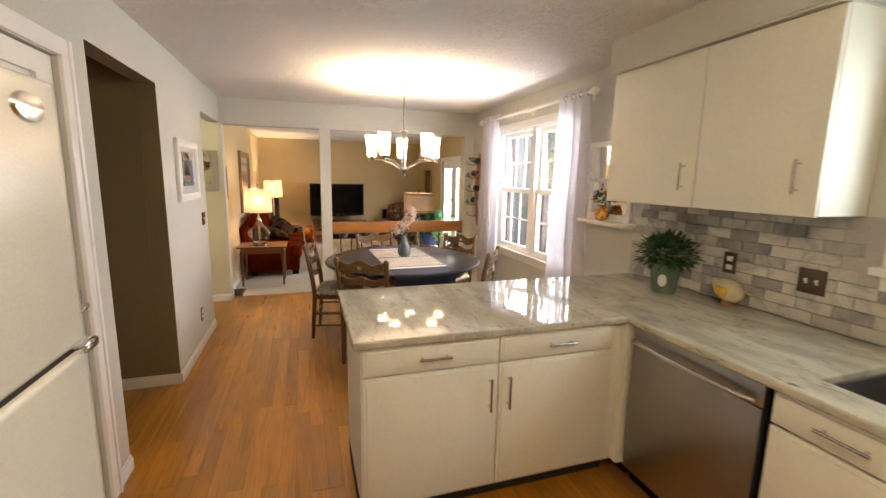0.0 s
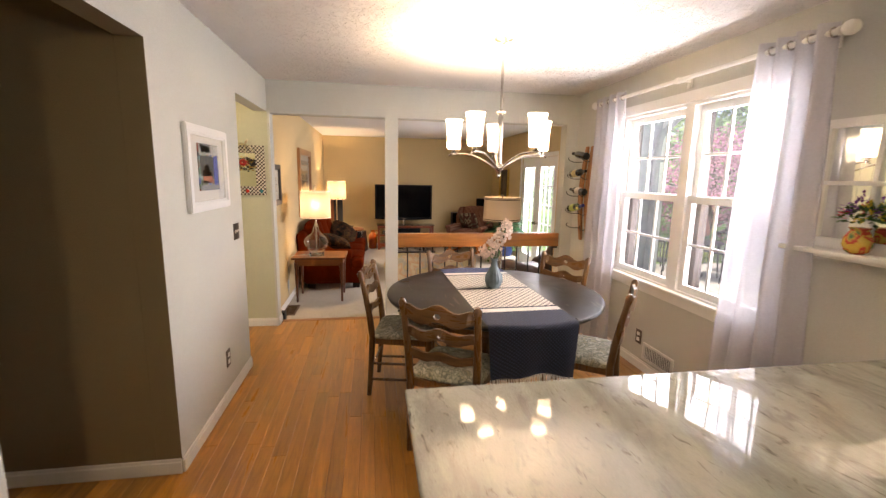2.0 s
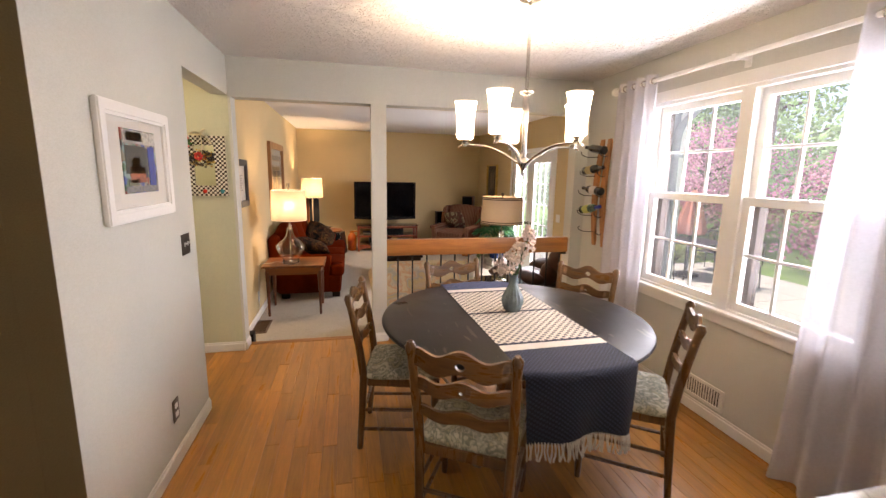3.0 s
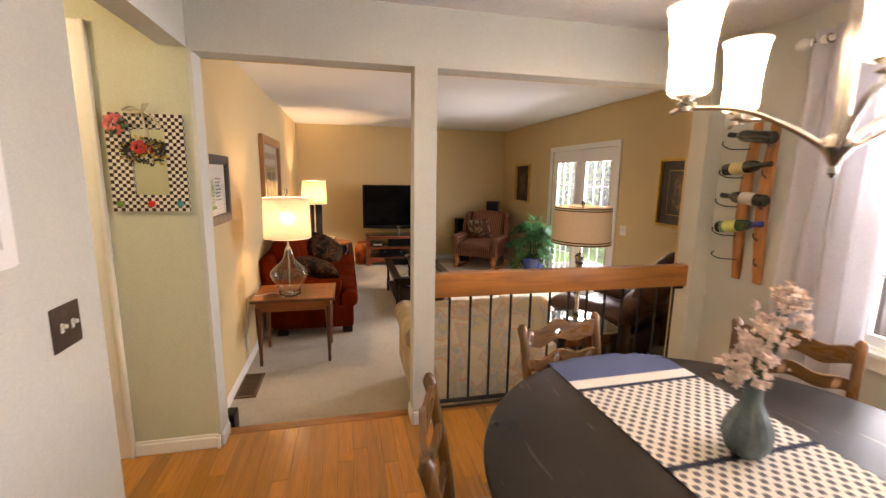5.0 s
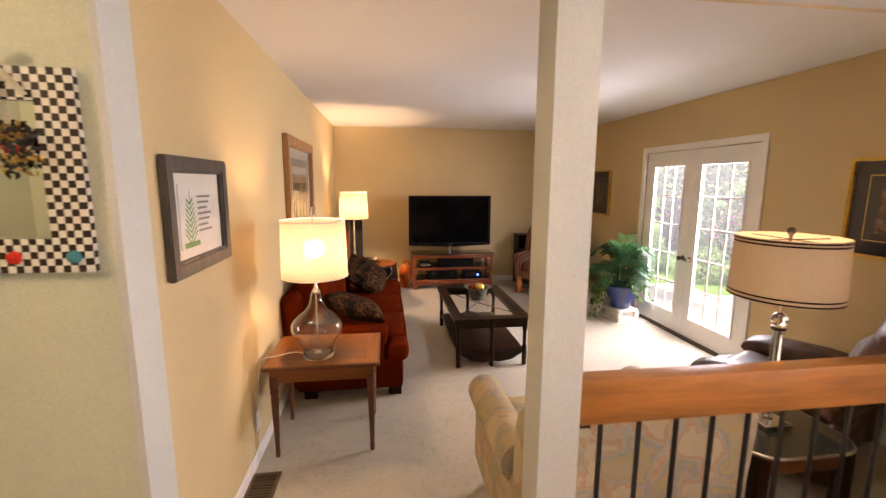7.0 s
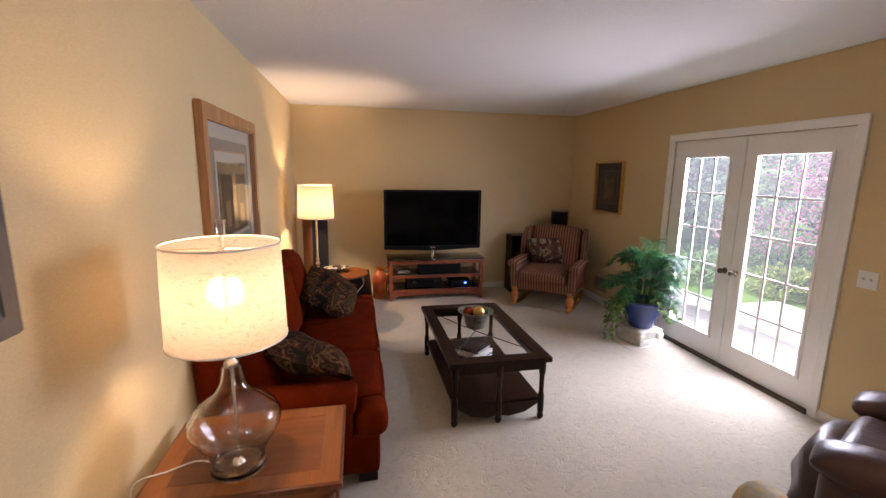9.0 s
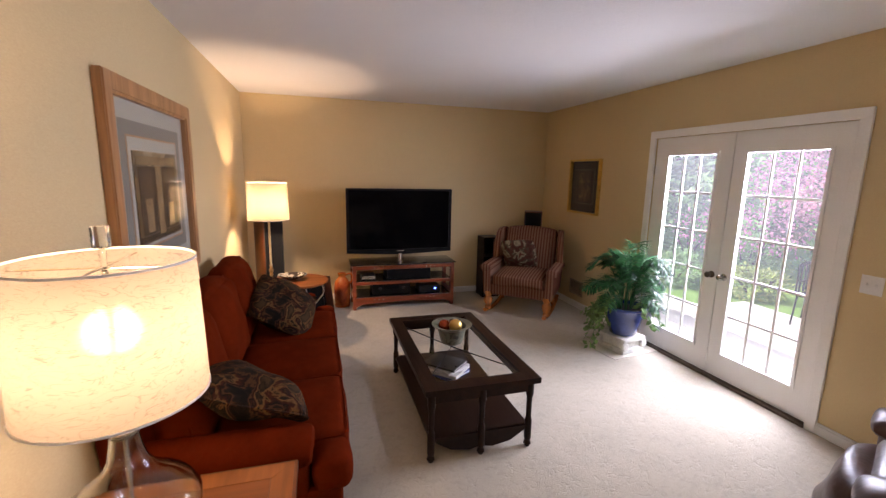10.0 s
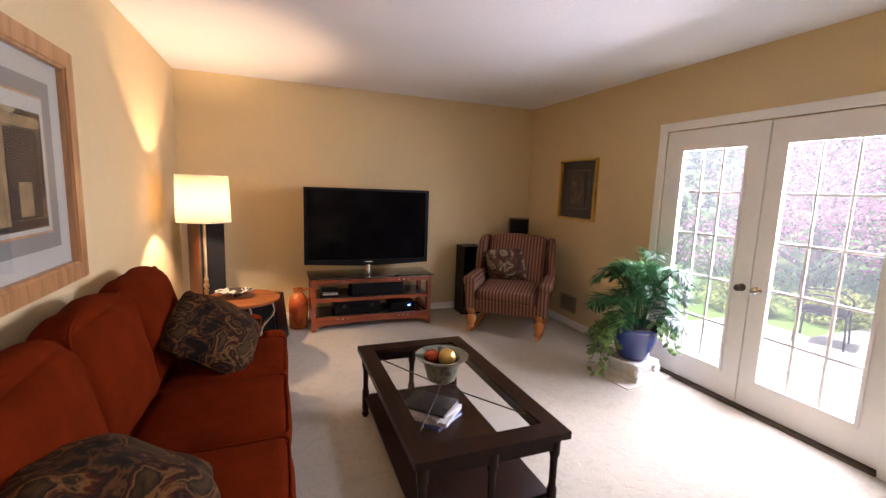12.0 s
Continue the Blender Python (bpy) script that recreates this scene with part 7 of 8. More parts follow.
part("bowl", lathe(bmesh.new(), [(0.065, 0.0), (0.08, 0.01), (0.10, 0.08), (0.112, 0.125), (0.150, 0.145), (0.153, 0.152), (0.11, 0.14), (0.095, 0.09), (0.07, 0.02), (0.004, 0.012)], 36, caps=False), PATINA, bowl)
for x, y, z, r, mt2, lab in ((0.02, -0.03, 0.145, 0.05, GOLD, "gilt ball"), (-0.055, 0.02, 0.135, 0.045, plain("copper_red_ball", (0.35, 0.06, 0.02), 0.25, 0.7), "copper red ball"), (0.03, 0.06, 0.13, 0.045, PATINA, "mottled ball")):
    bm = bmesh.new()
    bmesh.ops.create_uvsphere(bm, u_segments=20, v_segments=12, radius=r, matrix=pose(x, y, z))
    part("ball", bm, mt2, bowl, lab)
for k, (col, w, d, rz, h0) in enumerate((((0.02, 0.06, 0.25), 0.26, 0.33, 34, 0.0), ((0.62, 0.60, 0.56), 0.27, 0.34, 46, 0.022), ((0.60, 0.58, 0.55), 0.24, 0.31, 30, 0.047), ((0.05, 0.045, 0.04), 0.23, 0.30, 44, 0.069))):
    bk = thing("book", 0.90, 9.99, LZ + 0.156 + h0, ("blue covered book on the table shelf", "pale magazine-sized book on the pile", "cream covered book on the pile", "dark book with a photographic cover on the pile")[k], "book", "books on the coffee table shelf", rz)
    hgt = (0.021, 0.024, 0.021, 0.018)[k]
    part("cover", boxes((-w / 2, w / 2, -d / 2, d / 2, 0, 0.003), (-w / 2, w / 2, -d / 2, d / 2, hgt - 0.003, hgt), (-w / 2, -w / 2 + 0.003, -d / 2, d / 2, 0.003, hgt - 0.003)), plain("book_cover", col, 0.3, 0, 0.3, 15, 0.0), bk)
    part("pages", one(-w / 2 + 0.004, w / 2 - 0.006, -d / 2 + 0.005, d / 2 - 0.005, 0.0031, hgt - 0.0031), IVORY, bk)

# fern and ivy in a blue pot
PALM = leaf_mat("palm_green", (0.030, 0.120, 0.036), 0.75, 0.3)
IVY = leaf_mat("variegated_ivy", (0.16, 0.28, 0.08), 0.5, 0.45)
mat_t = thing("floor_tile", 2.98, 10.36, LZ, "flat pale mat under the plant", "mat", rz=8)
part("mat", one(-0.33, 0.27, -0.20, 0.30, 0, 0.008, 0.003), plain("pale_mat", (0.55, 0.50, 0.42), 0.9), mat_t)
pl = thing("plant_pedestal", 2.94, 10.36, LZ + 0.008, "low white stone pedestal under the plant", "pedestal", rz=12)
WSTONE = plain("white_plaster_stone", (0.62, 0.60, 0.54), 0.8, 0, 0.12, 12, 0.3, 50)
part("block", boxes((-0.16, 0.16, -0.16, 0.16, 0.12, 0.16), (-0.13, 0.13, -0.13, 0.13, 0.05, 0.121), (-0.16, 0.16, -0.16, 0.16, 0.0, 0.05), bevel=0.01), WSTONE, pl)
for sx in (-1, 1):
    for sy in (-1, 1):
        part("scroll", lathe(bmesh.new(), [(0.035, -0.02), (0.045, -0.01), (0.045, 0.01), (0.035, 0.02)], 16, m=pose(sx * 0.135, sy * 0.15, 0.085, 90, 0, 0)), WSTONE, pl)
palm = thing("potted_palm", 2.94, 10.36, LZ + 0.169, "lush palm and trailing ivy in a cobalt blue pot", "plant")
part("pot", lathe(bmesh.new(), [(0.11, 0.0), (0.13, 0.015), (0.185, 0.20), (0.205, 0.27), (0.222, 0.285), (0.222, 0.305), (0.195, 0.305), (0.185, 0.26)], 36), plain("cobalt_glaze", (0.022, 0.045, 0.19), 0.18, 0, 0.2, 8, 0.01, coat=0.4), palm, "cobalt blue glazed pot")
part("soil", lathe(bmesh.new(), [(0.19, 0.24), (0.19, 0.27), (0.02, 0.275)], 24), DARK_GAP, palm)
rng = random.Random(14)
fr, stm = bmesh.new(), bmesh.new()
for k in range(44):
    a = k * 2.4 + rng.uniform(-0.3, 0.3)
    low = k % 3 == 0
    reach, top = (rng.uniform(0.22, 0.36), rng.uniform(0.16, 0.34)) if low else (rng.uniform(0.05, 0.32), rng.uniform(0.30, 0.58) + (0.14 if k % 7 == 0 else 0.0))
    reach *= 0.7 if math.cos(a) > 0.25 else 1.0
    tip = Vector((reach * math.cos(a), reach * math.sin(a), 0.27 + top))
    pts = curve_pts([(0.06 * math.cos(a), 0.06 * math.sin(a), 0.26), (tip.x * 0.5, tip.y * 0.5, 0.27 + top * 0.72), tuple(tip), (tip.x + 0.13 * math.cos(a), tip.y + 0.13 * math.sin(a), tip.z - rng.uniform(0.03, 0.10))], 8)
    tube(stm, pts, [0.004] * 8 + [0.0025] * (len(pts) - 8), 5)
    n = len(pts)
    for i in range(8, n - 1):
        d = (pts[i + 1] - pts[i]).normalized()
        side = d.cross(Vector((0, 0, 1))).normalized()
        ln = 0.125 * math.sin(math.pi * (i - 6) / (n - 5)) + 0.035
        for s in (-1, 1):
            for q in (0.0, 0.5):
                droop = rng.uniform(-0.35, 0.10)
                leaf(fr, pts[i].lerp(pts[i + 1], q), side * s + d * rng.uniform(0.5, 0.9) + Vector((0, 0, droop)), Vector((0, 0, 1)), ln * rng.uniform(0.85, 1.1), 0.017, 0.05)
part("fronds", fr, PALM, palm, "feathery palm fronds", smooth=False)
tagged(part("stalk", stm, PALM, palm), kind="stuff")
iv, vine = bmesh.new(), bmesh.new()
for k in range(30):
    a = rng.uniform(1.9, 3.35) if k % 5 else rng.uniform(4.6, 5.9)
    drop = rng.uniform(0.02, 0.40) if a < 3.9 else rng.uniform(-0.05, 0.22)
    far = rng.uniform(0.27, 0.42)
    pts = curve_pts([(0.12 * math.cos(a), 0.12 * math.sin(a), 0.28), (0.21 * math.cos(a), 0.21 * math.sin(a), 0.345), (0.27 * math.cos(a), 0.27 * math.sin(a), 0.30 - drop * 0.4), (far * math.cos(a), far * math.sin(a), max(-0.12, 0.29 - drop))], 6)
    tube(vine, pts, 0.0022, 4)
    for p in pts[4::2]:
        for q in range(2):
            leaf(iv, p + rand_dir(rng) * 0.025, rand_dir(rng) + Vector((0, 0, -0.4)), Vector((math.cos(a), math.sin(a), 0.5)), rng.uniform(0.045, 0.085), rng.uniform(0.035, 0.06), 0.06)
part("ivy_leaves", iv, IVY, palm, "variegated trailing ivy", smooth=False)
part("ivy_stems", vine, PALM, palm)

# floral armchair behind the railing
FLORAL = pattern_cloth("faded_floral", [(0.30, (0.56, 0.45, 0.25)), (0.42, (0.56, 0.48, 0.32)), (0.46, (0.52, 0.32, 0.18)), (0.50, (0.50, 0.43, 0.30)), (0.55, (0.36, 0.35, 0.29)), (0.59, (0.50, 0.40, 0.20)), (0.70, (0.47, 0.40, 0.27))], 6.0, 0.35, 0.85, 3.5)
fc = thing("floral_armchair", 0.90, 7.16, LZ, "faded floral armchair with its back to the railing", "armchair")
part("base", block(bmesh.new(), 0.98, 0.80, 0.28, pose(0, 0.02, 0.25), 0.03), FLORAL, fc)
bm = block(bmesh.new(), 1.02, 0.20, 0.80, pose(0, -0.36, 0.49, 4, 0, 0), 0.08, 5)
part("back", bm, FLORAL, fc, "rounded floral back")
part("seat_cushion", block(bmesh.new(), 0.70, 0.62, 0.16, pose(0, 0.10, 0.46), 0.05), FLORAL, fc)
for s in (-1, 1):
    bm = block(bmesh.new(), 0.15, 0.76, 0.44, pose(s * 0.44, 0.04, 0.36), 0.05)
    tube(bm, [(s * 0.46, -0.30, 0.60), (s * 0.46, 0.40, 0.585), (s * 0.46, 0.425, 0.585)], [0.095, 0.095, 0.08], 18)
    part("arm", bm, FLORAL, fc, "rolled floral arm")
    for y in (-0.36, 0.36):
        part("foot", lathe(bmesh.new(), [(0.02, 0), (0.03, 0.06), (0.033, 0.125)], 12, (s * 0.41, y, 0)), CHERRY_Z, fc)

# glass-topped table with the drum-shade lamp
gt = thing("lamp_table", 1.80, 7.07, LZ, "dark wood end table with a rounded glass top", "end table")
part("top_frame", prism(bmesh.new(), rim_loop(0.54, 0.54, 0.12)[:-1], 0.535, 0.556, slab_z), CHERRY_Z, gt)
part("glass_top", prism(bmesh.new(), rim_loop(0.57, 0.57, 0.14)[:-1], 0.5565, 0.571, slab_z), SMOKE, gt, "dark glass panel", smooth=False)
part("metal_rim", tube(bmesh.new(), [(u, v, 0.5638) for u, v in rim_loop(0.574, 0.574, 0.142)], 0.0075, 8), NICKEL, gt, "steel rim")
for sx in (-1, 1):
    for sy in (-1, 1):
        part("leg", boxes((sx * 0.225 - 0.03, sx * 0.225 + 0.03, sy * 0.225 - 0.03, sy * 0.225 + 0.03, 0, 0.536), bevel=0.008), ESPRESSO, gt)
part("apron", cells([-0.235, -0.215, 0.215, 0.235], [-0.235, -0.215, 0.215, 0.235], {(1, 1)}, 0.45, 0.536, slab_z), CHERRY_Z, gt)
for s in (-1, 1):
    part("stretcher", tube(bmesh.new(), curve_pts([(-0.225, s * 0.225, 0.16), (-0.11, s * 0.10, 0.15), (0.11, s * 0.10, 0.15), (0.225, s * 0.225, 0.16)], 8), 0.013, 10), ESPRESSO, gt, "curved dark stretcher")
dl = thing("drum_lamp", 1.80, 7.05, LZ + 0.576, "crystal column lamp with a cream drum shade and dark trim", "lamp")
part("base", boxes((-0.075, 0.075, -0.075, 0.075, 0, 0.025), bevel=0.005), CHROME, dl)
part("column", tube(bmesh.new(), [(0, 0, 0.025), (0, 0, 0.50)], 0.024, 8), GLASS, dl, "faceted crystal column")
part("core", tube(bmesh.new(), [(0, 0, 0.02), (0, 0, 0.72)], 0.007, 8), CHROME, dl)
bm = bmesh.new()
bmesh.ops.create_uvsphere(bm, u_segments=18, v_segments=12, radius=0.038, matrix=pose(0, 0, 0.545))
part("crystal_ball", bm, GLASS, dl)
part("collar", lathe(bmesh.new(), [(0.03, 0.495), (0.034, 0.51), (0.02, 0.515)], 18), BRONZE, dl)
sh = part("shade", drum(0.232, 0.222, 0.665, 0.960), SHADE_DR, dl, "cream drum shade")
for z, r in ((0.672, 0.2335), (0.692, 0.2328), (0.950, 0.2238), (0.934, 0.2243)):
    part("trim_band", lathe(bmesh.new(), [(r, z - 0.004), (r, z + 0.004)], 48, caps=False), ESPRESSO, sh, "dark trim band")
part("finial", lathe(bmesh.new(), [(0.006, 0.93), (0.008, 0.965), (0.018, 0.98), (0.016, 0.998), (0.004, 1.005)], 16), BRONZE, dl)
part("spider", tube(tube(bmesh.new(), [(-0.22, 0, 0.945), (0.22, 0, 0.945)], 0.0025, 6), [(0, -0.22, 0.947), (0, 0.22, 0.947)], 0.0025, 6), BRONZE, dl)

# leather recliner
LEATHER = plain("dark_brown_leather", (0.042, 0.015, 0.008), 0.42, 0, 0.35, 6, 0.20, 16, 0.1, 0.02)
rl = thing("leather_recliner", 2.58, 7.62, LZ, "dark brown leather recliner, leaning back", "recliner", rz=25)
part("base", block(bmesh.new(), 0.62, 0.66, 0.26, pose(0, 0, 0.22), 0.04), LEATHER, rl)
part("seat", block(bmesh.new(), 0.56, 0.66, 0.17, pose(0, 0.08, 0.42, 4, 0, 0), 0.07, 5), LEATHER, rl, "puffy leather seat")
part("footrest", cushion(bmesh.new(), 0.58, 0.40, 0.22, pose(0, 0.45, 0.27, -78, 0, 0), 18, 0.8, 0.04, 6.0, 4), LEATHER, rl)
for k, (y, z, h) in enumerate(((-0.30, 0.58, 0.28), (-0.42, 0.79, 0.26), (-0.52, 0.96, 0.22))):
    part("back_pillow", cushion(bmesh.new(), 0.66 - 0.03 * k, h + 0.05, 0.27, pose(0, y, z, 118, 0, 0), 18, 0.7, 0.04, k + 1.3, 4), LEATHER, rl, "stuffed leather back roll")
for s in (-1, 1):
    bm = block(bmesh.new(), 0.17, 0.78, 0.42, pose(s * 0.40, 0.02, 0.29), 0.06)
    cushion(bm, 0.27, 0.80, 0.22, pose(s * 0.40, 0.05, 0.52), 24, 0.8, 0.02, s + 3.0, 3.5)
    part("arm", bm, LEATHER, rl, "padded leather arm")
for sx in (-0.25, 0.25):
    part("foot", boxes((sx - 0.03, sx + 0.03, -0.25, 0.25, 0, 0.095), bevel=0.006), ESPRESSO, rl)

# black wedge against the pier, its use unknown; the grille is made up
wd = thing("small_heater", -0.815, 6.70, LZ, "small black object standing on the carpet by the wall", "heater")
part("case", one(-0.06, 0.055, -0.06, 0.06, 0, 0.26, 0.012, 3), BLACK, wd)
part("grille", one(-0.045, 0.04, -0.066, -0.059, 0.04, 0.22), GRILLE, wd)


# ---------------------------------------------------------------- outside
m_g, nodes, links, b = shader("lawn")
v = coords(nodes, links)
n1, n2 = noise_tex(nodes, links, v, 0.8, 5), noise_tex(nodes, links, v, 60, 3)
c = ramp(nodes, links, n1.outputs["Fac"], [(0.35, (0.13, 0.24, 0.05)), (0.65, (0.20, 0.32, 0.08))])
links.new(blend(nodes, links, 0.4, c, n2.outputs["Fac"], "OVERLAY"), b.inputs["Base Color"])
b.inputs["Roughness"].default_value = 0.9
bump(nodes, links, b, n2.outputs["Fac"], 0.6, 0.02)
setting("ground", cells([XR + 0.15, 3.45, 400], [-300, 6.42, 400], {(0, 1)}, -0.5, -0.42, slab_z), m_g, "green lawn")
setting("ground_rear", boxes((-400, -2.7, -300, 400, -0.5, -0.42)), m_g, "green lawn behind the house")
PAVER = plain("pale_patio_stone", (0.56, 0.53, 0.47), 0.85, 0, 0.12, 2, 0.2, 40)
patio = tagged(thing("patio", 6.0, 9.0, -0.42, "pale concrete patio", "patio"), kind="structure")
for i in range(5):
    for j in range(8):
        if i > 2 and j > 5 or i > 1 and j > 6:
            continue
        part("paver", one(-2.4 + i * 0.98, -1.43 + i * 0.98, -4 + j * 0.98, -3.03 + j * 0.98, 0.0, 0.05, 0.008, 1), PAVER, patio)

SIDING = plain("pale_grey_siding", (0.36, 0.385, 0.40), 0.6, 0, 0.04, 3, 0.05)
wx = tagged(thing("outer_wall", 2.86, YE, -0.42, "pale clapboard siding of the house wing", "wall"), kind="structure")
for k in range(17):
    z = k * 0.175
    part("clapboard", prism(bmesh.new(), [(0.0, z), (-0.022, z), (-0.006, z + 0.182), (0.0, z + 0.182)], -0.28, 0.58, lambda u, v2, w: (w, u, v2)), SIDING, wx)
part("corner_board", one(0.58, 0.66, -0.03, 0.12, 0, 2.98), WHITE_TRIM, wx)
part("sheathing", one(-0.28, 0.58, 0.001, 0.13, 0, 2.98), SIDING, wx)
setting("eaves", boxes((XR + 0.15, XR + 0.62, -2, YE, 2.56, 2.72), (LXR + 0.15, LXR + 0.75, 5.9, 13.3, 2.62, 2.76)), WHITE_TRIM, "white roof eaves")
setting("roof", boxes((-3.2, XR + 0.62, -2.2, 6.6, 2.725, 2.85), (-3.2, LXR + 0.75, 6.61, 13.4, 2.765, 2.85)), DARK_GAP, "dark flat roof edge")

BARK = plain("grey_brown_bark", (0.10, 0.075, 0.055), 0.9, 0, 0.3, 8, 0.5, 30)


def tree(name, x, y, h, spread, colour, seed, label, count=2600, size=0.13, low=0.3):
    t = thing(name, x, y, -0.42, label, "tree")
    rg = random.Random(seed)
    trunk, crown, tips = bmesh.new(), bmesh.new(), []
    lean = Vector((rg.uniform(-.3, .3), rg.uniform(-.3, .3), 0))
    spine = curve_pts([(0, 0, 0), (lean.x * 0.4, lean.y * 0.4, h * 0.3), (lean.x, lean.y, h * 0.62), (lean.x * 1.5, lean.y * 1.5, h * 0.92)], 6)
    r0 = 0.025 * h + 0.03
    tube(trunk, spine, [r0 * (1 - 0.85 * i / (len(spine) - 1)) for i in range(len(spine))], 9)
    for k in range(16):
        s = spine[min(len(spine) - 2, int(len(spine) * (low + (0.9 - low) * k / 15)))]
        a = k * 2.4 + rg.uniform(-.4, .4)
        ln = spread * rg.uniform(0.6, 1.0) * (1.1 - 0.6 * k / 15)
        e = s + Vector((math.cos(a) * ln, math.sin(a) * ln, ln * rg.uniform(0.15, 0.5)))
        mid = (s + e) / 2 + Vector((0, 0, 0.12 * ln))
        tube(trunk, curve_pts([s, mid, e], 4), [r0 * 0.4] * 4 + [r0 * 0.25] * 4 + [r0 * 0.1], 6)
        tips += [(e, 0.42 * spread), (mid, 0.38 * spread), ((mid + e) / 2, 0.4 * spread)]
    part("trunk", trunk, BARK, t)
    for k in range(count):
        c2, rad = tips[k % len(tips)]
        d = rand_dir(rg)
        p = c2 + Vector((d.x * rad, d.y * rad, d.z * rad * 0.6)) * rg.uniform(0.3, 1.0) ** 0.5
        leaf(crown, p, rand_dir(rg), d + Vector((0, 0, 0.5)), size * rg.uniform(0.7, 1.4), size * rg.uniform(0.5, 0.8), 0.1)
    part("crown", crown, leaf_mat(name + "_leaves", colour, 0.45), t, smooth=False)
    return t


tree("japanese_maple", 9.4, 12.4, 3.2, 2.2, (0.58, 0.26, 0.34), 2, "pinkish red Japanese maple in the garden", 12000, 0.075, 0.12)
tree("maple_shrub", 10.2, 9.3, 2.6, 1.3, (0.54, 0.25, 0.31), 5, "low pinkish red maple beside the patio", 3000, 0.10, 0.12)
for k, (x, y, h, s, col) in enumerate(((12.5, 5.0, 7.5, 3.0, (0.24, 0.40, 0.13)), (15.0, 11.5, 8.5, 3.4, (0.26, 0.42, 0.15)), (11.5, 15.0, 7.0, 2.8, (0.27, 0.43, 0.16)), (16.0, 17.5, 9.0, 3.6, (0.24, 0.40, 0.13)), (14.5, 0.5, 8.0, 3.2, (0.24, 0.40, 0.13)), (8.5, 17.0, 6.5, 2.6, (0.27, 0.43, 0.16)), (10.5, 20.0, 7.5, 3.0, (0.25, 0.41, 0.14)))):
    tree("garden_tree", x, y, h, s, col, 30 + k, "leafy green garden tree", 7500, 0.21, 0.10)


def shrub(x, y, r, h, colour, seed, label):
    t = thing("shrub", x, y, -0.42, label, "shrub", "garden shrubs")
    rg, bm, st2 = random.Random(seed), bmesh.new(), bmesh.new()
    for k in range(1300):
        d = rand_dir(rg, 0.3)
        bulge = 0.75 + 0.3 * noise.noise(Vector((d.x * 2 + seed, d.y * 2, d.z * 2)))
        p = Vector((d.x * r, d.y * r, max(0.02, h * 0.45 + d.z * h * 0.55))) * bulge * rg.uniform(0.6, 1.0)
        leaf(bm, p, d + rand_dir(rg) * 0.8, Vector((0, 0, 1)), 0.09, 0.05, 0.1)
    for k in range(7):
        a = rg.uniform(0, 6.28)
        tube(st2, [(0, 0, 0), (r * 0.5 * math.cos(a), r * 0.5 * math.sin(a), h * 0.6)], [0.02, 0.008], 5)
    part("foliage", bm, leaf_mat("shrub_leaves", colour, 0.45), t, smooth=False)
    part("stems", st2, BARK, t)


for k, (x, y, r, h, col) in enumerate(((7.1, 12.2, 0.75, 0.65, (0.32, 0.40, 0.10)), (6.5, 13.3, 0.8, 0.8, (0.24, 0.38, 0.14)), (7.9, 11.3, 0.7, 0.6, (0.36, 0.42, 0.11)), (6.0, 14.6, 0.9, 1.0, (0.22, 0.36, 0.14)), (8.6, 11.9, 0.8, 1.0, (0.10, 0.20, 0.08)), (8.3, 13.3, 0.9, 1.3, (0.20, 0.34, 0.10)), (9.3, 8.6, 0.7, 0.8, (0.30, 0.38, 0.10)), (9.5, 5.9, 0.8, 1.1, (0.10, 0.20, 0.07)), (8.2, 6.0, 0.5, 0.8, (0.24, 0.30, 0.08)), (9.8, 3.8, 0.9, 1.3, (0.07, 0.17, 0.04)), (8.8, 15.2, 1.0, 1.5, (0.18, 0.32, 0.10)))):
    shrub(x, y, r, h, col, 60 + k, ("yellow-green garden shrub" if col[0] > 0.15 else "dark green garden shrub") + " by the patio")

um = thing("patio_umbrella", 6.8, 9.75, -0.37, "folded salmon patio umbrella on a dark pole", "umbrella")
part("pole", tube(bmesh.new(), [(0, 0, 0), (0, 0, 1.76)], 0.02, 10), IRON, um)
part("canopy", lathe(bmesh.new(), [(0.20, 0.85), (0.24, 0.9), (0.20, 1.15), (0.12, 1.45), (0.05, 1.68), (0.01, 1.74)], 32, wave=lambda a, k: 1 + 0.22 * math.cos(8 * a)), cloth("salmon_canvas", (0.50, 0.20, 0.15), 0.1, 200), um, "folded salmon canvas")
part("base", lathe(bmesh.new(), [(0.25, 0), (0.25, 0.04), (0.05, 0.09)], 24), IRON, um)
pt = thing("patio_table", 6.8, 9.75, -0.37, "black metal patio table", "table")
part("top", lathe(bmesh.new(), [(0.06, 0.70), (0.55, 0.70), (0.56, 0.715), (0.55, 0.725), (0.06, 0.725), (0.06, 0.70)], 36, caps=False), IRON, pt)
for k in range(4):
    a = radians(45 + 90 * k)
    part("leg", tube(bmesh.new(), [(0.45 * math.cos(a), 0.45 * math.sin(a), 0.70), (0.5 * math.cos(a), 0.5 * math.sin(a), 0)], 0.015, 8), IRON, pt)
pc = thing("patio_chair", 5.8, 9.4, -0.37, "black metal patio chair", "chair", "patio chairs", -70)
part("seat", boxes((-0.24, 0.24, -0.23, 0.23, 0.40, 0.42), bevel=0.005), IRON, pc)
part("back", cells([-0.24, -0.22, -0.11, -0.09, 0.09, 0.11, 0.22, 0.24], [0.42, 0.55, 0.80, 0.84], {(1, 1), (3, 1), (5, 1), (1, 0), (3, 0), (5, 0)}, -0.25, -0.23, wall_y), IRON, pc)
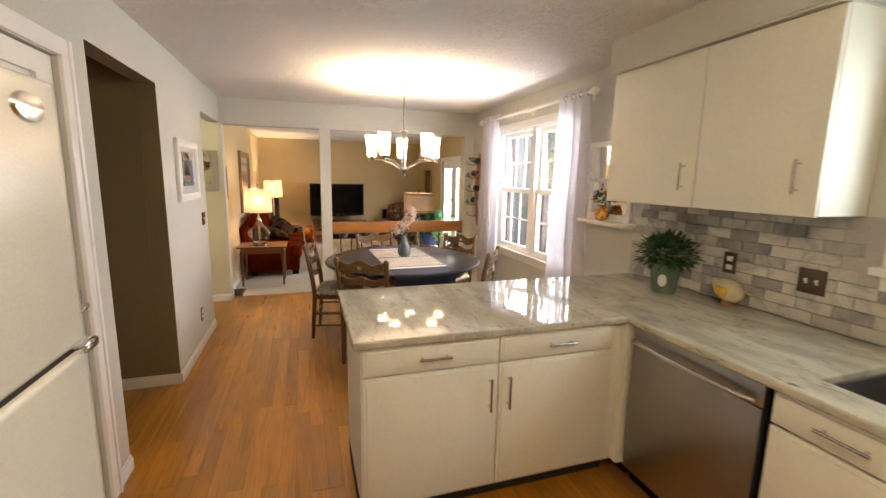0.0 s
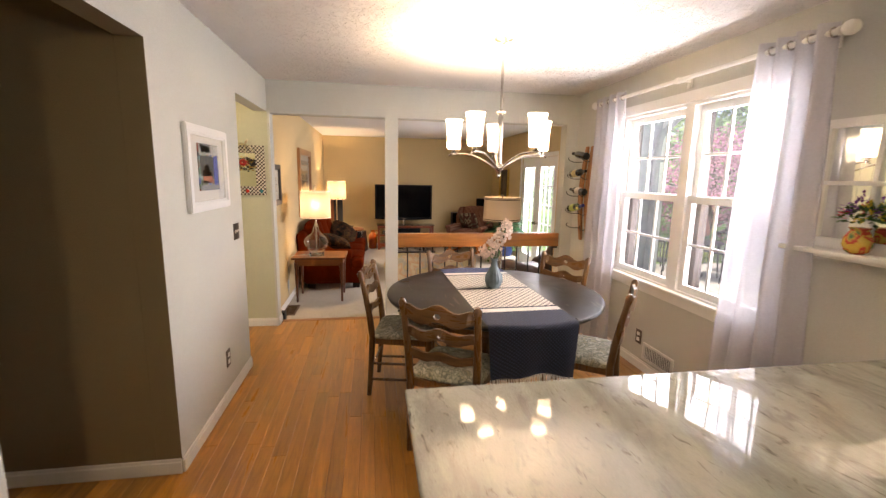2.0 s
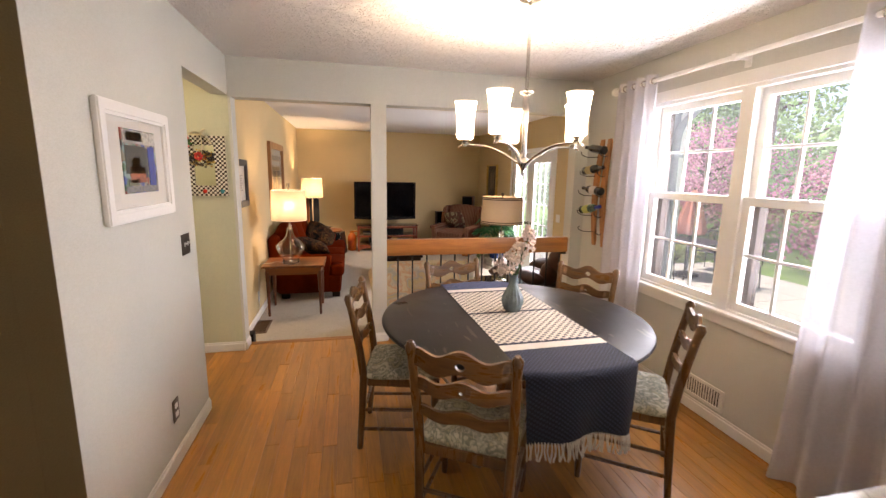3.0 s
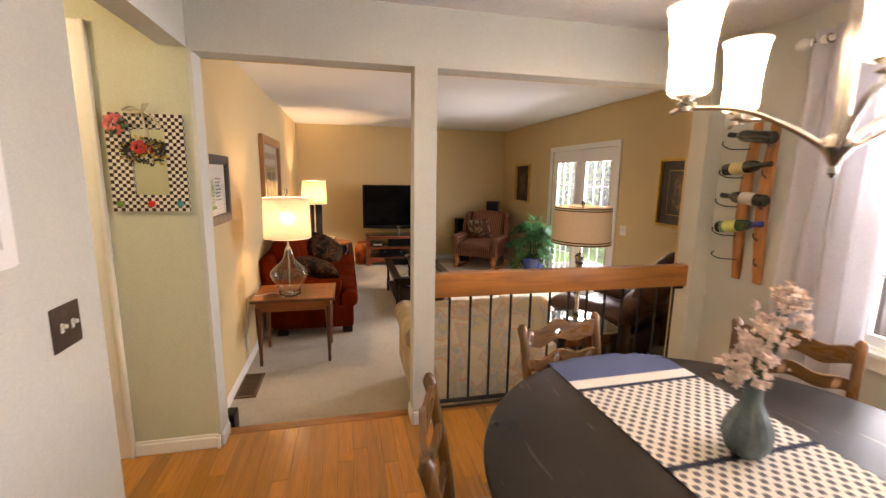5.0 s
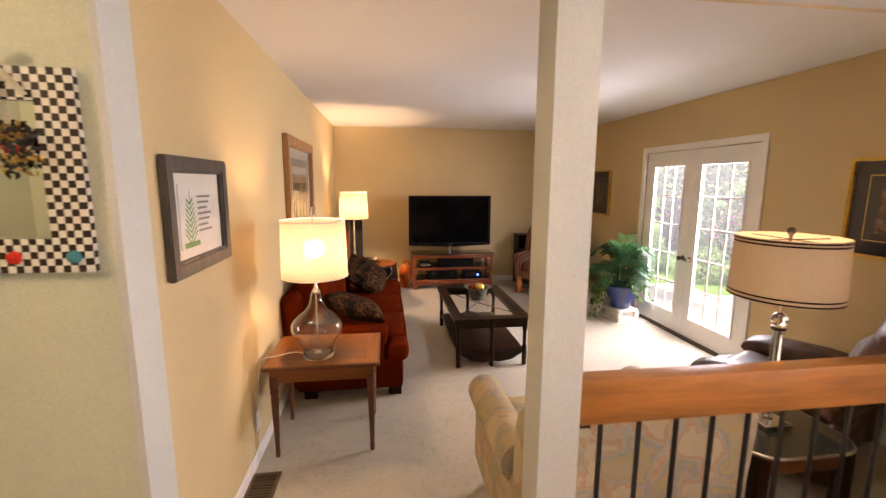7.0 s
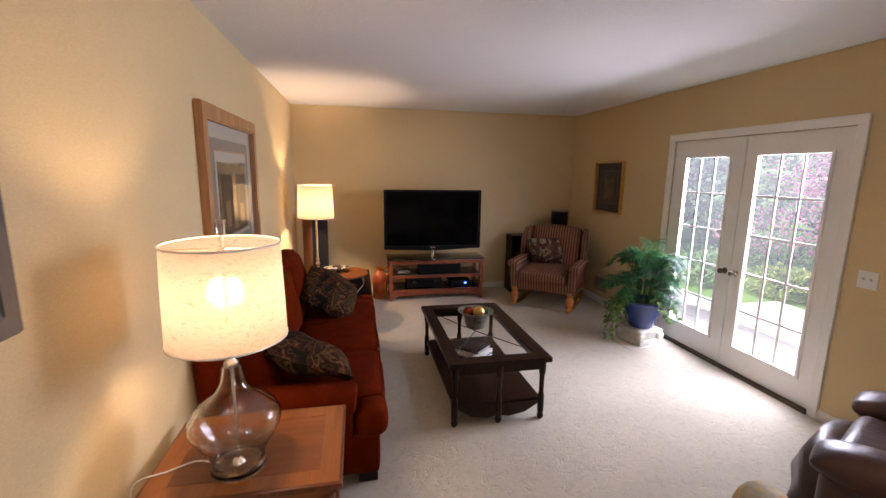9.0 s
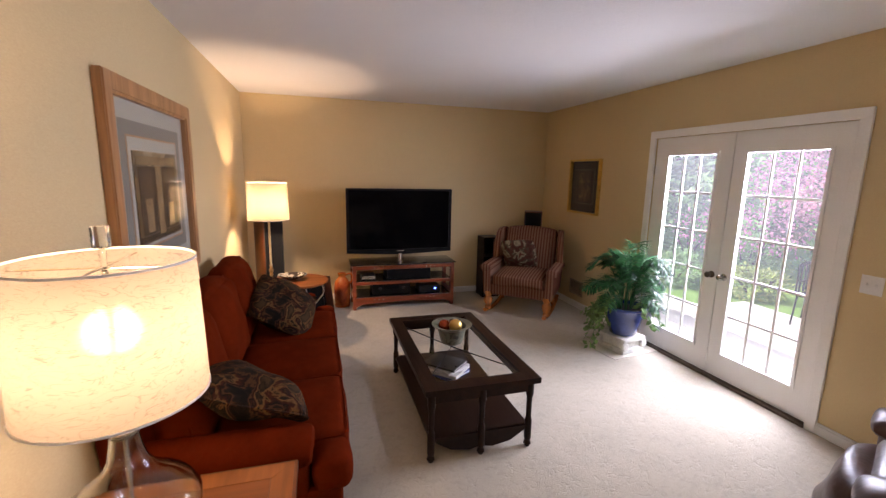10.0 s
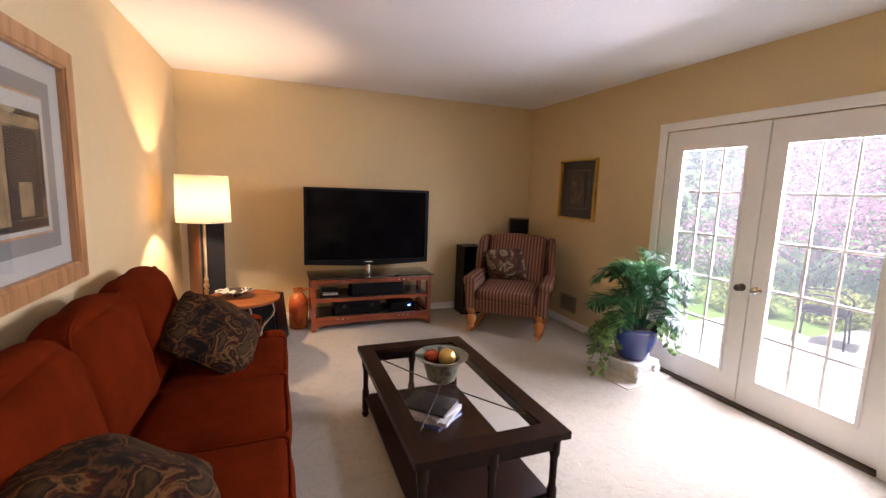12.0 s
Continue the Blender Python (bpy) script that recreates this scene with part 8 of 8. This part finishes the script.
for sx in (-0.22, 0.22):
    for sy in (-0.22, 0.22):
        part("leg", tube(bmesh.new(), [(sx, sy, 0.41), (sx * 1.1, sy * 1.1, 0)], 0.012, 8), IRON, pc)
    part("armrest", tube(bmesh.new(), curve_pts([(sx * 1.1, -0.23, 0.62), (sx * 1.15, 0.05, 0.64), (sx * 1.1, 0.22, 0.55), (sx * 1.0, 0.22, 0.41)], 5), 0.011, 8), IRON, pc)
for x, y, rz in ((7.1, 8.8, 20), (7.75, 10.1, 110), (6.4, 10.7, 200)):
    copy_thing(pc, pose(x, y, -0.37, 0, 0, rz))
dsp = thing("downspout", 3.38, YE - 0.06, -0.42, "pale grey metal downspout at the corner of the wing", "downspout")
part("pipe", tube(bmesh.new(), curve_pts([(0.0, 0, 0.0), (0.0, 0, 1.6), (0.0, 0, 2.38), (0.10, 0, 2.58), (0.26, 0, 2.74), (0.30, 0, 2.86), (0.30, 0, 3.06)], 6), 0.038, 10), plain("grey_painted_metal", (0.34, 0.35, 0.36), 0.4), dsp)
for z in (0.6, 2.2):
    part("strap", one(-0.055, 0.055, -0.045, 0.062, z, z + 0.03, 0.003), plain("strap_metal", (0.36, 0.37, 0.38), 0.4), dsp)


# ---------------------------------------------------------------- single pieces: floorboards, backsplash tiles
def board_mesh(w, ln, h, name, material, b=0.0012):
    me = bpy.data.meshes.new(name)
    x, y = w / 2, ln / 2
    me.from_pydata([(-x, -y, 0), (x, -y, 0), (x, y, 0), (-x, y, 0), (-x, -y, h - b), (x, -y, h - b), (x, y, h - b), (-x, y, h - b), (-x + b, -y + b, h), (x - b, -y + b, h), (x - b, y - b, h), (-x + b, y - b, h)], [],
                   [(0, 1, 5, 4), (1, 2, 6, 5), (2, 3, 7, 6), (3, 0, 4, 7), (4, 5, 9, 8), (5, 6, 10, 9), (6, 7, 11, 10), (7, 4, 8, 11), (8, 9, 10, 11)])
    me.materials.append(material)
    return me


rng = random.Random(77)
W = 0.082
LENGTHS = [0.45, 0.6, 0.75, 0.9, 1.1, 1.3, 1.5]
PLANKS = {}


def lay(x0, x1, y0, y1, seed):
    """Rows of boards of mixed lengths from y0 to y1, the last one cut to fit."""
    rg = random.Random(seed)
    for i in range(80):
        x, y, first = -2.5 + W * (i + 0.5), y0, True
        if not x0 <= x < x1:
            continue
        while y < y1 - 0.01:
            ln = rg.choice(LENGTHS) * (rg.choice((0.4, 0.7, 1.0)) if first else 1.0)
            first = False
            if y1 - y - ln < 0.25:
                ln = y1 - y
            key = round(ln, 2)
            if key not in PLANKS:
                PLANKS[key] = board_mesh(W - 0.0008, key - 0.001, 0.003, "floorboard", OAK_FLOOR)
            ob = new("floorboard", PLANKS[key])
            ob.location = (x, y + ln / 2, -0.003)
            ob.parent = floor
            y += ln


lay(XL - 0.10, 0.34, 1.2, YE2 - 0.031, 1)
lay(0.34, XR, 3.0, YE2 - 0.031, 2)
lay(0.34, 1.72, 1.5, 2.46, 3)
lay(-1.9, XL - 0.10, Y_N0 + 0.002, Y_N1 - 0.002, 4)
lay(-2.0, XL - 0.10, 4.35, YE, 5)

back = setting("backsplash", one(XR - 0.006, XR - 0.0005, YB + 0.01, 3.215, 0.911, 1.444), GROUT, "marble subway tile backsplash")
TH, TW = 0.0585, 0.152
tile = board_mesh(TH - 0.003, TW - 0.003, 0.008, "tile", MARBLE, 0.0015)
for r in range(9):
    z = 0.914 + TH * (r + 0.5)
    y = 3.215 - TW / 2 - (TW / 2 if r % 2 else 0.0)
    while y > 0.8:
        if not (z > 1.14 and 0.60 < y < 1.86):
            ob = new("tile", tile)
            ob.matrix_world = pose(XR - 0.006, y, z, 0, -90, 0)
            ob.parent = back
        y -= TW
